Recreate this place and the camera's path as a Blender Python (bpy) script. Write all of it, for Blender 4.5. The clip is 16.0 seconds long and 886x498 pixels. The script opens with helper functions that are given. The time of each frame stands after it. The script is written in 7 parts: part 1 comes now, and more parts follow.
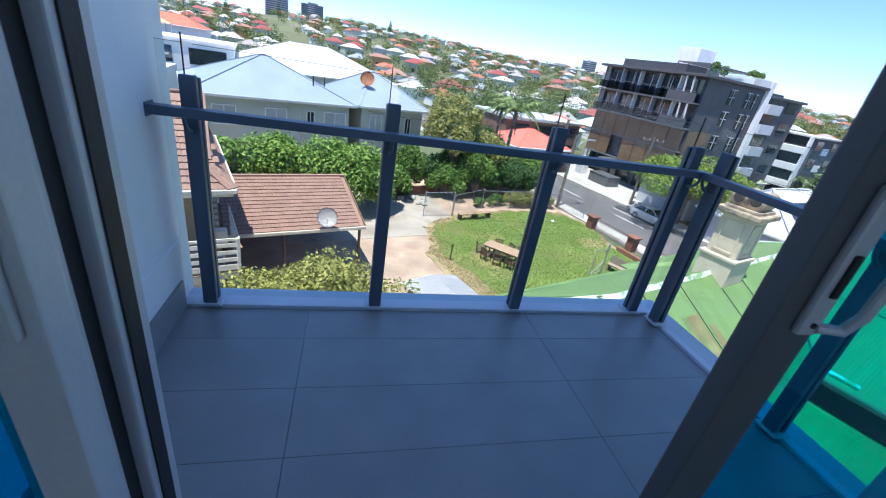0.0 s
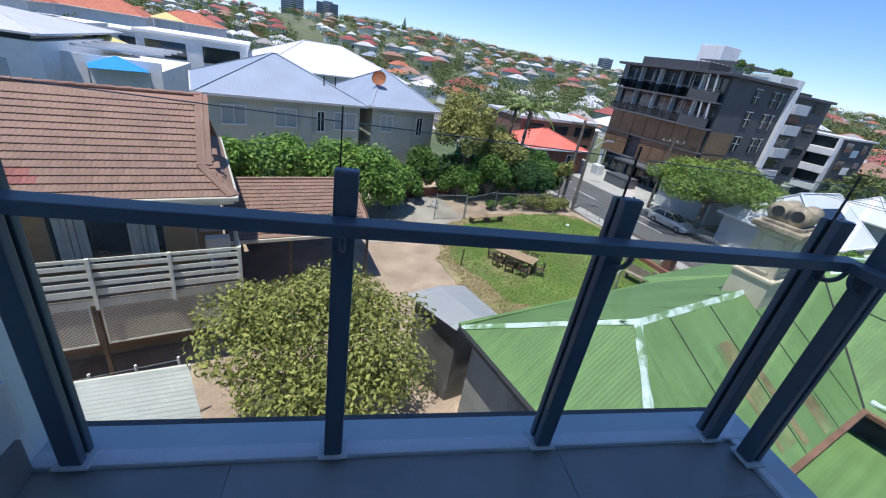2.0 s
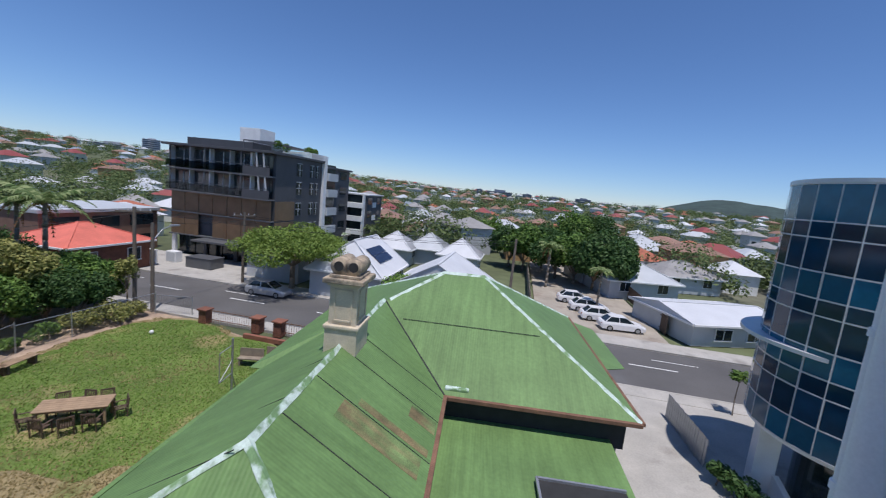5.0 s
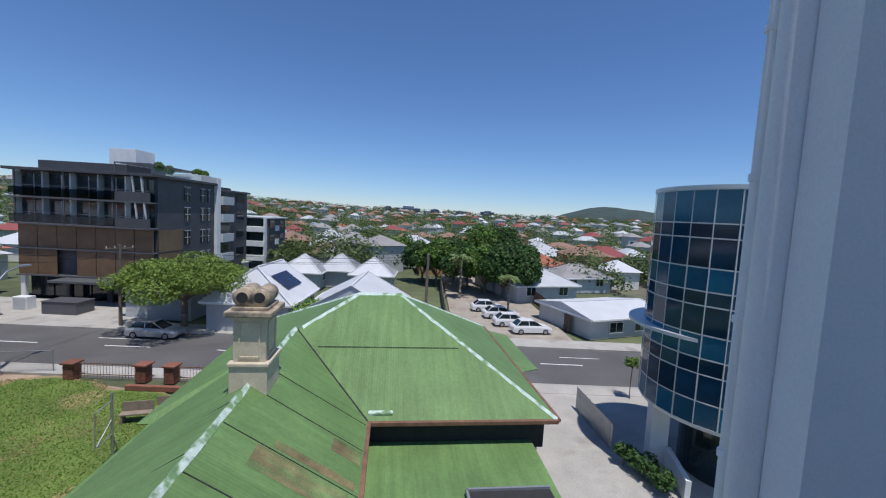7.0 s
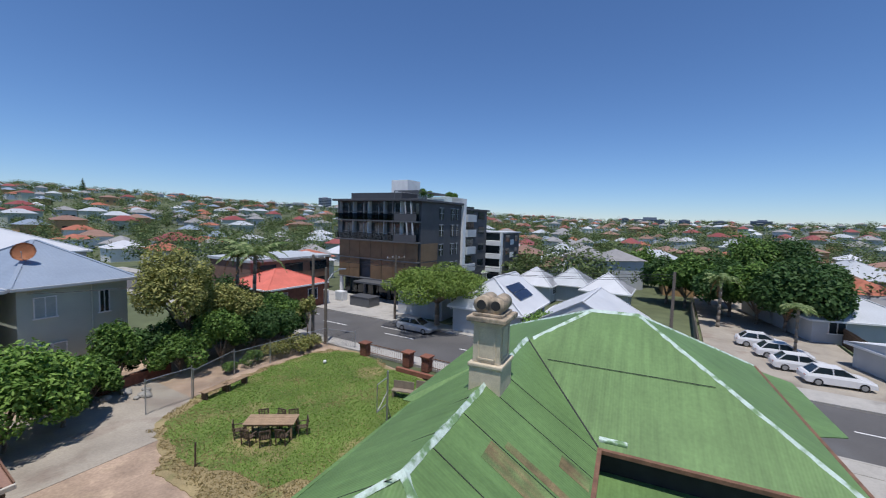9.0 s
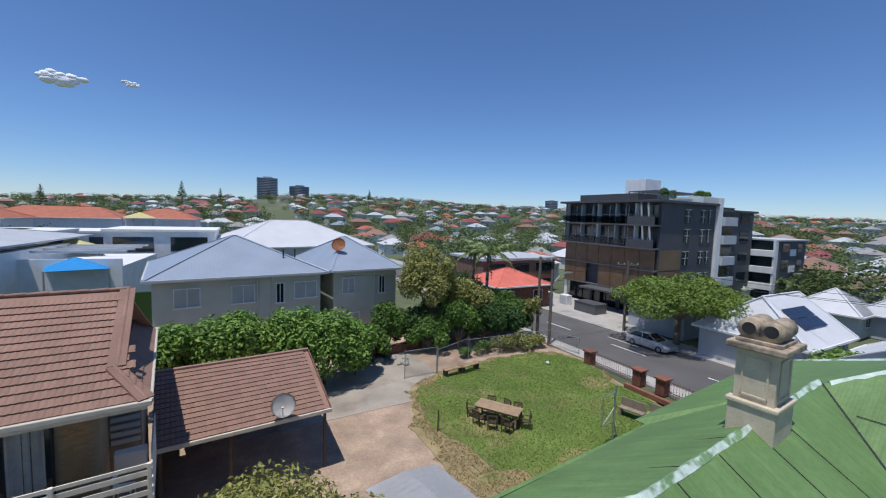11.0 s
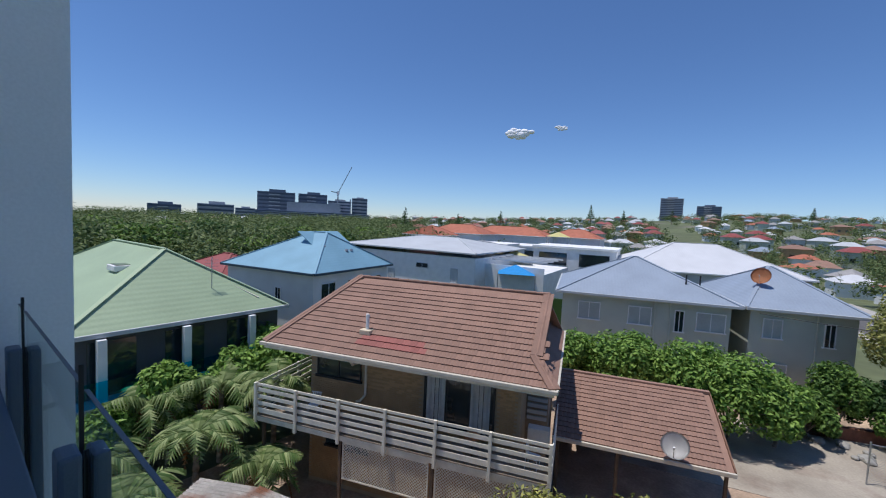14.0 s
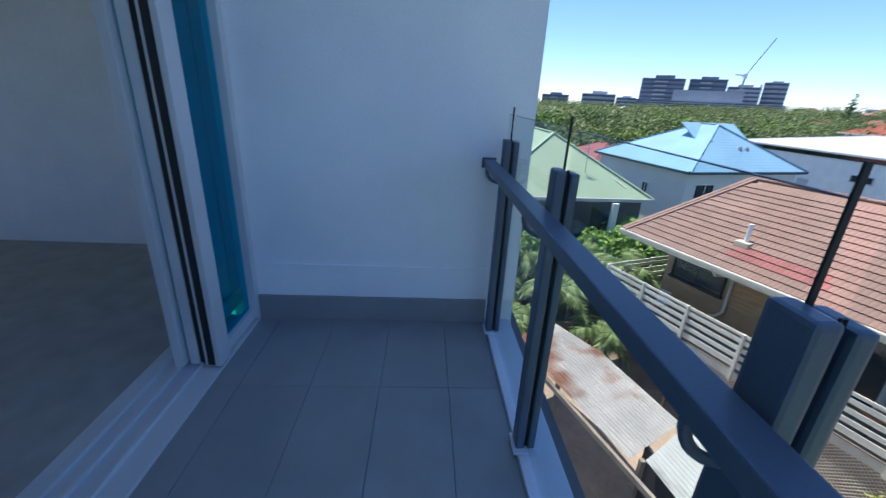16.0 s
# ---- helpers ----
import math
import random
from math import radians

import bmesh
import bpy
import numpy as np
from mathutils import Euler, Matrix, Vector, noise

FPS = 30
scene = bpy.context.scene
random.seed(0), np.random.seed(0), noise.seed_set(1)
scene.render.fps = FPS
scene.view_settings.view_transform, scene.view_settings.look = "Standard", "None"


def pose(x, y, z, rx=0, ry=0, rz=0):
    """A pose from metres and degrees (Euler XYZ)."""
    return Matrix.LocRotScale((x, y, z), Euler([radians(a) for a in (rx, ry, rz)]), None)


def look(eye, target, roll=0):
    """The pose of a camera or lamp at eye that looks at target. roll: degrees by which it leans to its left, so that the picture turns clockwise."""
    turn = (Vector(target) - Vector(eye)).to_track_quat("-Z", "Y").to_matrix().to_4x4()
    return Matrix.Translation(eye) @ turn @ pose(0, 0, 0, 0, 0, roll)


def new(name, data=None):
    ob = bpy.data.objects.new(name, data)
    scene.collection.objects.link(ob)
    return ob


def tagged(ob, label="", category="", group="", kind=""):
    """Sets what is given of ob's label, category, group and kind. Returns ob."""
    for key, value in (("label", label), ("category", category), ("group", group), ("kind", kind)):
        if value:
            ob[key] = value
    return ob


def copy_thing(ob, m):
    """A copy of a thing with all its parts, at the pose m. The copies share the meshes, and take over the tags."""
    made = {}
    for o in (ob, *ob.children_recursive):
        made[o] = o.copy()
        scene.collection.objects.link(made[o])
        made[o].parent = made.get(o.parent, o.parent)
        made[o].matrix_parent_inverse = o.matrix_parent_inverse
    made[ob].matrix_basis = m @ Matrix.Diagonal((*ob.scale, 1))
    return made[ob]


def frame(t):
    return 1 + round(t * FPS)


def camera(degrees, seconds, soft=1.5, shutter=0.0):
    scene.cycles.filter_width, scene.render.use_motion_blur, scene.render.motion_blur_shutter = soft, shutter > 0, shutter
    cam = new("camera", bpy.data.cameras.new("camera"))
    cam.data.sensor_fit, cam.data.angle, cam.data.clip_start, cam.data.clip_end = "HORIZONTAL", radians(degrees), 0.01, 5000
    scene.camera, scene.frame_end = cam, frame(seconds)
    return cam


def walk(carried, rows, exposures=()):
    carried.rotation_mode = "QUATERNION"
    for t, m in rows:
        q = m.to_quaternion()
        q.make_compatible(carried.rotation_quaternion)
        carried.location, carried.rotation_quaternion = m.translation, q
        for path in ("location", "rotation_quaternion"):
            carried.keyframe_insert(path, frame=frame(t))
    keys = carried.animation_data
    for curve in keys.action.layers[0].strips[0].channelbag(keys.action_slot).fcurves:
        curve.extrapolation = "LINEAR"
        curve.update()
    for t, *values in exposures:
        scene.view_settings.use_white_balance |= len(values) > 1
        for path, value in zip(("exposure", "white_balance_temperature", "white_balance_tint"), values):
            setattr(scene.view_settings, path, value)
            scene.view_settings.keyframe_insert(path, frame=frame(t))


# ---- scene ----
cam = camera(95.6, 16.0, soft=1.1, shutter=0.15)
PATH = [
    (0, look((0.824, -2.051, 1.405), (1.303, -0.302, 0.562), 9.8)),
    (0.5, look((0.83, -1.79, 1.396), (1.297, -0.044, 0.54), 10.1)),
    (1, look((0.888, -1.535, 1.429), (1.347, 0.207, 0.561), 10.3)),
    (1.5, look((0.989, -1.298, 1.493), (1.43, 0.449, 0.625), 10.0)),
    (2, look((1.057, -1.128, 1.499), (1.48, 0.627, 0.639), 9.7)),
    (2.5, look((1.126, -0.911, 1.525), (1.595, 0.867, 0.739), 9.2)),
    (3, look((1.327, -0.742, 1.516), (1.973, 1.025, 0.839), 8.7)),
    (3.5, look((1.661, -0.577, 1.537), (2.53, 1.123, 0.941), 8.9)),
    (4, look((2.024, -0.448, 1.58), (3.12, 1.139, 1.05), 7.4)),
    (4.5, pose(2.385, -0.384, 1.637, 78.54, -7.47, -49.07)),
    (5, pose(2.69, -0.203, 1.62, 81.98, -5.76, -64.86)),
    (5.2, pose(2.72, -0.212, 1.62, 83.01, -5.18, -68.55)),
    (6.2, pose(2.72, -0.165, 1.64, 84.9, -4, -80.5)),
    (7.3, pose(2.672, -0.14, 1.662, 85.64, -2.78, -74.41)),
    (7.5, pose(2.676, -0.14, 1.662, 85.76, -2.65, -71.31)),
    (8, pose(2.653, -0.15, 1.67, 85.79, -1.9, -63.51)),
    (8.5, pose(2.631, -0.171, 1.672, 85.84, -1.9, -54.56)),
    (9, pose(2.613, -0.17, 1.671, 85.93, -1.67, -45.64)),
    (9.2, pose(2.594, -0.17, 1.67, 86.13, -1.37, -42.36)),
    (10.2, pose(2.36, -0.165, 1.66, 85.8, -1.7, -27)),
    (11.3, pose(2.205, -0.169, 1.674, 85.54, -1.96, -9.2)),
    (11.5, pose(2.158, -0.169, 1.674, 85.68, -2.23, -5.58)),
    (12, pose(2.086, -0.169, 1.666, 85.55, -2.4, 3.84)),
    (12.5, pose(2.048, -0.17, 1.657, 85.39, -2.56, 13.27)),
    (13, pose(2.02, -0.17, 1.645, 85.46, -2.59, 22.75)),
    (13.5, pose(2.02, -0.169, 1.645, 85.94, -2.47, 31.46)),
    (14, pose(2.04, -0.168, 1.655, 86.24, -2.68, 38.57)),
    (14.5, pose(2.06, -0.19, 1.66, 86.14, -2.83, 44.2)),
    (15, pose(2.14, -0.292, 1.567, 85.48, -3.89, 51.71)),
    (15.5, look((2.25, -0.438, 1.42), (0.431, 0.301, 1.042), 4.8)),
    (16, look((2.292, -0.449, 1.383), (0.428, -0.345, 0.666), 2.9)),
]
walk(cam, PATH, exposures=[(0.0, 0.95, 5600, 16), (0.5, 0.5, 5600, 16), (1.2, 0.4, 5600, 16), (2.5, 0.17, 5600, 16), (3.5, 0.0, 5600, 16), (4.5, -0.29, 5600, 16), (7.3, -0.3, 5600, 13), (13.5, -0.29, 5600, 13), (15.0, -0.1, 5600, 16), (15.5, 0.25, 5600, 16), (16.0, 0.7, 5600, 16)])

# ---------------------------------------------------------------- light
world = bpy.data.worlds.new("sky")
scene.world = world
world.use_nodes = True
wn = world.node_tree
sky = wn.nodes.new("ShaderNodeTexSky")
sky.sky_type = "NISHITA"
sky.sun_disc = False
SUN_TO = Vector((-0.2, -0.17, 0.965)).normalized()
sky.sun_elevation = math.asin(SUN_TO.z)
sky.sun_rotation = math.atan2(SUN_TO.x, SUN_TO.y)
sky.air_density, sky.dust_density, sky.ozone_density, sky.altitude = 1.0, 0.0, 7.0, 600
wn.nodes["Background"].inputs[1].default_value = 0.12
wn.links.new(sky.outputs[0], wn.nodes["Background"].inputs[0])
sun_data = bpy.data.lights.new("sun", "SUN")
sun_data.energy, sun_data.angle, sun_data.color = 4.9, radians(0.53), (1.0, 0.89, 0.73)
sun = new("sun", sun_data)
sun.matrix_world = look(SUN_TO * 100, (0, 0, 0))

GROUND = -8.3          # the garden's level in the site's own plan, which is drawn at 4/5 of true size
# the plan of the site grows by a quarter about a point over the balcony, whose tiles are at 0
SITE_AT = Vector((2.3, -0.17, 1.62))
SITE = Matrix.Translation(SITE_AT + Vector((0.1, 0.0, 0.08))) @ Matrix.Scale(1.25, 4) @ Matrix.Translation(-SITE_AT)
STREET = (SITE @ Vector((0, 0, GROUND))).z - 0.1


# ---------------------------------------------------------------- materials
def mat(name, color, rough=0.7, vary=0.12, scale=3.0, fine=40.0, bump=0.15, metal=0.0, second=None, second_at=0.6, spec=0.5, ribs=None, rib_depth=0.5, each=0.0, streak=None):
    """A painted, mineral or plant surface: base colour varied at two scales, an optional second colour in patches (stains, rust, moss),
    optional ribs (axis, pitch) as relief, optional streaks (axis) drawn out along one axis, and a tone of its own for each object."""
    m = bpy.data.materials.new(name)
    m.use_nodes = True
    nt, b = m.node_tree, m.node_tree.nodes["Principled BSDF"]
    co = nt.nodes.new("ShaderNodeTexCoord")
    def noise_at(sc, detail=4.0, stretch=None):
        n = nt.nodes.new("ShaderNodeTexNoise")
        n.inputs["Scale"].default_value, n.inputs["Detail"].default_value = sc, detail
        if stretch:
            mp = nt.nodes.new("ShaderNodeMapping")
            mp.inputs["Scale"].default_value = stretch
            nt.links.new(co.outputs["Object"], mp.inputs[0])
            nt.links.new(mp.outputs[0], n.inputs["Vector"])
        else:
            nt.links.new(co.outputs["Object"], n.inputs["Vector"])
        return n.outputs["Fac"]
    def ramp(fac, lo, hi):
        r = nt.nodes.new("ShaderNodeMapRange")
        nt.links.new(fac, r.inputs[0])
        r.inputs[1].default_value, r.inputs[2].default_value = 0.3, 0.7
        r.inputs[3].default_value, r.inputs[4].default_value = lo, hi
        return r.outputs[0]
    def mul(a, bb):
        x = nt.nodes.new("ShaderNodeMath")
        x.operation = "MULTIPLY"
        nt.links.new(a, x.inputs[0])
        nt.links.new(bb, x.inputs[1])
        return x.outputs[0]
    coarse, grain = noise_at(scale), noise_at(fine)
    tone = mul(ramp(coarse, 1 - vary, 1 + vary), ramp(grain, 1 - vary * 0.7, 1 + vary * 0.7))
    if each:
        info = nt.nodes.new("ShaderNodeObjectInfo")
        tone = mul(tone, ramp(info.outputs["Random"], 1 - each, 1 + each))
    if streak:
        tone = mul(tone, ramp(noise_at(1.0, 3.0, streak), 1 - vary, 1 + vary))
    col = nt.nodes.new("ShaderNodeRGB")
    col.outputs[0].default_value = (*color, 1)
    base = col.outputs[0]
    if second:
        mx = nt.nodes.new("ShaderNodeMix")
        mx.data_type = "RGBA"
        mx.inputs[7].default_value = (*second, 1)
        nt.links.new(base, mx.inputs[6])
        mk = nt.nodes.new("ShaderNodeMapRange")
        nt.links.new(noise_at(scale * 0.6, 6.0, streak and tuple(0.5 * v for v in streak)), mk.inputs[0])
        mk.inputs[1].default_value, mk.inputs[2].default_value = second_at, second_at + 0.12
        nt.links.new(mk.outputs[0], mx.inputs[0])
        base = mx.outputs[2]
    vm = nt.nodes.new("ShaderNodeVectorMath")
    vm.operation = "SCALE"
    nt.links.new(base, vm.inputs[0])
    nt.links.new(tone, vm.inputs["Scale"])
    nt.links.new(vm.outputs[0], b.inputs["Base Color"])
    b.inputs["Roughness"].default_value, b.inputs["Metallic"].default_value = rough, metal
    b.inputs["Specular IOR Level"].default_value = spec
    if bump or ribs:
        bp = nt.nodes.new("ShaderNodeBump")
        bp.inputs["Strength"].default_value, bp.inputs["Distance"].default_value = bump, 0.01
        nt.links.new(grain, bp.inputs["Height"])
        last = bp
        if ribs:
            axis, pitch = ribs
            w = nt.nodes.new("ShaderNodeTexWave")
            w.bands_direction = axis
            w.inputs["Scale"].default_value = 0.314 / pitch
            nt.links.new(co.outputs["Object"], w.inputs["Vector"])
            rb = nt.nodes.new("ShaderNodeBump")
            rb.inputs["Strength"].default_value, rb.inputs["Distance"].default_value = rib_depth, 0.02
            nt.links.new(w.outputs["Fac"], rb.inputs["Height"])
            nt.links.new(bp.outputs[0], rb.inputs["Normal"])
            last = rb
        nt.links.new(last.outputs[0], b.inputs["Normal"])
    return m


def glass_mat(name, tint, rough=0.0, see=0.85):
    """Clear or tinted sheet glass that lets light through without bending it."""
    m = bpy.data.materials.new(name)
    m.use_nodes = True
    nt = m.node_tree
    nt.nodes.remove(nt.nodes["Principled BSDF"])
    tr, gl, mx, fr = (nt.nodes.new(k) for k in ("ShaderNodeBsdfTransparent", "ShaderNodeBsdfGlossy", "ShaderNodeMixShader", "ShaderNodeLayerWeight"))
    tr.inputs[0].default_value = (*tint, 1)
    gl.inputs["Roughness"].default_value = rough
    pw = nt.nodes.new("ShaderNodeMath")
    pw.operation = "POWER"
    nt.links.new(fr.outputs["Facing"], pw.inputs[0])
    pw.inputs[1].default_value = 4.0
    sc = nt.nodes.new("ShaderNodeMath")
    sc.operation = "MULTIPLY_ADD"
    nt.links.new(pw.outputs[0], sc.inputs[0])
    sc.inputs[1].default_value, sc.inputs[2].default_value = 0.35, 0.03
    nt.links.new(sc.outputs[0], mx.inputs[0])
    nt.links.new(tr.outputs[0], mx.inputs[1])
    nt.links.new(gl.outputs[0], mx.inputs[2])
    nt.links.new(mx.outputs[0], nt.nodes["Material Output"].inputs[0])
    return m


M = {}
M["wall_white"] = mat("white_render", (0.85, 0.86, 0.86), 0.75, 0.05, 1.5, 90, 0.1)
M["tile_grey"] = mat("grey_porcelain_tile", (0.26, 0.26, 0.263), 0.38, 0.08, 4, 120, 0.04, spec=0.75, each=0.03)
M["grout"] = mat("dark_grout", (0.11, 0.11, 0.115), 0.9, 0.1)
M["kerb"] = mat("pale_blue_grey_flashing", (0.6, 0.63, 0.68), 0.45, 0.06, 3, 60, 0.05)
M["rail"] = mat("slate_blue_powder_coat", (0.085, 0.11, 0.155), 0.4, 0.08, 3, 200, 0.06)
M["rubber"] = mat("black_rubber", (0.012, 0.012, 0.013), 0.6, 0.1)
M["alu"] = mat("silver_aluminium_frame", (0.62, 0.63, 0.64), 0.4, 0.05, 3, 150, 0.04, metal=0.15)
M["alu_dark"] = mat("charcoal_aluminium", (0.11, 0.115, 0.12), 0.45, 0.06, 3, 150, 0.04)
M["glass"] = glass_mat("clear_glass", (0.93, 0.97, 0.96))
M["glass_door"] = glass_mat("blue_green_tinted_glass", (0.2, 0.8, 0.92))
M["smoked"] = glass_mat("smoked_glass", (0.4, 0.45, 0.48))
M["carpet"] = mat("beige_grey_carpet", (0.42, 0.38, 0.33), 0.95, 0.12, 6, 250, 0.5)
M["room_wall"] = mat("room_paint", (0.88, 0.88, 0.87), 0.8, 0.04)
M["concrete"] = mat("pale_concrete", (0.42, 0.4, 0.36), 0.85, 0.12, 0.8, 14, 0.2, second=(0.3, 0.28, 0.25), second_at=0.58)
M["drive"] = mat("sandy_concrete_drive", (0.36, 0.32, 0.26), 0.9, 0.14, 0.6, 10, 0.25, second=(0.25, 0.2, 0.16), second_at=0.55)
M["paving"] = mat("reddish_worn_paving", (0.38, 0.28, 0.2), 0.9, 0.22, 0.9, 9, 0.4, second=(0.46, 0.35, 0.24), second_at=0.5)
M["earth"] = mat("suburban_earth", (0.11, 0.13, 0.06), 0.95, 0.3, 0.03, 0.5, 0.3, second=(0.17, 0.16, 0.12), second_at=0.55)
M["lawn"] = mat("lawn_soil", (0.14, 0.2, 0.04), 0.95, 0.25, 0.5, 12, 0.5, second=(0.33, 0.26, 0.12), second_at=0.53)
M["dry"] = mat("dry_straw_grass", (0.3, 0.24, 0.12), 0.95, 0.22, 0.8, 14, 0.5, second=(0.17, 0.19, 0.06), second_at=0.55)
M["asphalt"] = mat("asphalt", (0.111, 0.107, 0.104), 0.9, 0.15, 0.25, 25, 0.3, second=(0.13, 0.13, 0.13), second_at=0.6)
M["line"] = mat("white_road_paint", (0.75, 0.75, 0.72), 0.7, 0.1)
M["green_x"] = mat("faded_green_corrugated_steel", (0.14, 0.235, 0.078), 0.55, 0.13, 0.7, 10, 0.1, ribs=("X", 0.08), rib_depth=0.22, streak=(6.0, 0.5, 0.5), spec=0.35)
M["green_y"] = mat("faded_green_corrugated_steel_across", (0.14, 0.235, 0.078), 0.55, 0.13, 0.7, 10, 0.1, ribs=("Y", 0.08), rib_depth=0.22, streak=(0.5, 6.0, 0.5), spec=0.35)
M["rust"] = mat("rusty_steel", (0.19, 0.15, 0.07), 0.8, 0.3, 2.5, 30, 0.3, second=(0.14, 0.2, 0.07), second_at=0.45, streak=(3.0, 0.6, 0.6))
M["flash"] = mat("chalky_roof_sealant", (0.55, 0.66, 0.58), 0.7, 0.15, 5, 30, 0.3, second=(0.18, 0.3, 0.13), second_at=0.5)
M["old_wall"] = mat("old_grey_render", (0.33, 0.32, 0.29), 0.9, 0.2, 1.2, 20, 0.3, second=(0.2, 0.19, 0.17), second_at=0.55)
M["chimney"] = mat("cream_chimney_render", (0.6, 0.52, 0.38), 0.85, 0.12, 2.5, 30, 0.25, second=(0.4, 0.33, 0.24), second_at=0.62)
M["chimney_cap"] = mat("lichened_cement", (0.42, 0.34, 0.24), 0.9, 0.25, 5, 40, 0.5, second=(0.2, 0.17, 0.13), second_at=0.5)
M["gutter_brown"] = mat("rusty_brown_gutter", (0.19, 0.1, 0.06), 0.75, 0.25, 3, 30, 0.3)
# near black: real dark parts, and faces whose shade is in the colour
M["dark"] = mat("near_black_and_shaded_parts", (0.03, 0.03, 0.03), 0.9, 0.2)
M["tile_roof"] = mat("brown_concrete_roof_tile", (0.275, 0.165, 0.12), 0.8, 0.14, 1.2, 30, 0.25, each=0.07)
M["tile_red"] = mat("orange_red_roof_tile", (0.4, 0.14, 0.08), 0.8, 0.15, 1.2, 15, 0.25)
M["brick_tan"] = mat("tan_brick", (0.42, 0.27, 0.13), 0.85, 0.12, 3, 40, 0.2, each=0.12)
M["mortar"] = mat("tan_mortar", (0.36, 0.28, 0.18), 0.95, 0.1)
M["brick_red"] = mat("red_brick", (0.22, 0.09, 0.055), 0.85, 0.2, 4, 30, 0.3, each=0.15)
M["cream_paint"] = mat("cream_painted_timber", (0.74, 0.7, 0.58), 0.6, 0.1, 3, 40, 0.15)
M["gutter"] = mat("cream_metal_gutter", (0.6, 0.55, 0.45), 0.5, 0.08)
M["white_paint"] = mat("white_paint", (0.8, 0.8, 0.78), 0.6, 0.06, 1.5, 30, 0.08)
M["white_roof"] = mat("white_roof_sheet", (0.6, 0.61, 0.62), 0.55, 0.06, 0.5, 10, 0.05, ribs=("X", 0.25), rib_depth=0.2)
M["grey_roof"] = mat("pale_grey_roof_sheet", (0.5, 0.52, 0.53), 0.5, 0.08, 0.5, 10, 0.05, ribs=("X", 0.25), rib_depth=0.2)
M["blue_grey_roof"] = mat("blue_grey_steel_roof", (0.28, 0.33, 0.4), 0.5, 0.07, 0.6, 10, 0.05, ribs=("X", 0.2), rib_depth=0.25)
M["blue_roof"] = mat("light_blue_steel_roof", (0.2, 0.36, 0.46), 0.5, 0.07, 0.6, 10, 0.05, ribs=("X", 0.2), rib_depth=0.25)
M["sage_roof"] = mat("pale_sage_steel_roof", (0.33, 0.42, 0.26), 0.55, 0.06, 0.6, 10, 0.05, ribs=("X", 0.2), rib_depth=0.25)
M["maroon_roof"] = mat("maroon_steel_roof", (0.27, 0.07, 0.06), 0.55, 0.08, 0.6, 10)
M["cream_wall"] = mat("pale_green_cream_render", (0.5, 0.53, 0.45), 0.8, 0.07, 0.8, 20, 0.1)
M["grey_wall"] = mat("light_grey_render", (0.5, 0.52, 0.53), 0.8, 0.07, 0.8, 20, 0.1)
M["char_wall"] = mat("charcoal_cladding", (0.075, 0.078, 0.085), 0.7, 0.12, 0.8, 20, 0.1)
M["bronze"] = mat("bronze_perforated_screen", (0.2, 0.135, 0.075), 0.5, 0.15, 1.0, 25, 0.2, metal=0.3, ribs=("X", 0.18), rib_depth=0.4)
M["window"] = mat("dark_window_glass", (0.02, 0.03, 0.035), 0.08, 0.2, 0.7, 3, 0.0, spec=0.8)
M["window_blue"] = mat("deep_blue_curtain_wall_glass", (0.006, 0.035, 0.075), 0.08, 0.25, 0.35, 2, 0.0, spec=0.45, each=0.3)
M["spandrel"] = mat("teal_spandrel_glass", (0.012, 0.085, 0.15), 0.12, 0.15, 0.5, 3, 0.0, spec=0.5, each=0.15)
M["curtain"] = mat("pale_net_curtain", (0.82, 0.82, 0.78), 0.9, 0.1, 3, 30, 0.1, streak=(12, 12, 0.3))
M["timber"] = mat("weathered_grey_timber", (0.28, 0.23, 0.17), 0.85, 0.2, 3, 40, 0.3)
M["teak"] = mat("worn_teak", (0.36, 0.25, 0.15), 0.8, 0.18, 3, 30, 0.25)
M["teak_dark"] = mat("dark_garden_chair_timber", (0.11, 0.075, 0.05), 0.8, 0.18, 3, 30, 0.25)
M["pole"] = mat("weathered_power_pole", (0.17, 0.14, 0.11), 0.9, 0.2, 2, 30, 0.3)
M["galv"] = mat("galvanised_steel", (0.4, 0.41, 0.42), 0.45, 0.12, 3, 30, 0.1, metal=0.6)
M["zinc"] = mat("pale_corrugated_zinc", (0.7, 0.71, 0.66), 0.55, 0.1, 0.8, 10, 0.1, second=(0.34, 0.3, 0.25), second_at=0.68)
M["zinc_rust"] = mat("rust_blotched_zinc", (0.62, 0.59, 0.54), 0.7, 0.15, 0.9, 10, 0.2, second=(0.36, 0.17, 0.09), second_at=0.5)
M["dish"] = mat("off_white_dish", (0.62, 0.62, 0.6), 0.5, 0.05)
M["dish_rust"] = mat("rust_orange_dish", (0.5, 0.22, 0.1), 0.7, 0.15)
M["car_white"] = mat("white_car_paint", (0.78, 0.78, 0.78), 0.25, 0.03, spec=0.7)
M["car_silver"] = mat("silver_car_paint", (0.45, 0.46, 0.47), 0.28, 0.03, spec=0.7, metal=0.3)
M["solar"] = mat("dark_solar_cells", (0.02, 0.025, 0.05), 0.15, 0.15, spec=0.8)
M["sail"] = mat("bright_blue_shade_sail", (0.02, 0.25, 0.6), 0.7, 0.08)
M["navy"] = mat("navy_steel_fascia", (0.03, 0.06, 0.09), 0.5, 0.08)
M["pale_wall"] = mat("pale_grey_weatherboard", (0.66, 0.68, 0.69), 0.75, 0.06, 0.8, 20, 0.1)
M["brick_brown"] = mat("brown_brick", (0.2, 0.12, 0.085), 0.85, 0.15, 1.5, 20, 0.2)
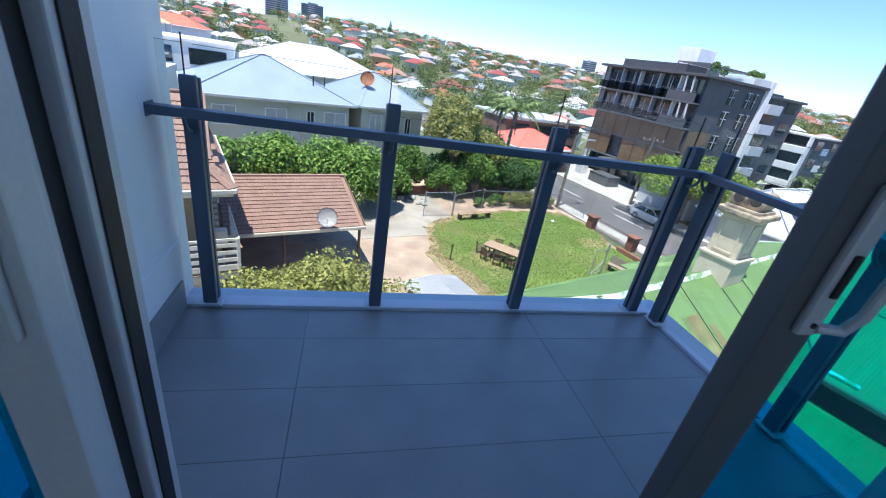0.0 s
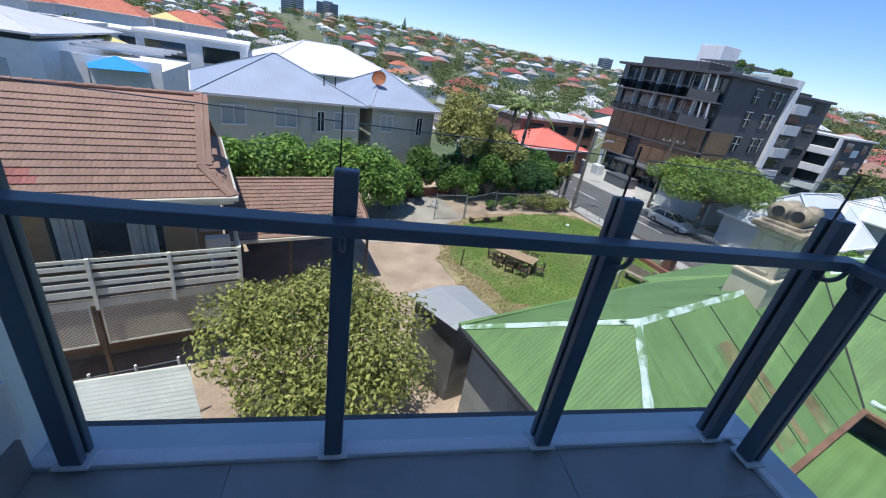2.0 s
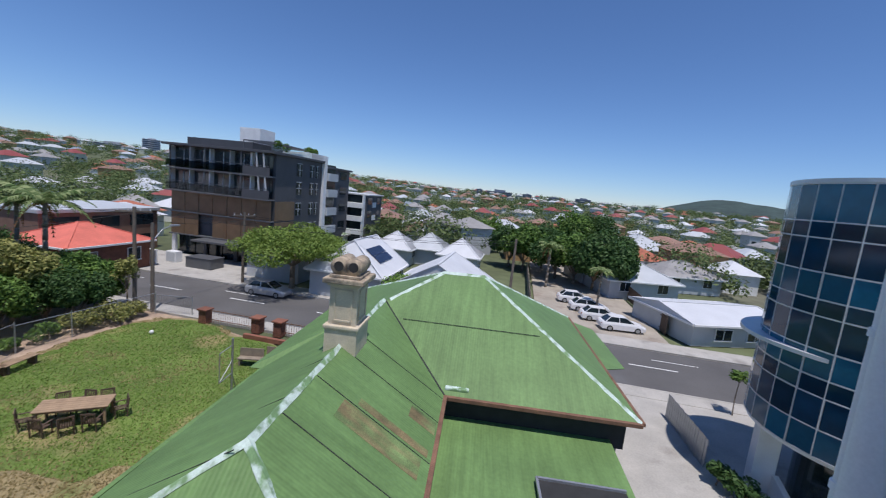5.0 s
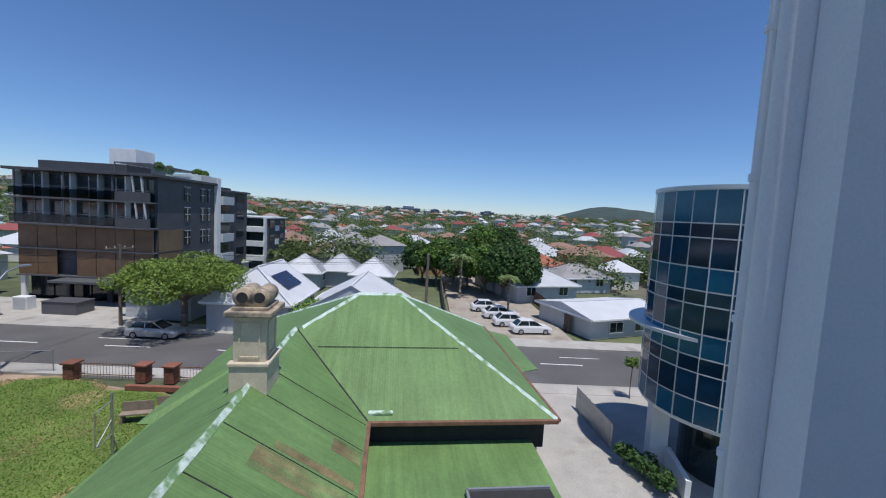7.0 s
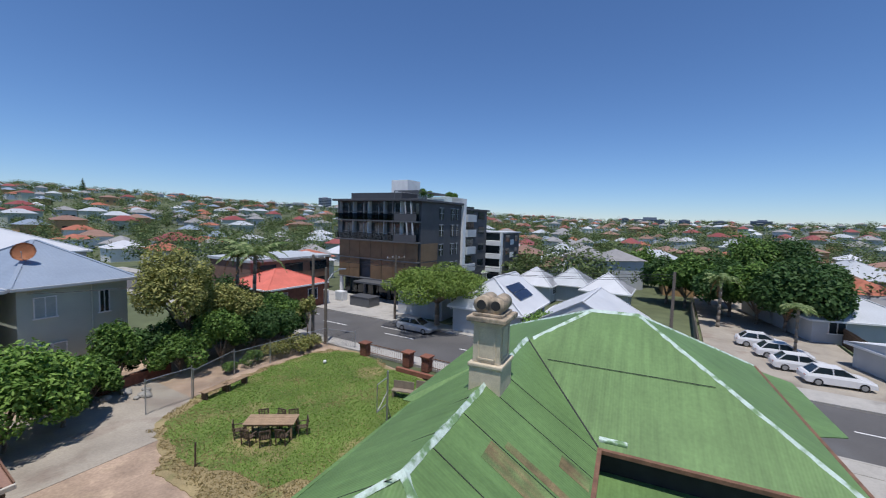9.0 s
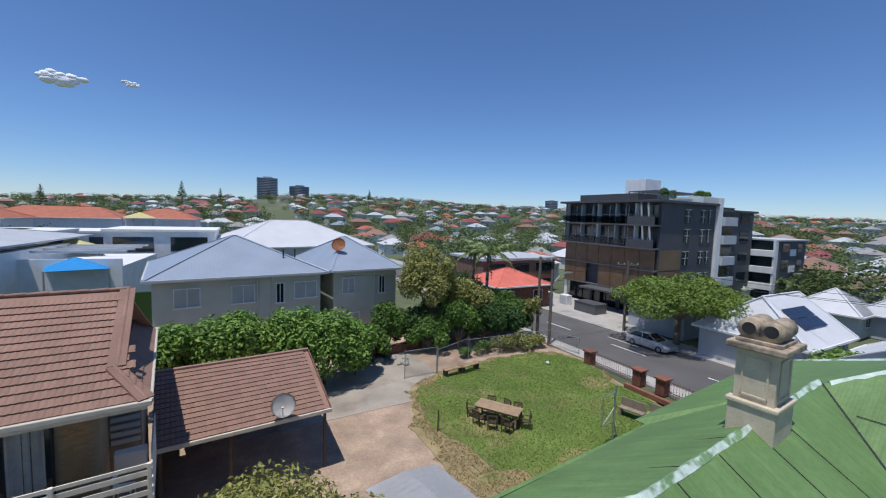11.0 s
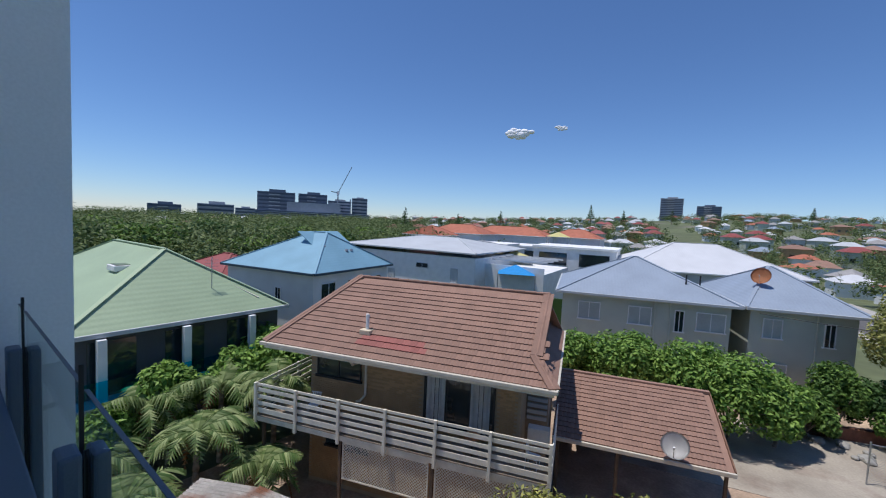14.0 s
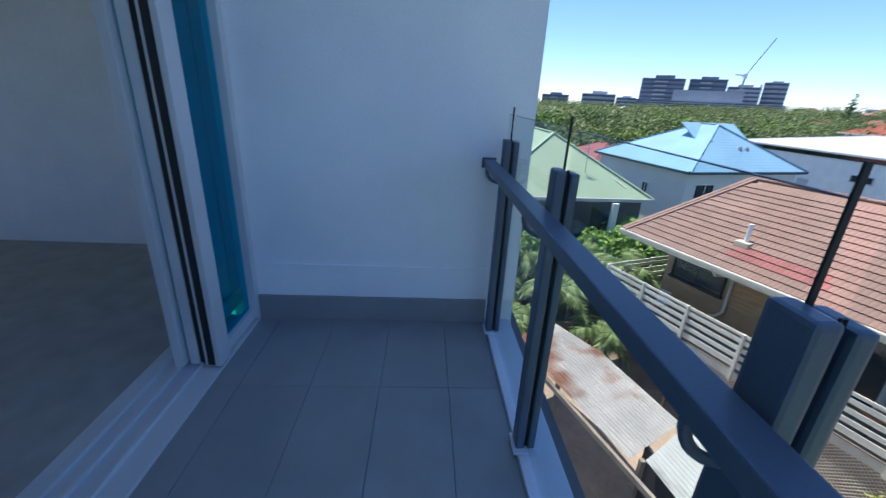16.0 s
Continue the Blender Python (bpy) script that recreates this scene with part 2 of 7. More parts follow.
M["coral_roof"] = mat("coral_red_roof_tile", (0.62, 0.16, 0.11), 0.75, 0.12, 0.9, 12, 0.2)
M["yellow_roof"] = mat("pale_yellow_roof", (0.55, 0.5, 0.2), 0.7, 0.1)
M["bark"] = mat("pale_bark", (0.24, 0.19, 0.14), 0.9, 0.3, 5, 30, 0.5)
M["palm_bark"] = mat("ringed_palm_bark", (0.22, 0.19, 0.15), 0.9, 0.25, 8, 40, 0.5)
M["cloud"] = mat("white_cloud", (0.9, 0.9, 0.92), 1.0, 0.02)
M["hill"] = mat("wooded_far_hill", (0.045, 0.07, 0.06), 0.95, 0.25, 0.01, 0.06, 0.0)


def leaf_mat(name, a, b, rough=0.6):
    """Leaves: each leaf takes a tone between two greens, thin enough for some light to come through."""
    m = bpy.data.materials.new(name)
    m.use_nodes = True
    nt, bs = m.node_tree, m.node_tree.nodes["Principled BSDF"]
    g = nt.nodes.new("ShaderNodeNewGeometry")
    r = nt.nodes.new("ShaderNodeValToRGB")
    r.color_ramp.elements[0].color, r.color_ramp.elements[1].color = (*a, 1), (*b, 1)
    nt.links.new(g.outputs["Random Per Island"], r.inputs[0])
    nt.links.new(r.outputs[0], bs.inputs["Base Color"])
    bs.inputs["Roughness"].default_value, bs.inputs["Specular IOR Level"].default_value = rough, 0.25
    tl, ad = nt.nodes.new("ShaderNodeBsdfTranslucent"), nt.nodes.new("ShaderNodeMixShader")
    nt.links.new(r.outputs[0], tl.inputs[0])
    ad.inputs[0].default_value = 0.25
    nt.links.new(bs.outputs[0], ad.inputs[1])
    nt.links.new(tl.outputs[0], ad.inputs[2])
    nt.links.new(ad.outputs[0], nt.nodes["Material Output"].inputs[0])
    return m


# several dark ends are set low to stand for shaded gaps between leaves
M["leaf_poinciana"] = leaf_mat("bright_green_leaves", (0.12, 0.2, 0.03), (0.26, 0.34, 0.07))
M["leaf_lime"] = leaf_mat("yellow_green_leaves", (0.12, 0.14, 0.03), (0.46, 0.45, 0.12))
M["leaf_mid"] = leaf_mat("mid_green_leaves", (0.03, 0.08, 0.012), (0.2, 0.32, 0.065))
M["leaf_bright"] = leaf_mat("bright_green_leaves", (0.05, 0.13, 0.015), (0.32, 0.48, 0.1))
M["leaf_dark"] = leaf_mat("dark_green_leaves", (0.03, 0.075, 0.018), (0.09, 0.16, 0.045))
M["leaf_gum"] = leaf_mat("olive_green_leaves", (0.1, 0.13, 0.025), (0.48, 0.46, 0.15))
M["leaf_far"] = leaf_mat("far_tree_foliage", (0.05, 0.09, 0.03), (0.2, 0.25, 0.09))
M["leaf_dry"] = leaf_mat("dry_brown_fronds", (0.2, 0.1, 0.04), (0.34, 0.2, 0.1))
M["leaf_palm"] = leaf_mat("palm_fronds", (0.06, 0.12, 0.025), (0.36, 0.42, 0.18))
M["grass"] = leaf_mat("grass_blades", (0.1, 0.19, 0.02), (0.22, 0.32, 0.06))
M["straw"] = leaf_mat("straw_blades", (0.2, 0.17, 0.06), (0.42, 0.33, 0.16))


# ---------------------------------------------------------------- builders
def link_mesh(name, me, material, parent=None, label=""):
    if material is not None and not me.materials:
        me.materials.append(material)
    ob = new(name, me)
    if parent is not None:
        ob.parent = parent
    return tagged(ob, label)


def part(name, bm, material, parent=None, label="", smooth=False):
    """One mesh object out of a bmesh, under a thing or a part."""
    me = bpy.data.meshes.new(name)
    bm.to_mesh(me)
    bm.free()
    if smooth:
        me.polygons.foreach_set("use_smooth", [True] * len(me.polygons))
    return link_mesh(name, me, material, parent, label)


def poly(name, verts, faces, material, parent=None, label=""):
    me = bpy.data.meshes.new(name)
    me.from_pydata([tuple(v) for v in verts], [], faces)
    me.update()
    return link_mesh(name, me, material, parent, label)


def thing(name, label, category, m=None, group="", kind=""):
    ob = new(name)
    ob.empty_display_size = 0.1
    if m is not None:
        ob.matrix_basis = m
    return tagged(ob, label, category, group, kind)


def box_bm(x0, x1, y0, y1, z0, z1, bevel=0.0, bm=None):
    bm = bm or bmesh.new()
    r = bmesh.ops.create_cube(bm, size=1, matrix=Matrix.Translation(((x0 + x1) / 2, (y0 + y1) / 2, (z0 + z1) / 2)) @ Matrix.Diagonal((abs(x1 - x0), abs(y1 - y0), abs(z1 - z0), 1)))
    if bevel:
        es = {e for v in r["verts"] for e in v.link_edges}
        bmesh.ops.bevel(bm, geom=list(es), offset=bevel, segments=2, affect="EDGES", profile=0.6)
    return bm


def tube_bm(a, b, r0, r1=None, seg=12, bm=None, caps=True):
    bm = bm or bmesh.new()
    a, b = Vector(a), Vector(b)
    q = (b - a).to_track_quat("Z", "Y").to_matrix().to_4x4()
    bmesh.ops.create_cone(bm, cap_ends=caps, segments=seg, radius1=r0, radius2=r0 if r1 is None else r1, depth=(b - a).length, matrix=Matrix.Translation((a + b) / 2) @ q)
    return bm


def chain_bm(points, r, seg=10):
    """A bent round bar through a row of points, as one skin."""
    bm = bmesh.new()
    pts = [Vector(q) for q in points]
    rings = []
    for i, c in enumerate(pts):
        d = (pts[min(i + 1, len(pts) - 1)] - pts[max(i - 1, 0)]).normalized()
        q = d.to_track_quat("Z", "Y")
        rings.append([bm.verts.new(c + q @ Vector((r * math.cos(a), r * math.sin(a), 0))) for a in [2 * math.pi * k / seg for k in range(seg)]])
    for a, b in zip(rings, rings[1:]):
        turn = min(range(seg), key=lambda s: sum((a[k].co - b[(k + s) % seg].co).length for k in range(seg)))
        for k in range(seg):
            bm.faces.new((a[k], a[(k + 1) % seg], b[(k + 1 + turn) % seg], b[(k + turn) % seg]))
    bm.faces.new(rings[0][::-1])
    bm.faces.new(rings[-1])
    return bm


def slab_bm(corners, thick):
    """A sheet of even thickness, below a flat polygon."""
    bm = bmesh.new()
    c = [Vector(v) for v in corners]
    n = (c[1] - c[0]).cross(c[2] - c[0]).normalized()
    if n.z < 0:
        c.reverse()
        n = -n
    top = [bm.verts.new(v) for v in c]
    low = [bm.verts.new(v - n * thick) for v in c]
    bm.faces.new(top)
    bm.faces.new(low[::-1])
    for i in range(len(c)):
        j = (i + 1) % len(c)
        bm.faces.new((top[j], top[i], low[i], low[j]))
    return bm


def bar_between(a, b, w, h):
    """A square bar from a to b."""
    a, b = Vector(a), Vector(b)
    bm = bmesh.new()
    bmesh.ops.create_cube(bm, size=1, matrix=Matrix.Translation((a + b) / 2) @ (b - a).to_track_quat("X", "Z").to_matrix().to_4x4() @ Matrix.Diagonal(((b - a).length, w, h, 1)))
    return bm


def local(x, y, deg, z=GROUND):
    return pose(x, y, z, 0, 0, deg)

# distance haze is mixed into these colours: paler and bluer far buildings
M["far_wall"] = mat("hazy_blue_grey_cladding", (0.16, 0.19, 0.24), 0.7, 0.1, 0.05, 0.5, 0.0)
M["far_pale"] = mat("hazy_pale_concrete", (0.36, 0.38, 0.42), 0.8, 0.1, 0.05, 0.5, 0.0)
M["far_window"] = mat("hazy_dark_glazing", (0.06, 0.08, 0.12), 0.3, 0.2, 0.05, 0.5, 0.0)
M["dull_roof"] = mat("weathered_grey_iron_roof", (0.3, 0.29, 0.28), 0.7, 0.15, 0.5, 5, 0.05)
M["tile_patch"] = mat("red_repainted_roof_tile", (0.3, 0.11, 0.09), 0.8, 0.14, 1.2, 30, 0.25, each=0.09)
M["pale_blind"] = mat("pale_window_blind", (0.42, 0.45, 0.43), 0.35, 0.1, 1.0, 10, 0.0)

# ---------------------------------------------------------------- ground and far land
SKYLINE = [(-180, 0.3), (-130, 0.5), (-112, 0.4), (-88, 0.3), (-76, 0.3), (-63, 0.35), (-55, 0.7), (-40, 1.0), (-31, 1.1), (-18, 1.3), (-9, 1.8), (0, 2.0), (8, 1.6), (20, 0.9), (35, 0.4), (46, 0.0), (66, -0.6), (80, -0.6), (120, 0.0), (180, 0.3)]


def sky_slope(yaw):
    yaw = (yaw + 180) % 360 - 180
    return float(np.interp(yaw, [s[0] for s in SKYLINE], [s[1] for s in SKYLINE]))


def land(x, y):
    """Height of the ground: level near the garden, rising to the ridges that close the view."""
    dx, dy = x - 2, y
    r = math.hypot(dx, dy)
    if r < 75:
        return GROUND
    top = 1.5 + 650 * math.tan(radians(sky_slope(math.degrees(math.atan2(-dx, dy)))))
    s = min(1.0, (r - 75) / 575)
    s = s * s * (3 - 2 * s)
    low = GROUND - 1.5 * math.sin(min(1.0, (r - 75) / 120) * math.pi)
    h = low + (top - GROUND) * s + 1.5 * noise.noise(Vector((x / 60, y / 60, 0))) * min(1, (r - 75) / 100)
    return h - max(0, r - 900) * 0.02


def build_ground():
    verts, faces = [], []
    rings = [0.01, 20, 45, 75, 95, 120, 150, 185, 225, 270, 320, 380, 450, 530, 650, 800, 1100, 1700, 2600, 4000]
    n = 120
    for r in rings:
        for i in range(n):
            a = 2 * math.pi * i / n
            x, y = 2 + r * math.cos(a), r * math.sin(a)
            verts.append((x, y, land(x, y) - 0.06))
    for k in range(len(rings) - 1):
        for i in range(n):
            j = (i + 1) % n
            faces.append((k * n + i, (k + 1) * n + i, (k + 1) * n + j, k * n + j))
    g = poly("ground", verts, faces, M["earth"])
    g.data.polygons.foreach_set("use_smooth", [True] * len(g.data.polygons))
    tagged(g, "gently rising suburban ground of earth and dry grass", "ground", kind="structure")


build_ground()


def flat(name, outline, z, material, label, category="ground", thick=0.05):
    ob = part(name, slab_bm([(x, y, z) for x, y in outline], thick), material)
    return tagged(ob, label, category, kind="structure")


def smooth_loop(points, n=30, rough=0.35):
    """A rounded outline through a few points."""
    out, k = [], len(points)
    for i in range(k):
        p = [Vector((*points[(i + d) % k], 0)) for d in (-1, 0, 1, 2)]
        for s in range(n):
            t = s / n
            v = 0.5 * ((2 * p[1]) + (-p[0] + p[2]) * t + (2 * p[0] - 5 * p[1] + 4 * p[2] - p[3]) * t * t + (-p[0] + 3 * p[1] - 3 * p[2] + p[3]) * t ** 3)
            v += Vector(noise.noise_vector(v * 0.7)) * rough * 1.4 + Vector(noise.noise_vector(v * 2.3)) * rough * 0.6
            out.append((v.x, v.y))
    return out


# the road runs across the view; ROAD is a point on its centre line, RU its direction, RN its right-hand side
ROAD, RU = Vector((25.4, 20.0)), Vector((0.243, -0.970)).normalized()
RN = Vector((-RU.y, RU.x))          # to the far side


def on_road(s, o):
    p = ROAD + RU * s + RN * o
    return (p.x, p.y)


def strip(name, s0, s1, o0, o1, z, material, label, category, thick=0.05):
    return flat(name, [on_road(s0, o0), on_road(s1, o0), on_road(s1, o1), on_road(s0, o1)], z, material, label, category, thick)


yard = flat("yard", [(-14, -3), (18.5, -3), (19.4, 12), (18.6, 32), (3, 34), (-14, 26)], GROUND - 0.02, M["paving"], "worn reddish paving of the garden yard", "yard")
strip("road", -70, 75, -3.7, 3.3, GROUND + 0.0, M["asphalt"], "grey asphalt street with white lane lines", "road", 0.15)
strip("footpath", -70, 75, -5.0, -3.85, GROUND + 0.12, M["concrete"], "pale concrete footpath beside the street", "pavement", 0.2)
strip("far_footpath", -70, 75, 3.45, 5.4, GROUND + 0.12, M["concrete"], "sunlit concrete footpath across the street", "pavement", 0.2)
strip("kerb_near", -70, 75, -3.85, -3.7, GROUND + 0.13, M["concrete"], "concrete kerb", "kerb", 0.25)
strip("kerb_far", -70, 75, 3.3, 3.45, GROUND + 0.13, M["concrete"], "concrete kerb", "kerb", 0.25)
strip("forecourt", -26, -9, 5.4, 11.4, GROUND + 0.125, M["concrete"], "pale concrete forecourt of the apartment block", "pavement", 0.2)
strip("far_driveway", 16.5, 26.5, 5.4, 40.0, GROUND + 0.11, M["drive"], "sandy concrete driveway with parked cars", "driveway", 0.2)
strip("tower_forecourt", 16, 36, -14.0, -5.0, GROUND + 0.1, M["concrete"], "patterned pale paving before the glass tower", "pavement", 0.2)
for k in range(-9, 10):
    strip("lane_line", k * 7.4, k * 7.4 + 3.0, -0.06, 0.06, GROUND + 0.012, M["line"], "white dashed centre line", "road marking", 0.008)
for k in range(-6, 7):
    strip("lane_line", k * 11.0 + 2, k * 11.0 + 5.0, 1.45, 1.53, GROUND + 0.012, M["line"], "white dashed lane line", "road marking", 0.008)

lawn_outline = smooth_loop([(6.0, 19.5), (7.2, 22.2), (9.5, 24.0), (13.0, 25.4), (18.2, 25.6), (18.9, 19.5), (18.9, 12.6), (13.6, 11.8), (9.4, 13.3), (7.4, 16.0)])
dry_outline = smooth_loop([(5.6, 19.6), (7.0, 22.8), (9.5, 24.5), (13.0, 25.8), (18.4, 26.0), (19.1, 19.5), (19.1, 11.4), (13.5, 9.1), (8.5, 10.5), (6.1, 15.0)])
flat("dry_lawn_edge", dry_outline, GROUND + 0.012, M["dry"], "straw-coloured dry edge of the lawn", "lawn")
lawn = flat("lawn", lawn_outline, GROUND + 0.02, M["lawn"], "sunlit green lawn with straw-coloured patches", "lawn")
flat("gate_drive", [(-2, 18), (6.8, 20.5), (8.3, 23.6), (6.8, 29.5), (0.5, 26), (-3, 22)], GROUND + 0.0, M["drive"], "sandy concrete drive by the mesh gate", "driveway")


# ---------------------------------------------------------------- the balcony and the room behind it
before_home = set(bpy.data.objects)
def setting(name, bm, material, label, category):
    return tagged(part(name, bm, material), label, category, kind="structure")


BW = 2.98            # inner width of the balcony
setting("balcony_slab", box_bm(-0.25, BW + 0.16, -1.5, 0.2, -0.3, -0.02), M["grout"], "concrete balcony slab under grey tiles", "floor")
# carried up to 15.5, far out of view, to block sun from the balcony
setting("wall_west", box_bm(-0.25, 0.0, -1.52, 0.15, -0.3, 15.5), M["wall_white"], "white rendered end wall of the balcony", "wall")
setting("wall_west_band", box_bm(0.0, 0.012, -1.46, 0.02, 0.166, 0.38, 0.004), M["wall_white"], "slightly raised white band at the foot of the wall", "wall")
setting("skirting_west", box_bm(0.001, 0.024, -1.46, -0.03, 0.0, 0.165, 0.002), M["tile_grey"], "grey tile skirting", "baseboard")
setting("kerb_front", box_bm(0.0, BW + 0.13, -0.03, 0.14, -0.02, 0.02, 0.006), M["kerb"], "pale blue-grey metal kerb under the balustrade", "kerb")
setting("kerb_side", box_bm(BW - 0.05, BW + 0.13, -1.455, -0.032, -0.02, 0.02, 0.006), M["kerb"], "pale blue-grey metal kerb under the balustrade", "kerb")
setting("ceiling", box_bm(-1.3, 3.5, -6.1, -1.53, 2.75, 3.0), M["wall_white"], "white ceiling of the room", "ceiling")
# unseen west front, raised to the same shading height
setting("building_front_west", box_bm(-9.0, -0.25, -1.75, -1.5, STREET, 15.5), M["wall_white"], "white rendered outer wall", "wall")
setting("building_front_low", box_bm(-0.25, 3.45, -1.75, -1.52, STREET, -0.31), M["wall_white"], "white rendered outer wall below the balcony", "wall")
# unseen upper wall, added to keep the sun off the balcony
setting("building_front_high", box_bm(-0.25, 3.45, -1.75, -1.52, 3.0, 15.5), M["wall_white"], "unseen white wall above the balcony, added to shade it", "wall")
setting("building_front_east", box_bm(2.75, 3.449, -1.78, -1.5, -0.3, 2.75), M["wall_white"], "white rendered outer wall beside the door", "wall")
# room
setting("room_floor", box_bm(-1.2, 3.4, -6.0, -1.83, -0.05, 0.0), M["carpet"], "beige-grey carpet", "floor")
setting("room_wall_west", box_bm(-1.3, -1.2, -6.0, -1.78, 0.0, 2.75), M["room_wall"], "plain painted room wall", "wall")
# unseen opening left in the back wall, added to brighten the room
setting("room_wall_back", box_bm(-1.3, 3.5, -6.1, -6.0, 0.0, 0.7), M["room_wall"], "plain painted room wall under an added opening for light", "wall")
setting("room_wall_back_head", box_bm(-1.3, 3.5, -6.1, -6.0, 2.5, 2.75), M["room_wall"], "plain painted room wall over an added opening for light", "wall")
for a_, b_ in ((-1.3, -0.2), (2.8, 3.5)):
    setting("room_wall_back_pier", box_bm(a_, b_, -6.1, -6.0, 0.7, 2.5), M["room_wall"], "plain painted room wall beside an added opening for light", "wall")
setting("room_wall_east", box_bm(3.4, 3.5, -6.0, -1.78, 0.0, 2.75), M["room_wall"], "plain painted room wall", "wall")
setting("room_wall_front", box_bm(-1.2, -0.25, -1.85, -1.76, 0.0, 2.75), M["room_wall"], "plain painted room wall", "wall")
setting("door_head", box_bm(-0.02, 2.75, -1.84, -1.46, 2.35, 2.75), M["wall_white"], "white lintel over the sliding door", "wall")
setting("door_sill", box_bm(0.0, 2.75, -1.83, -1.46, -0.03, 0.012, 0.004), M["alu"], "silver aluminium door sill with tracks", "sill")


def floor_tiles():
    mesh = None
    w, d = 1.345, 0.345
    for j in range(-5, 1):
        y1 = 0.05 + 0.0 + (j) * d
        y0, y1 = max(y1 - d, -1.46), min(y1, -0.032)
        for i in range(-1, 3):
            x0 = 0.65 + (i - 0) * w
            a, b = max(x0, 0.016), min(x0 + w, BW - 0.052)
            if b - a < 0.03 or y1 - y0 < 0.03:
                continue
            t = part("tile", box_bm(a + 0.001, b - 0.001, y0 + 0.001, y1 - 0.001, -0.02, 0.0, 0.001), M["tile_grey"], tiles)
    return


tiles = tagged(thing("balcony_floor", "large grey porcelain tiles with thin dark joints", "floor"), kind="structure")
floor_tiles()


def balustrade_post(x, y, turn, group="balustrade posts"):
    """A slate-blue post in two halves round a black gasket, on a foot plate, with a curved bracket for the handrail."""
    t = thing("balustrade_post", "slate-blue aluminium balustrade post with a black gasket groove", "post", pose(x, y, 0.02, 0, 0, turn), group)
    part("post_inner", box_bm(-0.034, 0.034, -0.04, -0.004, 0.012, 1.16, 0.008), M["rail"], t)
    part("post_outer", box_bm(-0.034, 0.034, 0.010, 0.04, 0.012, 1.15, 0.008), M["rail"], t)
    part("core", box_bm(-0.016, 0.016, -0.006, 0.012, 0.012, 1.14), M["rubber"], t)
    part("gasket", box_bm(-0.022, -0.018, -0.001, 0.007, 0.05, 1.32), M["rubber"], t, "black rubber glass gasket")
    part("gasket", box_bm(0.018, 0.022, -0.001, 0.007, 0.05, 1.16), M["rubber"], t, "black rubber glass gasket")
    part("foot_plate", box_bm(-0.055, 0.055, -0.05, 0.05, 0.0, 0.012, 0.003), M["kerb"], t)
    pts = [(0.0, -0.04, 0.93 - 0.0)] + [(0.0, -0.04 - 0.075 * math.sin(a), 1.0 - 0.07 * math.cos(a)) for a in [k * math.pi / 16 for k in range(0, 9)]]
    part("bracket", chain_bm(pts, 0.009, 8), M["rail"], t, "curved rail bracket")
    return t


post = balustrade_post(0.14, 0.0, 0)
for px in (1.02, 1.915, 2.81):
    copy_thing(post, pose(px, 0.0, 0.02))
for py in (-0.135, -1.02):
    copy_thing(post, pose(2.925, py, 0.02, 0, 0, 90 + 180))


def handrail():
    t = thing("handrail", "slate-blue flat aluminium handrail with a mitred corner", "handrail", pose(0, 0, 0))
    part("front_rail", box_bm(0.0, 2.925 - 0.085 + 0.032, -0.117, -0.053, 1.015, 1.055, 0.004), M["rail"], t)
    part("side_rail", box_bm(2.84 - 0.032, 2.84 + 0.032, -1.5, -0.118, 1.0152, 1.0548, 0.004), M["rail"], t)
    part("wall_cap", box_bm(0.0, 0.006, -0.125, -0.045, 1.006, 1.064, 0.002), M["rail"], t)


handrail()


def glass_panels():
    gt = thing("glass_balustrade", "clear toughened glass balustrade panels with dark top edges", "balustrade", pose(0, 0, 0))
    for k, (a, b) in enumerate(((0.02, 0.118), (0.162, 0.998), (1.042, 1.893), (1.937, 2.788), (2.832, 2.9))):
        p = part("glass_panel", box_bm(a, b, 0.001, 0.007, 0.06, 1.3), M["glass"], gt)
        p.visible_shadow = False
        e = part("top_edge", box_bm(a, b, 0.0005, 0.0075, 1.3, 1.302), M["alu_dark"], p)
    for a, b in ((-0.998, -0.157), (-1.49, -1.042), (-0.113, -0.01)):
        p = part("glass_panel", box_bm(2.918, 2.924, a, b, 0.06, 1.3), M["glass"], gt)
        p.visible_shadow = False
        part("top_edge", box_bm(2.9175, 2.9245, a, b, 1.3, 1.302), M["alu_dark"], p)


glass_panels()


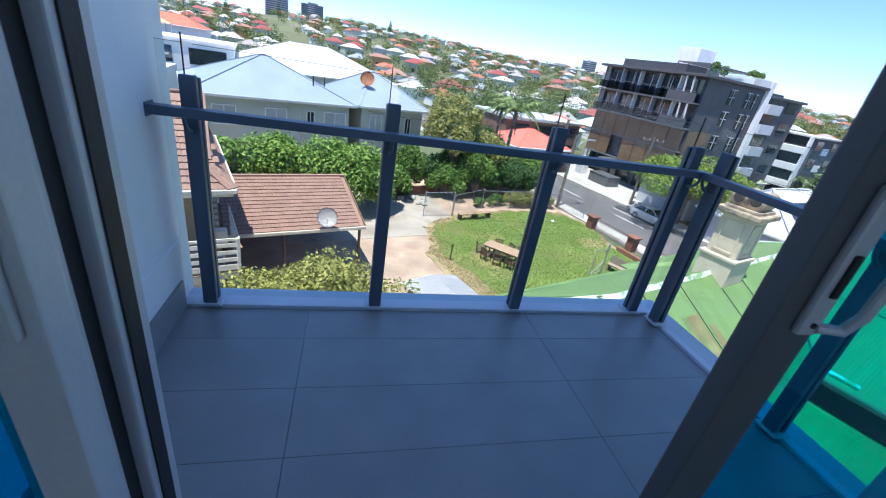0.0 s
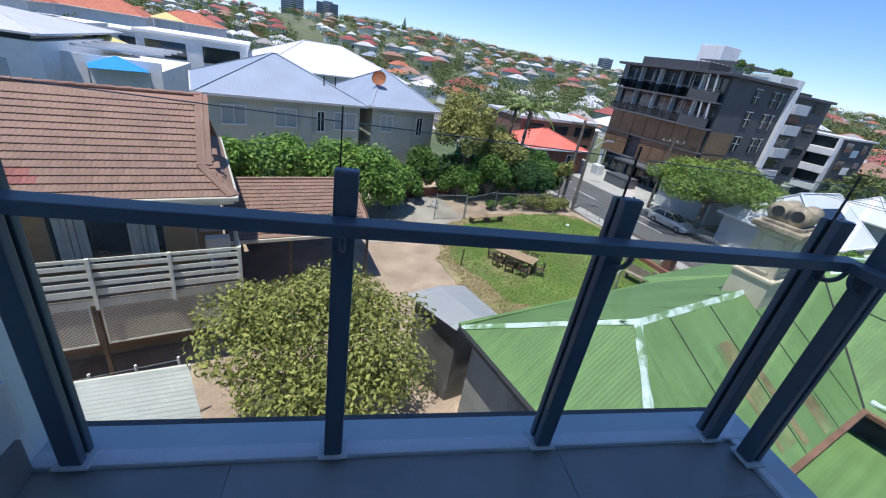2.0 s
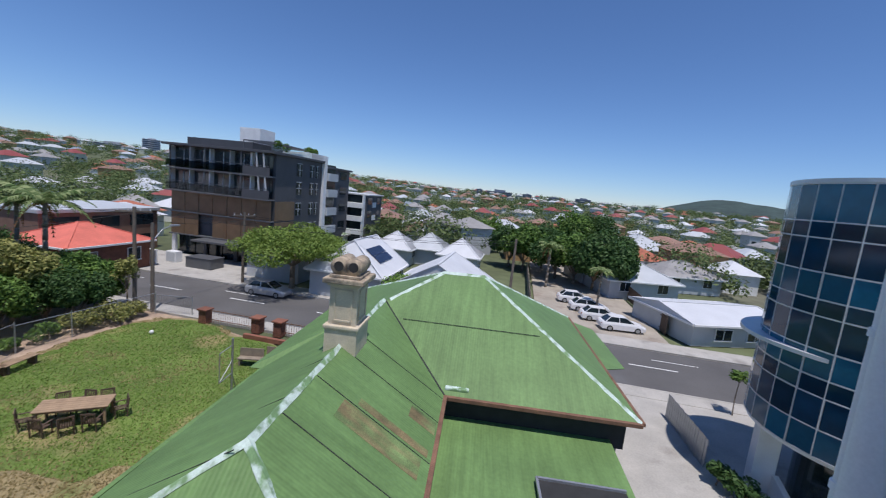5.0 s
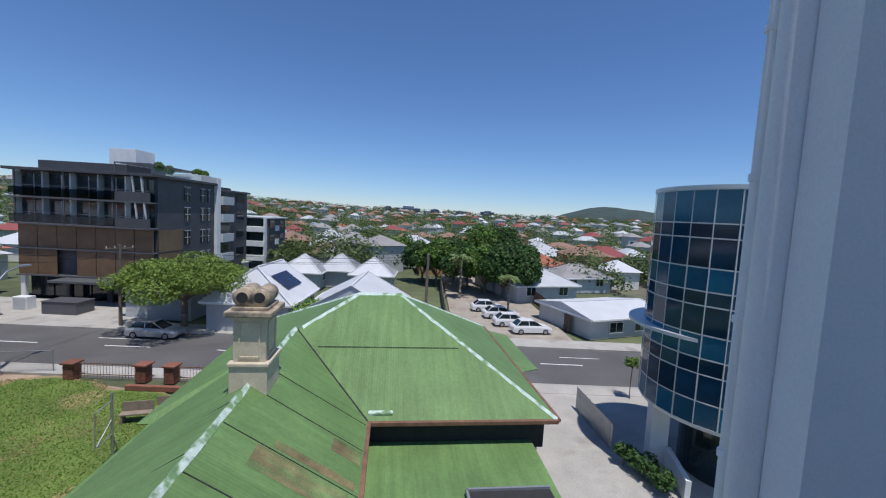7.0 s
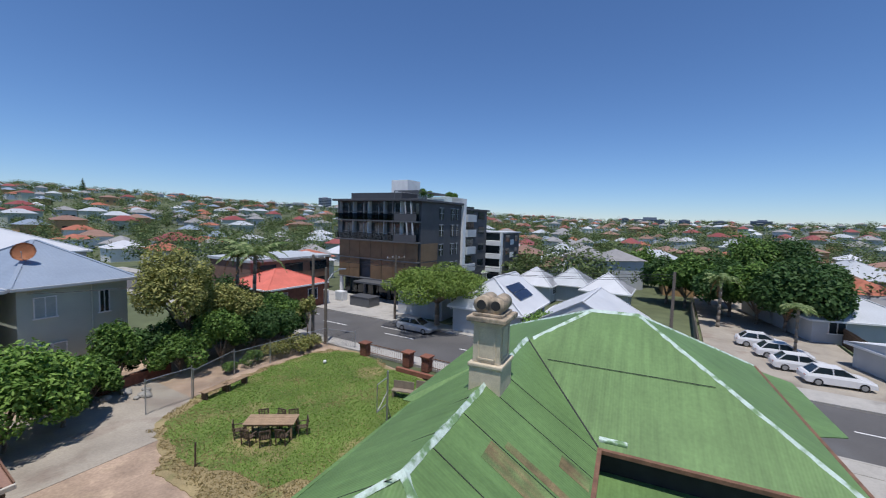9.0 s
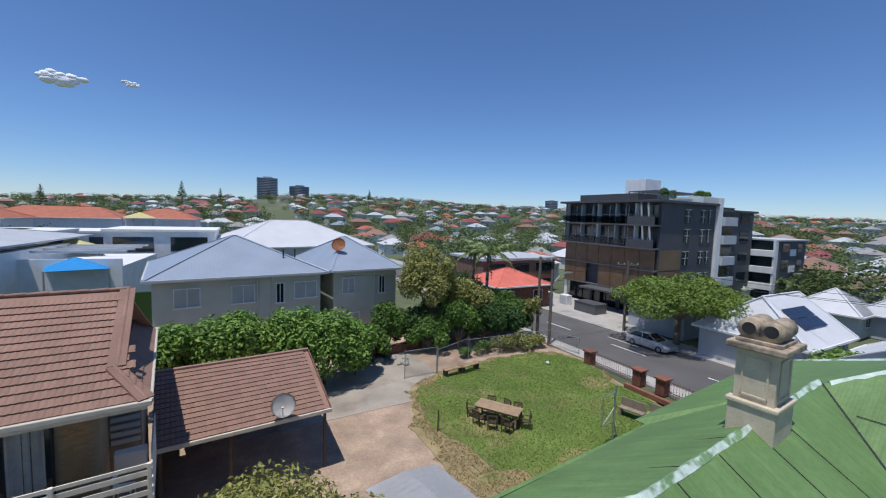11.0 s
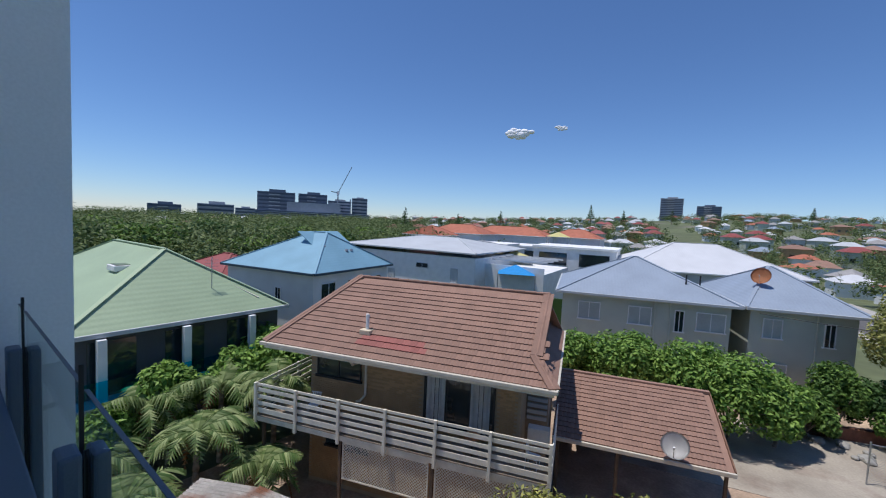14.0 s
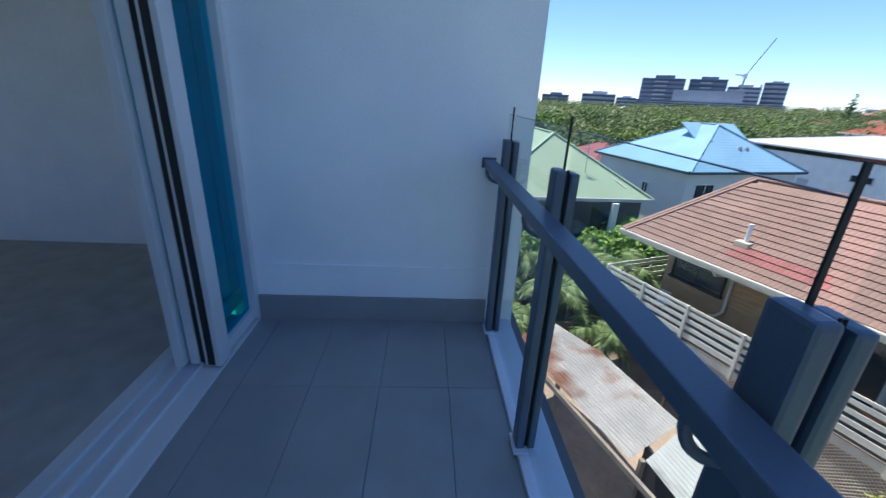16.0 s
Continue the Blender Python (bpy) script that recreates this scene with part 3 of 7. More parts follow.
def door_leaf(name, x0, x1, y, label, handle_side, stile, width):
    """A sliding leaf: stiles, rails, tinted glass and a handle with a latch."""
    t = thing(name, label, "sliding door", pose(0, y, 0.03))
    s = width
    part("stile", box_bm(x0, x0 + s, -0.022, 0.022, 0, 2.3, 0.004), stile, t)
    part("stile", box_bm(x1 - s, x1, -0.022, 0.022, 0, 2.3, 0.004), stile, t)
    part("bottom_rail", box_bm(x0 + s, x1 - s, -0.02, 0.02, 0.0, 0.09, 0.003), stile, t)
    part("top_rail", box_bm(x0 + s, x1 - s, -0.02, 0.02, 2.22, 2.3, 0.003), stile, t)
    p = part("pane", box_bm(x0 + s, x1 - s, -0.003, 0.003, 0.09, 2.22), M["glass_door"], t)
    p.visible_shadow = False
    part("seal", box_bm(x0 + 0.002 if handle_side == "right" else x1 - 0.012, x0 + 0.012 if handle_side == "right" else x1 - 0.002, 0.022, 0.032, 0, 2.3), M["rubber"], t, "black brush seal")
    hx = x0 + s * 0.62 if handle_side == "left" else x1 - s * 0.62
    h = part("handle_plate", box_bm(hx - 0.02, hx + 0.02, -0.036, -0.022, 1.08, 1.32, 0.006), M["alu"], t)
    sg = 1 if handle_side == "left" else -1
    part("handle", chain_bm([(hx + sg * 0.012, -0.034, 1.095), (hx + sg * 0.04, -0.05, 1.1), (hx + sg * 0.052, -0.056, 1.13), (hx + sg * 0.055, -0.058, 1.2), (hx + sg * 0.052, -0.056, 1.27), (hx + sg * 0.04, -0.05, 1.3), (hx + sg * 0.012, -0.034, 1.305)], 0.009, 10), M["alu"], h)
    part("latch", box_bm(hx - 0.007, hx + 0.007, -0.041, -0.035, 1.15, 1.22, 0.002), M["rubber"], h)
    for z in (1.1, 1.3):
        part("screw", tube_bm((hx, -0.039, z), (hx, -0.035, z), 0.005, seg=10), M["rubber"], h)
    return t


door_leaf("door_left", -0.35, 0.555, -1.66, "silver sliding glass door leaf slid open", "right", M["alu"], 0.055)
door_leaf("door_right", 1.46, 2.6, -1.64, "charcoal sliding glass door leaf slid open", "left", M["alu_dark"], 0.1)


def door_frame():
    t = tagged(thing("door_frame", "silver aluminium frame of the sliding door", "door frame"), kind="structure")
    part("jamb", box_bm(0.002, 0.06, -1.54, -1.46, 0.022, 2.35, 0.004), M["alu"], t)
    part("jamb", box_bm(2.69, 2.75, -1.83, -1.46, 0.022, 2.35, 0.004), M["alu"], t)
    part("mullion", box_bm(0.43, 0.535, -1.54, -1.462, 0.022, 2.35, 0.004), M["alu"], t)
    part("side_seal", box_bm(0.535, 0.538, -1.525, -1.49, 0.03, 2.34), M["rubber"], t, "black rubber strip")
    part("seal", box_bm(0.455, 0.515, -1.575, -1.541, 0.022, 2.35), M["rubber"], t)
    part("inner_jamb", box_bm(0.44, 0.52, -1.625, -1.576, 0.022, 2.35, 0.004), M["alu"], t)
    part("bottom_rail", box_bm(0.06, 0.43, -1.53, -1.48, 0.022, 0.09, 0.003), M["alu"], t)
    p = part("pane", box_bm(0.06, 0.43, -1.51, -1.503, 0.09, 2.3), M["glass_door"], t)
    p.visible_shadow = False
    for y in (-1.74, -1.66, -1.57):
        part("track", box_bm(0.06, 2.69, y - 0.006, y + 0.006, 0.012, 0.03), M["alu"], t)


door_frame()


def column_and_pipe():
    c = part("round_column", tube_bm((4.36, -1.009, STREET), (4.36, -1.009, 15.5), 0.06, seg=40), M["wall_white"], smooth=True)
    tagged(c, "white painted slender round column on the outer wall", "column", kind="structure")
    setting("building_return", box_bm(4.1, 4.3, -1.5, -1.03, STREET, 15.5), M["wall_white"], "white rendered return wall beside the balcony", "wall")
    setting("building_front_far", box_bm(4.301, 5.2, -1.5, -1.35, STREET, 15.5), M["wall_white"], "white rendered outer wall behind the downpipe", "wall")
    setting("building_front_gap", box_bm(3.45, 4.099, -1.75, -1.5, STREET, 15.5), M["wall_white"], "white rendered outer wall beside the balcony", "wall")
    t = thing("downpipe", "white painted round downpipe with brackets", "downpipe", pose(5.183, -1.316, STREET))
    part("pipe", tube_bm((0, 0, 0), (0, 0, 26.2), 0.026, seg=20), M["wall_white"], t, smooth=True)
    for k in range(6):
        z = 10.4 + 0.78 * k
        part("bracket", tube_bm((0, 0, z), (0, 0, z + 0.04), 0.036, seg=20), M["wall_white"], t)
        part("strap", box_bm(-0.05, 0.05, -0.034, 0.0, z, z + 0.035, 0.004), M["wall_white"], t)


column_and_pipe()


home = set(bpy.data.objects) - before_home


# ---------------------------------------------------------------- the green-roofed house
def green_house():
    t = thing("green_roofed_house", "old single-storey house with faded green corrugated roofs", "house", local(6.6, 4.6, 19.5, 0))
    E, L, H = -4.2, -2.5, -1.6
    th = 0.03
    # low wing: ridge along x, hipped at its west end
    part("roof", slab_bm([(0, 0, L), (8.72, 0, L), (5.47, -2.7, E), (-2.0, -2.7, E)], th), M["green_x"], t)
    part("roof", slab_bm([(0, 0, L), (8.72, 0, L), (5.47, 2.85, E), (-2.0, 2.75, E)], th), M["green_x"], t)
    part("roof", slab_bm([(0, 0, L), (-2.0, -2.7, E), (-2.0, 2.75, E)], th), M["green_y"], t)
    # main roof, hipped all round
    a, b = (10.4, -2.0, H), (10.5, -3.6, H)
    w0, w1, s0, n0 = 5.45, 15.4, -8.25, 3.2
    part("roof", slab_bm([a, b, (w0, s0, E), (w0, n0, E)], th), M["green_y"], t)
    part("roof", slab_bm([a, b, (w1, s0, E), (w1, n0, E)], th), M["green_y"], t)
    part("roof", slab_bm([b, (w0, s0, E), (w1, s0, E)], th), M["green_x"], t)
    part("roof", slab_bm([a, (w0, n0, E), (w1, n0, E)], th), M["green_x"], t)
    # skillion over the east verandah and the low roof in the corner
    part("verandah_roof", slab_bm([(9.5, s0 + 0.05, E - 0.25), (w1 + 0.5, s0 + 0.05, E - 0.25), (w1 + 0.5, s0 - 1.5, E - 0.65), (11.0, s0 - 1.5, E - 0.65)], th), M["green_x"], t)
    lowz = E - 1.0
    part("low_roof", slab_bm([(w0 + 0.24, -2.5, lowz + 0.25), (w0 + 0.24, s0 + 0.7, lowz + 0.25), (1.2, s0 + 0.7, lowz - 0.1), (1.2, -2.5, lowz - 0.1)], th), M["green_y"], t)
    # solid near-black box in place of the light well's shaded hollow
    part("roof_opening", box_bm(1.0, 3.6, -7.3, -5.2, lowz + 0.02, lowz + 0.2), M["dark"], t, "near-black box for the shaded hollow of a rusty-rimmed light well")
    for q0, q1 in (((1.0, -5.2), (3.6, -5.2)), ((3.6, -5.2), (3.6, -7.3))):
        part("rim", bar_between((*q0, lowz + 0.22), (*q1, lowz + 0.22), 0.06, 0.08), M["galv"], t)
    part("gutter", box_bm(w0 - 0.1, w0 + 0.02, s0, -2.6, E - 0.11, E + 0.005, 0.012), M["gutter_brown"], t, "rusty brown gutter")
    part("gutter", box_bm(-2.0, w0 - 0.1, -2.8, -2.68, E - 0.11, E + 0.005, 0.012), M["gutter_brown"], t, "rusty brown gutter")
    # near-black strip: the eave's shade on this face is in its colour
    part("fascia", box_bm(w0 + 0.25, w0 + 0.3, s0 + 0.3, -2.6, lowz, E - 0.05), M["dark"], t)
    part("gutter", box_bm(-2.1, -1.99, -2.7, 2.75, E - 0.1, E + 0.005, 0.012), M["dark"], t)
    part("gutter", box_bm(-2.0, w0, 2.8, 2.9, E - 0.1, E + 0.005, 0.012), M["green_x"], t)
    part("gutter", box_bm(w0, w1, s0 - 0.1, s0, E - 0.1, E + 0.005, 0.012), M["gutter_brown"], t)
    part("gutter", box_bm(w1, w1 + 0.1, s0, n0, E - 0.1, E + 0.005, 0.012), M["gutter_brown"], t)
    # painted ridge and hip caps
    caps = [((0, 0, L), (4.1, 0, L)), ((4.9, 0, L), (8.7, 0, L)), ((0, 0, L), (-2.0, -2.7, E)), ((0, 0, L), (-2.0, 2.75, E)), (a, b), (a, (8.7, -0.2, L)), (a, (w1, n0, E)), (b, (w1, s0, E)), (b, (w0, s0, E))]
    for p, q in caps:
        p, q = Vector(p), Vector(q)
        d = (q - p).normalized()
        side = d.cross(Vector((0, 0, 1))).normalized()
        bm = bmesh.new()
        n = max(2, int((q - p).length / 0.25))
        rows = []
        for i in range(n + 1):
            c = p + (q - p) * i / n
            w = 0.085 + 0.035 * noise.noise(c * 3)
            drop = 0.07 if abs(d.z) < 0.05 else 0.055
            rows.append([bm.verts.new(c + side * w + Vector((0, 0, 0.02 - drop))), bm.verts.new(c + Vector((0, 0, 0.045))), bm.verts.new(c - side * w + Vector((0, 0, 0.02 - drop)))])
        for r0, r1 in zip(rows, rows[1:]):
            for k in (0, 1):
                bm.faces.new((r0[k], r1[k], r1[k + 1], r0[k + 1]))
        part("ridge_cap", bm, M["flash"], t, "chalky sealed ridge cap")
    # rust-streaked sheets on the wing's near slope
    sl = (L - E) / 2.7
    for x0, x1, y0, y1 in ((1.7, 2.35, -0.75, -2.5), (2.5, 2.75, -1.0, -2.6), (3.4, 3.9, -2.0, -2.65), (-0.6, 0.1, 1.7, 2.6)):
        part("rusty_sheet", slab_bm([(x0, y0, L - abs(y0) * sl + 0.006), (x1, y0, L - abs(y0) * sl + 0.006), (x1, y1, L - abs(y1) * sl + 0.006), (x0, y1, L - abs(y1) * sl + 0.006)], 0.004), M["rust"], t, "rust-streaked roof sheet")
    for x in (0.9, 2.4, 4.0, 5.2):
        part("sheet_lap", bar_between((x, -0.1, L - 0.1 * sl + 0.01), (x, -2.68, E + 0.015), 0.018, 0.012), M["dark"], t)
    for x in (-0.2, 1.4, 3.2, 5.0):
        part("sheet_lap", bar_between((x, 0.1, L - 0.1 * sl + 0.01), (x, 2.7, E + 0.03), 0.018, 0.012), M["dark"], t)
    part("valley", bar_between((8.7, 0, L + 0.01), (w0, -2.7, E + 0.01), 0.05, 0.02), M["dark"], t)
    part("sheet_lap", bar_between((7.9, -0.9, E + 0.52 * 2.45 + 0.02), (7.9, -5.6, E + 0.52 * 2.45 + 0.02), 0.02, 0.014), M["dark"], t)
    part("leaf_litter", box_bm(5.6, 5.95, -3.4, -2.7, E + 0.06, E + 0.16, 0.03), M["flash"], t, "pale leaf litter on the eave")
    # walls
    part("wall", box_bm(-1.75, 5.9, -2.45, 2.5, GROUND, E - 0.09), M["old_wall"], t)
    part("wall", box_bm(5.9, 15.1, s0 + 0.4, n0 - 0.3, GROUND, E - 0.09), M["old_wall"], t)
    part("low_wall", box_bm(1.35, 5.29, s0 + 0.85, -2.46, GROUND, lowz - 0.14), M["old_wall"], t)
    w = part("window", box_bm(-1.79, -1.74, -1.5, -0.3, -6.4, -5.0), M["window"], t, "dark window with a security grille")
    for k in range(7):
        part("bar", box_bm(-1.83, -1.8, -1.5 + k * 0.2 - 0.01, -1.5 + k * 0.2 + 0.01, -6.4, -5.0), M["dark"], w)
    for k in range(4):
        part("bar", box_bm(-1.825, -1.805, -1.5, -0.3, -6.3 + k * 0.4, -6.28 + k * 0.4), M["dark"], w)
    part("sill", box_bm(-1.9, -1.75, -1.6, -0.2, -6.5, -6.4, 0.01), M["cream_paint"], w)
    return t


green_house()


def chimney():
    t = thing("chimney", "cream rendered chimney with recessed panels and two round flues", "chimney", local(10.85, 6.1, 19.5, -3.0))
    part("base", box_bm(-0.52, 0.52, -0.42, 0.42, -0.2, 0.95, 0.015), M["chimney"], t)
    part("base_moulding", box_bm(-0.56, 0.56, -0.46, 0.46, 0.9, 1.0, 0.03), M["chimney"], t)
    part("shaft", box_bm(-0.44, 0.44, -0.36, 0.36, 1.0, 2.0, 0.01), M["chimney"], t)
    for s in (-1, 1):
        for (w, z0, z1) in ((0.3, 1.08, 1.92),):
            for a0, a1, b0, b1 in ((-w, w, z0, z0 + 0.05), (-w, w, z1 - 0.05, z1), (-w, -w + 0.05, z0, z1), (w - 0.05, w, z0, z1)):
                part("panel_moulding", box_bm(a0, a1, s * 0.36, s * 0.385, b0, b1, 0.006), M["chimney"], t)
                part("panel_moulding", box_bm(s * 0.44, s * 0.465, a0 * 0.8, a1 * 0.8, b0, b1, 0.006), M["chimney"], t)
    part("neck", box_bm(-0.5, 0.5, -0.42, 0.42, 2.0, 2.07, 0.015), M["chimney"], t)
    part("cornice", box_bm(-0.6, 0.6, -0.52, 0.52, 2.07, 2.2, 0.03), M["chimney_cap"], t)
    part("plinth", box_bm(-0.46, 0.46, -0.4, 0.4, 2.2, 2.28, 0.02), M["chimney_cap"], t)
    hood = part("flue_hood", box_bm(-0.38, 0.38, -0.34, 0.34, 2.27, 2.6, 0.06), M["chimney_cap"], t, "lichened cement hood round the flues")
    for y in (-0.19, 0.19):
        part("flue", tube_bm((-0.4, y, 2.49), (0.4, y, 2.49), 0.21, seg=24), M["chimney_cap"], hood, "round lichened flue", True)
        for s in (-1, 1):
            # near-black disc on the closed flue, standing for the shaded hole
            part("flue_mouth", tube_bm((s * 0.395, y, 2.49), (s * 0.404, y, 2.49), 0.125, seg=20), M["dark"], hood)
    for k in range(-3, 4):
        part("flashing", box_bm(-0.62 - 0.0, -0.53, k * 0.12 - 0.06, k * 0.12 + 0.06, 0.36 - abs(k) * 0.085, 0.46 - abs(k) * 0.085, 0.005), M["cream_paint"], t, "stepped cream flashing")


chimney()

def leaf_cloud(n, blobs, size, rng, flat_=0.5):
    """Leaves as bent four-cornered blades on the outer part of a group of lumps; returns vertices and faces."""
    blobs = np.array(blobs, float)
    vol = np.prod(blobs[:, 3:6], axis=1) ** 0.67
    which = rng.choice(len(blobs), n, p=vol / vol.sum())
    d = rng.normal(size=(n, 3))
    d /= np.linalg.norm(d, axis=1)[:, None]
    rad = rng.uniform(0.55, 1.06, n) ** 0.6
    pos = blobs[which, :3] + d * blobs[which, 3:6] * rad[:, None]
    nrm = d + rng.normal(scale=0.7, size=(n, 3)) + np.array((0, 0, flat_))
    nrm /= np.linalg.norm(nrm, axis=1)[:, None]
    u = np.cross(nrm, rng.normal(size=(n, 3)))
    u /= np.linalg.norm(u, axis=1)[:, None]
    v = np.cross(nrm, u)
    s = size * rng.uniform(0.6, 1.35, (n, 1))
    a = pos - u * s
    b = pos + v * s * 0.45 + nrm * s * 0.12
    c = pos + u * s
    e = pos - v * s * 0.45 + nrm * s * 0.12
    verts = np.stack([a, b, c, e], 1).reshape(-1, 3)
    return verts, n


def leaf_mesh(name, verts, n, material, parent, label=""):
    me = bpy.data.meshes.new(name)
    me.vertices.add(len(verts))
    me.vertices.foreach_set("co", verts.astype(np.float32).ravel())
    me.loops.add(n * 4)
    me.loops.foreach_set("vertex_index", np.arange(n * 4, dtype=np.int32))
    me.polygons.add(n)
    me.polygons.foreach_set("loop_start", np.arange(0, n * 4, 4, dtype=np.int32))
    me.update(calc_edges=True)
    me.validate()
    return link_mesh(name, me, material, parent, label)


# ---------------------------------------------------------------- buildings round about
def window_at(parent, x, z, w, h, y=0.0, frame_mat=None, pane_mat=None, out=-1, mull=1):
    """A framed window in a wall face across local y."""
    fm = frame_mat or M["white_paint"]
    win = part("window", box_bm(x, x + w, y + out * 0.02, y + out * 0.05, z, z + h), pane_mat or M["window"], parent)
    f = 0.05
    bm = box_bm(x - f, x + w + f, y + out * 0.02, y + out * 0.08, z + h, z + h + f)
    box_bm(x - f, x, y + out * 0.02, y + out * 0.08, z, z + h, 0, bm)
    box_bm(x + w, x + w + f, y + out * 0.02, y + out * 0.08, z, z + h, 0, bm)
    part("frame", bm, fm, win)
    part("sill", box_bm(x - 0.1, x + w + 0.1, y + out * 0.02, y + out * 0.13, z - f - 0.02, z), fm, win)
    for k in range(1, mull + 1):
        xm = x + w * k / (mull + 1)
        part("mullion", box_bm(xm - 0.02, xm + 0.02, y + out * 0.051, y + out * 0.07, z, z + h), fm, win)
    return win


def hip_roof(t, x0, x1, y0, y1, z, rise, material, fascia, gable=(0, 0), ridge_y=None, cap=None):
    """A hipped roof: ridge along the longer side; gable: how far each end's ridge point stands in from its eave."""
    yr = (y0 + y1) / 2 if ridge_y is None else ridge_y
    a, b = (x0 + gable[0], yr, z + rise), (x1 - gable[1], yr, z + rise)
    part("roof", slab_bm([a, b, (x1, y0, z), (x0, y0, z)], 0.06), material, t)
    part("roof", slab_bm([a, b, (x1, y1, z), (x0, y1, z)], 0.06), material, t)
    part("roof", slab_bm([a, (x0, y0, z), (x0, y1, z)], 0.06), material, t)
    part("roof", slab_bm([b, (x1, y0, z), (x1, y1, z)], 0.06), material, t)
    for p, q in ((a, b), (a, (x0, y0, z)), (b, (x1, y0, z)), (a, (x0, y1, z)), (b, (x1, y1, z))):
        if (Vector(p) - Vector(q)).length > 0.3:
            part("ridge_cap", bar_between((p[0], p[1], p[2] + 0.02), (q[0], q[1], q[2] + 0.02), 0.2, 0.05), cap or material, t)
    for q in ((x0, x1, y0 - 0.1, y0), (x0, x1, y1, y1 + 0.1), (x0 - 0.1, x0, y0, y1), (x1, x1 + 0.1, y0, y1)):
        part("gutter", box_bm(*q, z - 0.16, z + 0.01, 0.02), fascia, t)


def cream_flats():
    """Two-storey rendered flats with blue-grey hipped roofs."""
    t = thing("cream_flats", "pale two-storey rendered flats under a blue-grey hipped steel roof", "apartment block", local(1.4, 29.6, 20))
    h = 5.7
    part("wall", box_bm(-10.3, -0.4, 0.45, 10.2, 0, h), M["cream_wall"], t)
    hip_roof(t, -10.7, 0, 0, 10.6, h, 2.3, M["blue_grey_roof"], M["grey_wall"], (5.2, 5.2))
    for x, w, hh, z in ((-9.2, 1.3, 1.1, 3.9), (-6.1, 1.3, 1.1, 3.9), (-3.4, 0.45, 1.3, 3.7), (-2.2, 1.5, 1.1, 3.9), (-9.0, 1.3, 1.1, 1.2), (-6.0, 1.3, 1.1, 1.2), (-2.2, 1.3, 1.1, 1.2)):
        window_at(t, x, z, w, hh, 0.45, None, M["pale_blind"] if w > 0.5 else M["window"])
    for x in (-3.7, -4.6):
        part("drainpipe", tube_bm((x, 0.38, 0), (x, 0.38, h), 0.045), M["cream_wall"], t)
    for x in (-2.6, -1.8):
        part("roof_pipe", tube_bm((x, 2.0, h + 0.6), (x, 2.0, h + 1.5), 0.05), M["dark"], t)
    u = thing("cream_flats", "pale two-storey rendered flats under a blue-grey steel roof", "apartment block", local(7.2, 32.0, 20))
    part("wall", box_bm(-5.6, -0.4, 0.45, 10.2, 0, h), M["cream_wall"], u)
    hip_roof(u, -6.0, 0, 0, 10.6, h, 2.2, M["blue_grey_roof"], M["grey_wall"], (2.9, 2.9))
    for x, w, hh, z in ((-4.9, 0.9, 1.1, 3.9), (-1.9, 0.45, 1.3, 3.7), (-4.8, 1.2, 1.1, 1.2), (-1.9, 1.2, 1.1, 1.2)):
        window_at(u, x, z, w, hh, 0.45, None, M["pale_blind"] if w > 0.5 else M["window"])
    part("drainpipe", tube_bm((-2.3, 0.38, 0), (-2.3, 0.38, h), 0.045), M["cream_wall"], u)


cream_flats()


def dish(name, label, m, r, material):
    t = thing(name, label, "satellite dish", m)
    bm = bmesh.new()
    rows = []
    for k in range(1, 6):
        rr = r * k / 5
        rows.append([bm.verts.new((rr * math.cos(a), rr * math.sin(a), 0.35 * rr * rr / r)) for a in [2 * math.pi * i / 24 for i in range(24)]])
    c = bm.verts.new((0, 0, 0))
    for i in range(24):
        bm.faces.new((c, rows[0][i], rows[0][(i + 1) % 24]))
    for r0, r1 in zip(rows, rows[1:]):
        for i in range(24):
            bm.faces.new((r0[i], r1[i], r1[(i + 1) % 24], r0[(i + 1) % 24]))
    bmesh.ops.solidify(bm, geom=bm.faces[:], thickness=0.012)
    part("reflector", bm, material, t, smooth=True)
    part("arm", chain_bm([(0, -r * 0.95, 0.1), (0, -r * 0.3, r * 0.85)], 0.012, 8), M["galv"], t)
    part("feed", tube_bm((0, -r * 0.3, r * 0.8), (0, -r * 0.2, r * 0.95), 0.03), M["galv"], t)
    return t


def tile_mesh(w, g):
    """One interlocking concrete roof tile with two rolls, lying in the slope's plane (x across, y up the slope)."""
    bm = bmesh.new()
    n = 6
    prof = [(w * i / n, 0.016 * (0.5 - 0.5 * math.cos(4 * math.pi * i / n)) + 0.004) for i in range(n + 1)]
    front = [bm.verts.new((x, -0.01, z + 0.028)) for x, z in prof]
    back = [bm.verts.new((x, g + 0.01, z)) for x, z in prof]
    low = [bm.verts.new((x, -0.01, -0.004)) for x, z in prof]
    for i in range(n):
        bm.faces.new((front[i], front[i + 1], back[i + 1], back[i]))
        bm.faces.new((low[i], low[i + 1], front[i + 1], front[i]))
    me = bpy.data.meshes.new("roof_tile")
    bm.to_mesh(me)
    bm.free()
    me.materials.append(M["tile_roof"])
    return me


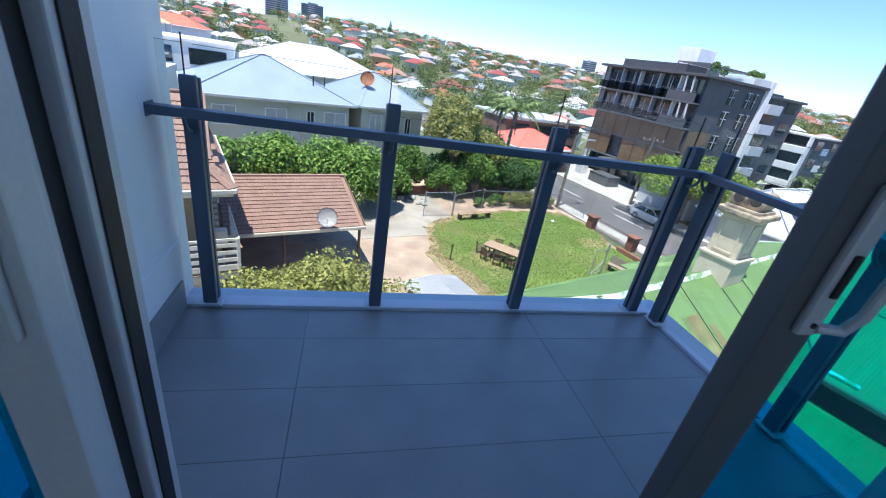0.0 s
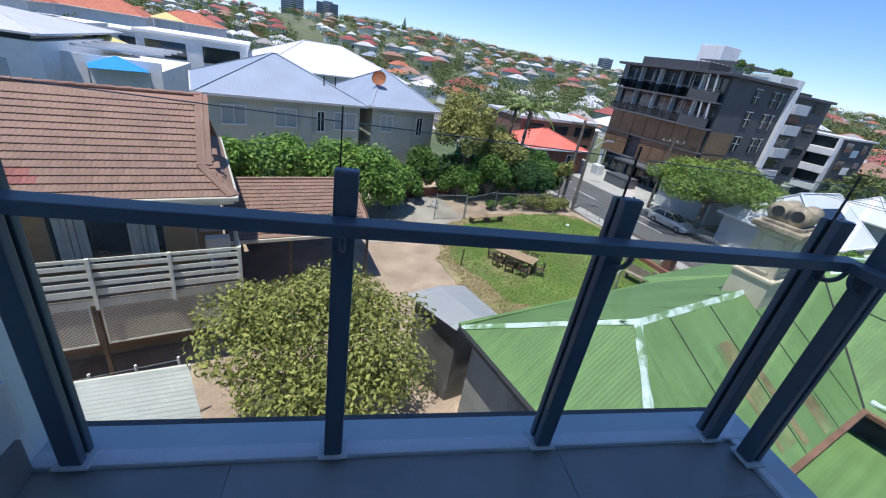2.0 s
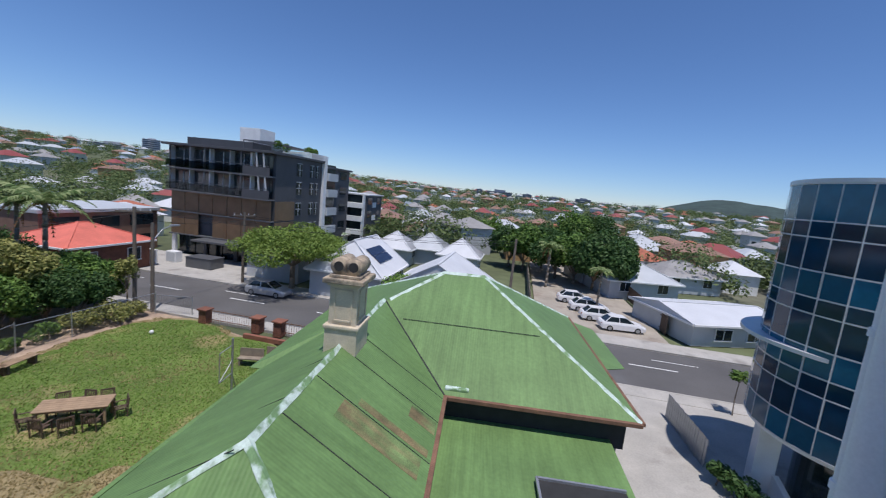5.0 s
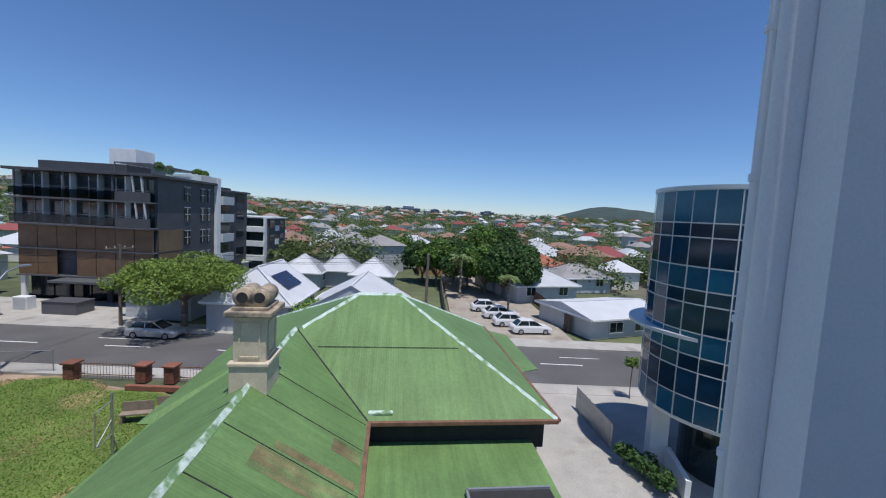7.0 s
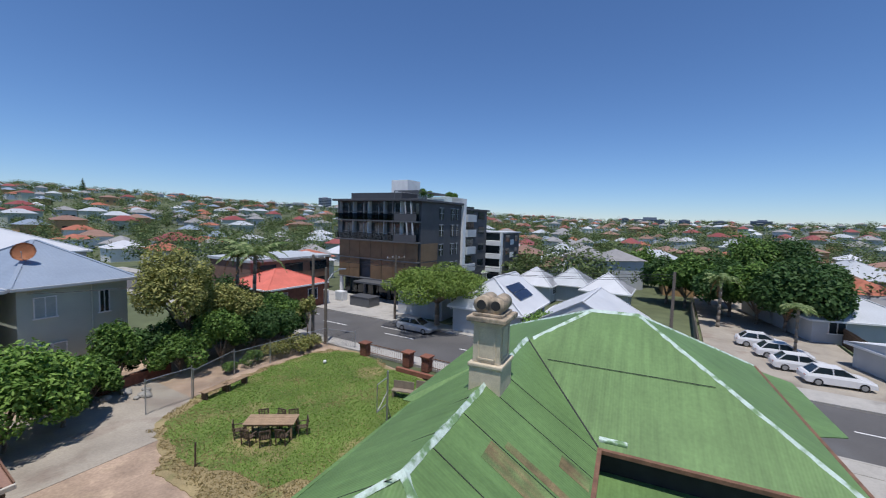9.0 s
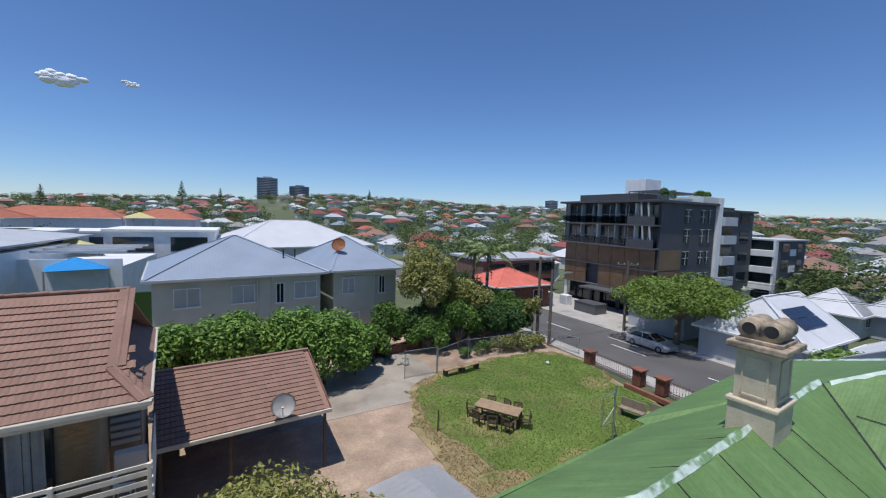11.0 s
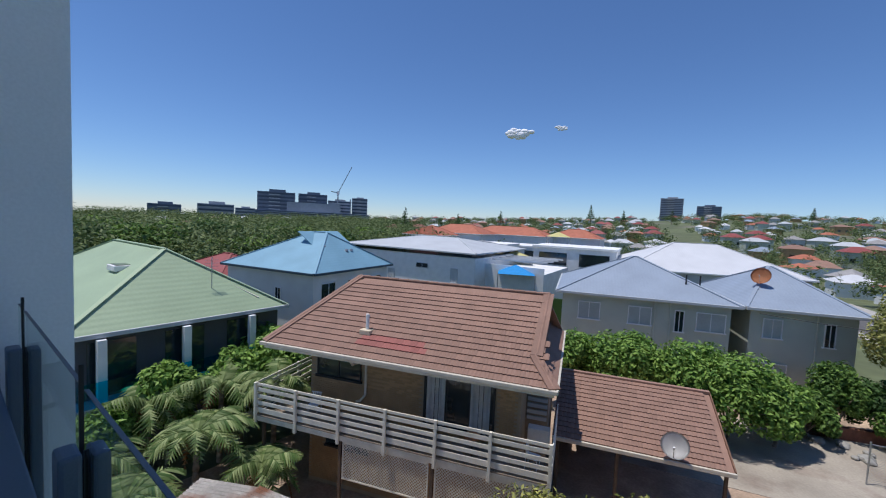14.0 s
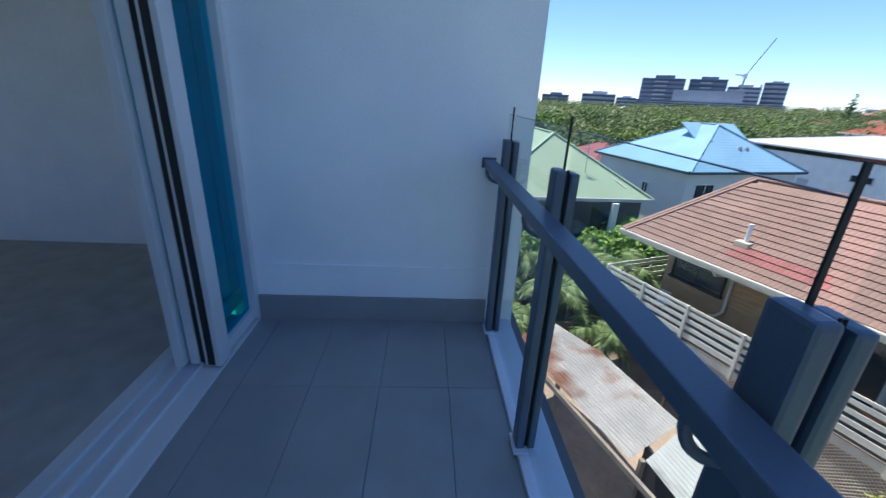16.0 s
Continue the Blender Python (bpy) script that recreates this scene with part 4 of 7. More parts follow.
def tiled_slope(parent, p0, p1, q0, q1, w, g, budget, material, patch=None):
    """Covers the slope between the eave p0-p1 and the ridge q0-q1 with tiles: the first ones as pieces, the rest joined."""
    p0, p1, q0, q1 = map(Vector, (p0, p1, q0, q1))
    ex = (p1 - p0).normalized()
    n = ex.cross(q0 - p0).normalized()
    ey = n.cross(ex)
    length = (q0 - p0).dot(ey)
    rot = Matrix((ex, ey, n)).transposed().to_4x4()
    me = tile_mesh(w, g)
    red = me.copy() if patch else None
    if red:
        red.materials[0] = M["tile_patch"]
    base_v = [v.co.copy() for v in me.vertices]
    base_f = [tuple(f.vertices) for f in me.polygons]
    verts, faces, count = [], [], 0
    for r in range(int(length / g)):
        s0, s1 = r * g / length, (r + 1) * g / length
        xa = max((p0 + (q0 - p0) * s0 - p0).dot(ex), (p0 + (q0 - p0) * s1 - p0).dot(ex))
        xb = min((p1 + (q1 - p1) * s0 - p0).dot(ex), (p1 + (q1 - p1) * s1 - p0).dot(ex))
        k = 0
        while xa + (k + 1) * w <= xb + 0.02:
            m = Matrix.Translation(p0 + ex * (xa + k * w) + ey * (r * g) + n * 0.03) @ rot @ pose(0, 0, 0, -2.2 + random.uniform(-0.3, 0.3))
            if count < budget:
                o = new("roof_tile", red if red and r in (2, 3) and patch[0] < xa + k * w < patch[1] else me)
                o.parent = parent
                o.matrix_basis = m
            else:
                i0 = len(verts)
                verts += [m @ v for v in base_v]
                faces += [tuple(i0 + i for i in f) for f in base_f]
            count += 1
            k += 1
    if verts:
        o = poly("roof_tiling", verts, faces, material, parent)
        tagged(o, "rows of brown concrete roof tiles", kind="stuff")


def brick_house():
    t = thing("brick_house", "two-storey tan brick house with brown tiled roof and slatted verandah", "house", local(-2.1, 10.2, 20))
    E, R = 5.45, 7.5           # eave and ridge above the ground
    rx0, rx1, ry = -8.0, -0.55, 3.4
    back = 6.8
    gx = -0.65
    # boarded slopes under the tiles
    part("roof", slab_bm([(-9.8, 0, E), (0, 0, E), (gx, 0.95, E + 0.575), (rx1, ry, R), (rx0, ry, R)], 0.05), M["tile_roof"], t)
    part("roof", slab_bm([(-9.8, back, E), (0, back, E), (rx1, ry, R), (rx0, ry, R)], 0.05), M["tile_roof"], t)
    part("roof", slab_bm([(-9.8, 0, E), (rx0, ry, R), (-9.8, back, E)], 0.05), M["tile_roof"], t)
    part("roof", slab_bm([(0, 0, E), (0, back, E), (gx, back - 0.95, E + 0.575), (gx, 0.95, E + 0.575)], 0.05), M["tile_roof"], t)
    gv = [(gx - 0.12, 0.95, E + 0.5), (gx - 0.12, back - 0.95, E + 0.5), (gx - 0.12, ry, R - 0.06)]
    poly("gable", gv + [(x - 0.05, y, z) for x, y, z in gv], [(0, 1, 2), (5, 4, 3), (0, 3, 4, 1), (1, 4, 5, 2), (2, 5, 3, 0)], M["timber"], t, "dark weathered gable boards")
    for s, (p, q) in enumerate((((rx0, ry, R), (rx1, ry, R)), ((-9.8, 0, E), (rx0, ry, R)), ((0, 0, E), (gx, 0.95, E + 0.575)), ((gx + 0.06, 0.95, E + 0.6), (rx1 + 0.06, ry, R)))):
        p, q = Vector(p), Vector(q)
        n = max(1, int((q - p).length / 0.4))
        for k in range(n):
            a, b = p + (q - p) * (k / n), p + (q - p) * ((k + 1.08) / n)
            part("ridge_tile", tube_bm(a + Vector((0, 0, 0.03)), b + Vector((0, 0, 0.045)), 0.05, 0.058, 10), M["tile_roof"], t)
    for p, q in (((-9.8, 0, E), (rx0, ry, R)), ((gx + 0.05, 0.9, E + 0.58), (rx1 + 0.05, ry, R)), ((0, 0, E), (gx, 0.95, E + 0.575)), ((gx, 0.95, E + 0.575), (gx, back - 0.95, E + 0.575))):
        p, q = Vector(p), Vector(q)
        part("verge", bar_between(p + Vector((0, 0, 0.04)), q + Vector((0, 0, 0.04)), 0.36, 0.05), M["tile_roof"], t, "mortared verge and hip capping")
    part("gutter", box_bm(-9.9, 0.1, -0.13, -0.01, E - 0.09, E + 0.03, 0.02), M["gutter"], t, "cream gutter")
    part("gutter", box_bm(0.01, 0.12, 0.0, back, E - 0.09, E + 0.03, 0.02), M["gutter"], t, "cream gutter")
    part("fascia", box_bm(-9.8, 0, -0.009, 0.012, E - 0.2, E - 0.02), M["cream_paint"], t)
    part("soffit", box_bm(-9.75, -0.02, 0.014, 1.3, E - 0.2, E - 0.17), M["cream_paint"], t)
    # brick walls behind the verandah
    wy = 1.2
    part("wall", box_bm(-8.7, -1.0, wy, back - 0.5, 0, E - 0.2), M["mortar"], t, "tan brick wall")
    part("wing_wall", box_bm(-1.0, -0.25, wy + 1.7, back - 0.5, 0, E - 0.2), M["timber"], t)
    win = window_at(t, -4.15, 3.15, 2.3, 1.95, wy, M["dark"], M["window"], -1, 2)
    for x0, x1 in ((-4.1, -3.45), (-2.6, -1.95)):
        bm = bmesh.new()
        n = 14
        rows = [[bm.verts.new((x0 + (x1 - x0) * i / n, wy - 0.065 - 0.02 * math.sin(i * 1.9), z)) for i in range(n + 1)] for z in (3.2, 5.05)]
        for i in range(n):
            bm.faces.new((rows[0][i], rows[0][i + 1], rows[1][i + 1], rows[1][i]))
        bmesh.ops.solidify(bm, geom=bm.faces[:], thickness=0.004)
        part("curtain", bm, M["curtain"], win, "pale net curtain")
    window_at(t, -8.35, 4.15, 1.7, 0.85, wy, M["dark"], M["window"], -1, 1)
    for x in (-7.9, -7.0):
        window_at(t, x, 1.6, 0.7, 0.5, wy, M["dark"], M["window"], -1, 0)
    part("downpipe", chain_bm([(-6.4, -0.05, E - 0.05), (-6.4, 0.2, E - 0.35), (-6.4, wy - 0.06, E - 0.5), (-6.4, wy - 0.06, 3.7), (-6.6, wy - 0.06, 3.45), (-6.75, wy - 0.06, 3.4)], 0.045, 10), M["gutter"], t)
    # verandah: deck, joists, posts, slatted rail, lattice
    D = 3.05
    part("deck", box_bm(-10.0, 0.05, -0.15, wy - 0.01, D - 0.22, D - 0.18), M["timber"], t)
    part("deck_return", box_bm(-10.0, -8.75, wy, 3.4, D - 0.22, D - 0.18), M["timber"], t)
    part("beam", box_bm(-10.0, 0.05, -0.12, -0.04, D - 0.42, D - 0.22, 0.01), M["cream_paint"], t)
    n = 6
    for k in range(n + 1):
        x = -9.98 + k * (10.0 / n)
        part("rail_post", box_bm(x - 0.045, x + 0.045, -0.22, -0.13, D - 0.5, D + 0.98, 0.01), M["cream_paint"], t)
    for k, (z, hh) in enumerate(((D + 0.86, 0.09), (D + 0.66, 0.13), (D + 0.42, 0.13), (D + 0.18, 0.13), (D - 0.1, 0.18), (D - 0.34, 0.16))):
        part("rail_board", box_bm(-10.05, 0.08, -0.135, -0.105, z, z + hh, 0.006), M["cream_paint"], t)
        part("rail_board", box_bm(-10.05, -10.02, -0.1, 3.4, z, z + hh, 0.006), M["cream_paint"], t)
        part("rail_board", box_bm(0.05, 0.08, -0.1, 2.6, z, z + hh, 0.006), M["cream_paint"], t)
    for k in range(1, 4):
        part("rail_post", box_bm(-10.1, -10.02, k * 1.1 - 0.04, k * 1.1 + 0.04, D - 0.4, D + 0.95, 0.01), M["cream_paint"], t)
    for x in (-9.7, -6.6, -3.4, -0.3):
        part("stump", box_bm(x - 0.05, x + 0.05, -0.1, 0.0, 0, D - 0.4, 0.008), M["teak_dark"], t)
    for x0, x1 in ((-6.5, -3.5), (-3.3, -0.4)):
        lat = part("lattice", box_bm(x0, x1, -0.09, -0.05, D - 0.5, D - 0.43), M["cream_paint"], t, "cream diagonal lattice panel")
        zt, zb = D - 0.5, D - 1.65
        part("lattice_frame", box_bm(x0, x1, -0.09, -0.05, zb - 0.05, zb), M["cream_paint"], lat)
        for x in (x0, x1 - 0.04):
            part("lattice_frame", box_bm(x, x + 0.04, -0.09, -0.05, zb, zt), M["cream_paint"], lat)
        for sgn, y in ((1, -0.075), (-1, -0.064)):
            bm = bmesh.new()
            hgt = zt - zb
            k = x0 - hgt
            while k < x1:
                a, b = (k, zb), (k + hgt, zt)
                ca, cb = max(a[0], x0), min(b[0], x1)
                if cb > ca:
                    za, zc = zb + (ca - a[0]), zb + (cb - a[0])
                    if sgn < 0:
                        za, zc = zt - (za - zb), zt - (zc - zb)
                    u = bar_between((ca, y, za), (cb, y, zc), 0.008, 0.022)
                    me = bpy.data.meshes.new("tmp")
                    u.to_mesh(me)
                    u.free()
                    bm.from_mesh(me)
                    bpy.data.meshes.remove(me)
                k += 0.1
            part("lattice_slats", bm, M["cream_paint"], lat)
    # louvred screen and dark recess at the corner
    for k in range(9):
        part("louvre", box_bm(-0.95, -0.28, wy + 1.6, wy + 1.66, 3.2 + k * 0.22, 3.2 + k * 0.22 + 0.13, 0.004), M["grey_wall"], t)
    # vent pipe with its pale boot
    vz = E + 2.05 / 3.4 * 0.95
    v = part("vent_pipe", tube_bm((-6.3, 0.95, vz), (-6.3, 0.95, vz + 0.62), 0.06, seg=14), M["white_paint"], t, "white vent pipe")
    part("boot", box_bm(-6.5, -6.1, 0.75, 1.15, vz - 0.06, vz + 0.1, 0.02), M["chimney"], v)
    return t


house = brick_house()


def carport():
    t = thing("carport", "brown tiled carport open at the front, deep shade inside", "carport", local(1.9, 15.35, 19))
    E, R, ry = 2.4, 3.7, 3.3
    part("roof", slab_bm([(-5.6, 0, E), (0, 0, E), (-0.0, ry, R), (-5.6, ry, R)], 0.05), M["tile_roof"], t)
    part("roof", slab_bm([(-5.6, 2 * ry, E), (0, 2 * ry, E), (-0.0, ry, R), (-5.6, ry, R)], 0.05), M["tile_roof"], t)
    part("gutter", box_bm(-5.6, 0.05, -0.1, -0.01, E - 0.12, E + 0.02, 0.02), M["gutter"], t)
    part("barge", bar_between((0.03, 0, E - 0.02), (0.03, ry, R - 0.02), 0.04, 0.16), M["gutter_brown"], t)
    part("barge", bar_between((0.03, 2 * ry, E - 0.02), (0.03, ry, R - 0.02), 0.04, 0.16), M["gutter_brown"], t)
    for x in (-5.4, -3.4, -0.15):
        part("post", box_bm(x - 0.05, x + 0.05, 0.15, 0.25, 0, E - 0.05, 0.008), M["teak_dark"], t)
    for x in (-5.4, -0.15):
        part("post", box_bm(x - 0.05, x + 0.05, 6.2, 6.3, 0, E - 0.05, 0.008), M["teak_dark"], t)
    # walls coloured near black to carry the carport's inner shade
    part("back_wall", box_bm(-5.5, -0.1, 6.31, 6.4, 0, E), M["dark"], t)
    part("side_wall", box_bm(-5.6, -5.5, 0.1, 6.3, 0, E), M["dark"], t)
    part("ridge", bar_between((-5.6, ry, R + 0.05), (0.02, ry, R + 0.05), 0.18, 0.08), M["tile_roof"], t)
    return t


port = carport()
for lab, m, rr, mt in (("off-white satellite dish on the carport eave", pose(0.3, 14.72, -5.35, 62, 0, 2), 0.42, M["dish"]), ("rust-orange satellite dish on the flats' roof", pose(2.15, 33.0, -0.95, 65, 0, -15), 0.55, M["dish_rust"])):
    dd = dish("satellite_dish", lab, m, rr, mt)
    ms = part("mast", chain_bm([(0, 0, -0.01), (0, -0.1, -0.2), (0, -0.55, -0.42)], 0.025, 10), M["galv"], dd, "galvanised mast")


def plain_house(name, label, x, y, deg, w, d, h, rise, roof, wall, gable=None, fascia=None, z=GROUND, windows=True):
    """A hipped house: front-right eave corner at x, y; walls, roof, gutters, windows on the two seen sides."""
    t = thing(name, label, "house", pose(x, y, z, 0, 0, deg))
    part("wall", box_bm(-w + 0.35, -0.35, 0.35, d - 0.35, 0, h), wall, t)
    g = gable if gable is not None else (min(w, d) / 2, min(w, d) / 2)
    hip_roof(t, -w, 0, 0, d, h, rise, roof, fascia or M["white_paint"], g)
    if windows:
        n = max(1, int(w / 3.5))
        for k in range(n):
            for f in range(max(1, int(h / 2.8))):
                window_at(t, -w + (k + 0.35) * w / n, 1.0 + f * 2.8, 1.2, 1.1, 0.35)
    return t


# blue-roofed house, sage-roofed house, white block, white hall
def by_yaw(yaw, d):
    return 2 - d * math.sin(radians(yaw)), d * math.cos(radians(yaw))


blue = plain_house("blue_roofed_house", "two-storey pale house with a light blue steel roof", -22.1, 16.0, 13, 9.7, 10.0, 5.9, 2.7, M["blue_roof"], M["pale_wall"], (4.9, 3.4), M["navy"], windows=False)
window_at(blue, -4.0, 3.6, 0.5, 0.9, 0.35)
for k in range(3):
    w = part("window", box_bm(-0.35, -0.31, 1.2 + k * 3.0, 2.6 + k * 3.0, 3.9, 5.0), M["window"], blue)
    part("frame", box_bm(-0.34, -0.29, 1.1 + k * 3.0, 2.7 + k * 3.0, 5.0, 5.06), M["white_paint"], w)
    part("sill", box_bm(-0.34, -0.26, 1.1 + k * 3.0, 2.7 + k * 3.0, 3.83, 3.9), M["white_paint"], w)
    part("mullion", box_bm(-0.312, -0.295, 1.88 + k * 3.0, 1.93 + k * 3.0, 3.9, 5.0), M["white_paint"], w)
gz = 5.9 + 2.7
part("gablet", slab_bm([(-6.4, 3.2, 7.6), (-4.8, 5.0, gz + 0.05), (-4.8, 8, gz + 0.05), (-6.4, 8, 7.6)], 0.05), M["blue_roof"], blue)
part("gablet", slab_bm([(-3.2, 3.2, 7.6), (-4.8, 5.0 - 1.8, gz + 0.05), (-4.8, 8, gz + 0.05), (-3.2, 8, 7.6)], 0.05), M["blue_roof"], blue)
for x, y in ((-2.2, 3.4), (-1.6, 5.4), (-1.6, 6.0)):
    zz = 5.9 + 0.75 * min(y, 10 - y, -x) * 0.72
    part("roof_vent", tube_bm((x, y, zz - 0.1), (x, y, zz + 0.45), 0.09), M["galv"], blue)
    part("roof_vent_cap", tube_bm((x, y, zz + 0.4), (x, y, zz + 0.55), 0.17, 0.12), M["galv"], blue)

sage = plain_house("sage_roofed_house", "two-storey house with a broad pale sage steel roof and skylight", -16.4, 2.2, 3, 14, 8.8, 5.3, 2.75, M["sage_roof"], M["char_wall"], (4.0, 3.2), M["grey_wall"], windows=False)
part("valley_flashing", bar_between((-3.4, 4.5, 7.9), (-0.6, 7.6, 5.75), 0.35, 0.05), M["cream_paint"], sage)
sk = part("skylight", box_bm(-4.6, -3.6, 2.6, 3.7, 7.05, 7.3, 0.03), M["white_paint"], sage, "white-framed roof skylight")
part("skylight_pane", box_bm(-4.5, -3.7, 2.7, 3.6, 7.31, 7.33), M["window"], sk)
part("aerial", chain_bm([(-1.2, 5.6, 6.2), (-1.2, 5.6, 7.8)], 0.02, 6), M["galv"], sage)
for k in range(4):
    part("aerial_rod", bar_between((-1.2, 5.3 + 0.0, 7.2 + k * 0.15), (-1.2, 5.9, 7.2 + k * 0.15), 0.012, 0.012), M["galv"], sage)
for y in (1.2, 4.0, 6.8):
    part("column", box_bm(0.05, 0.3, y - 0.14, y + 0.14, 0, 5.1, 0.01), M["white_paint"], sage)
part("balcony", box_bm(-0.3, 0.6, 0.4, 8.4, 2.5, 2.8, 0.02), M["grey_wall"], sage)
part("balcony_rail", box_bm(0.55, 0.6, 0.4, 8.4, 2.8, 3.7, 0.01), M["glass_door"], sage)
for k in range(3):
    part("window", box_bm(-0.36, -0.32, 0.9 + k * 2.5, 2.4 + k * 2.5, 2.9, 4.9), M["window"], sage)
mx, my = by_yaw(68, 36)
plain_house("maroon_roofed_house", "low house with a maroon steel roof among trees", mx, my, 10, 8, 7, 4.6, 1.6, M["maroon_roof"], M["cream_wall"])


def white_block():
    t = thing("white_block", "long white building with a low grey roof and dark clerestory", "building", local(-23.0, 37.3, 9))
    part("wall", box_bm(-19, 0, 0, 17, 0, 6.0), M["white_paint"], t)
    part("clerestory", box_bm(-18.6, -0.6, 0.5, 16.4, 6.0, 6.6), M["window"], t)
    hip_roof(t, -19.6, 0.3, -0.4, 17.4, 6.6, 1.3, M["grey_roof"], M["grey_wall"], (7, 7))
    for x, w, h, z in ((-12, 0.9, 1.2, 2.6), (-7.8, 1.6, 0.5, 4.4), (-3.0, 0.8, 1.6, 3.0)):
        window_at(t, x, z, w, h, 0.0, M["grey_wall"], M["grey_wall"] if w < 1 else M["window"])
    part("terrace", box_bm(0, 7, 3, 15, 0, 4.6), M["white_paint"], t)
    part("parapet", box_bm(0, 7, 3, 3.2, 4.6, 5.3), M["white_paint"], t)
    for k in range(4):
        part("beam", bar_between((0.2, 4.5 + k * 2.4, 5.8), (7, 4.5 + k * 2.4, 5.8), 0.15, 0.2), M["grey_wall"], t)


white_block()


def far_block(name, label, x, y, deg, w, d, h, wall, bands, z=None, roof=None):
    """A flat-roofed block with rows of windows: each band a storey."""
    t = thing(name, label, "building", pose(x, y, land(x, y) if z is None else z, 0, 0, deg))
    part("wall", box_bm(-w, 0, 0, d, 0, h), wall, t)
    part("roof", box_bm(-w - 0.2, 0.2, -0.2, d + 0.2, h, h + 0.35, 0.05), roof or wall, t)
    fl = h / bands
    for k in range(bands):
        n = max(2, int(w / 4))
        for i in range(n):
            part("window", box_bm(-w + (i + 0.15) * w / n, -w + (i + 0.85) * w / n, -0.05, 0.02, k * fl + fl * 0.3, k * fl + fl * 0.82), M["window"], t)
    return t


x, y = by_yaw(15, 60)
wb = far_block("low_white_block", "low white commercial block with strip windows", x, y, 12, 11.5, 9, 6.9, M["white_paint"], 2, z=GROUND)
x, y = by_yaw(24, 75)
far_block("low_white_block", "low white commercial block with strip windows", x, y, 12, 14, 9, 6.0, M["white_paint"], 2, z=GROUND)
plain_house("white_hall", "broad hall under a bright white hipped steel roof", 7.2, 60.0, 25, 20, 15, 5.4, 3.3, M["white_roof"], M["grey_wall"], (7.5, 7.5), windows=False)


def shade_sail(yaw, d, z, r, material, label):
    x, y = by_yaw(yaw, d)
    t = thing("shade_sail", label, "shade sail", pose(x, y, GROUND, 0, 0, 30))
    c = [(-r, -r, z), (r, -r, z), (r, r, z), (-r, r, z)]
    for k in range(4):
        part("panel", slab_bm([c[k], c[(k + 1) % 4], (0, 0, z + r * 0.45)], 0.03), material, t)
    for p in c:
        part("pole", tube_bm((p[0], p[1], 0), p, 0.06), M["galv"], t)


shade_sail(28.0, 46, 4.6, 2.0, M["sail"], "bright blue fabric shade pyramid on poles")
shade_sail(28.5, 58, 5.4, 2.6, M["yellow_roof"], "pale yellow fabric shade pyramid on poles")
shade_sail(22.5, 72, 8.4, 1.8, M["yellow_roof"], "pale yellow fabric shade pyramid on poles")
x, y = by_yaw(34, 42)
f = part("green_hoarding", box_bm(-14, 0, -0.1, 0.1, 0, 3.4, 0.02), M["leaf_dark"])
f.matrix_basis = pose(x + 12, y + 1, GROUND, 0, 0, 12)
tagged(f, "dark green hoarding round a yard", "fence")


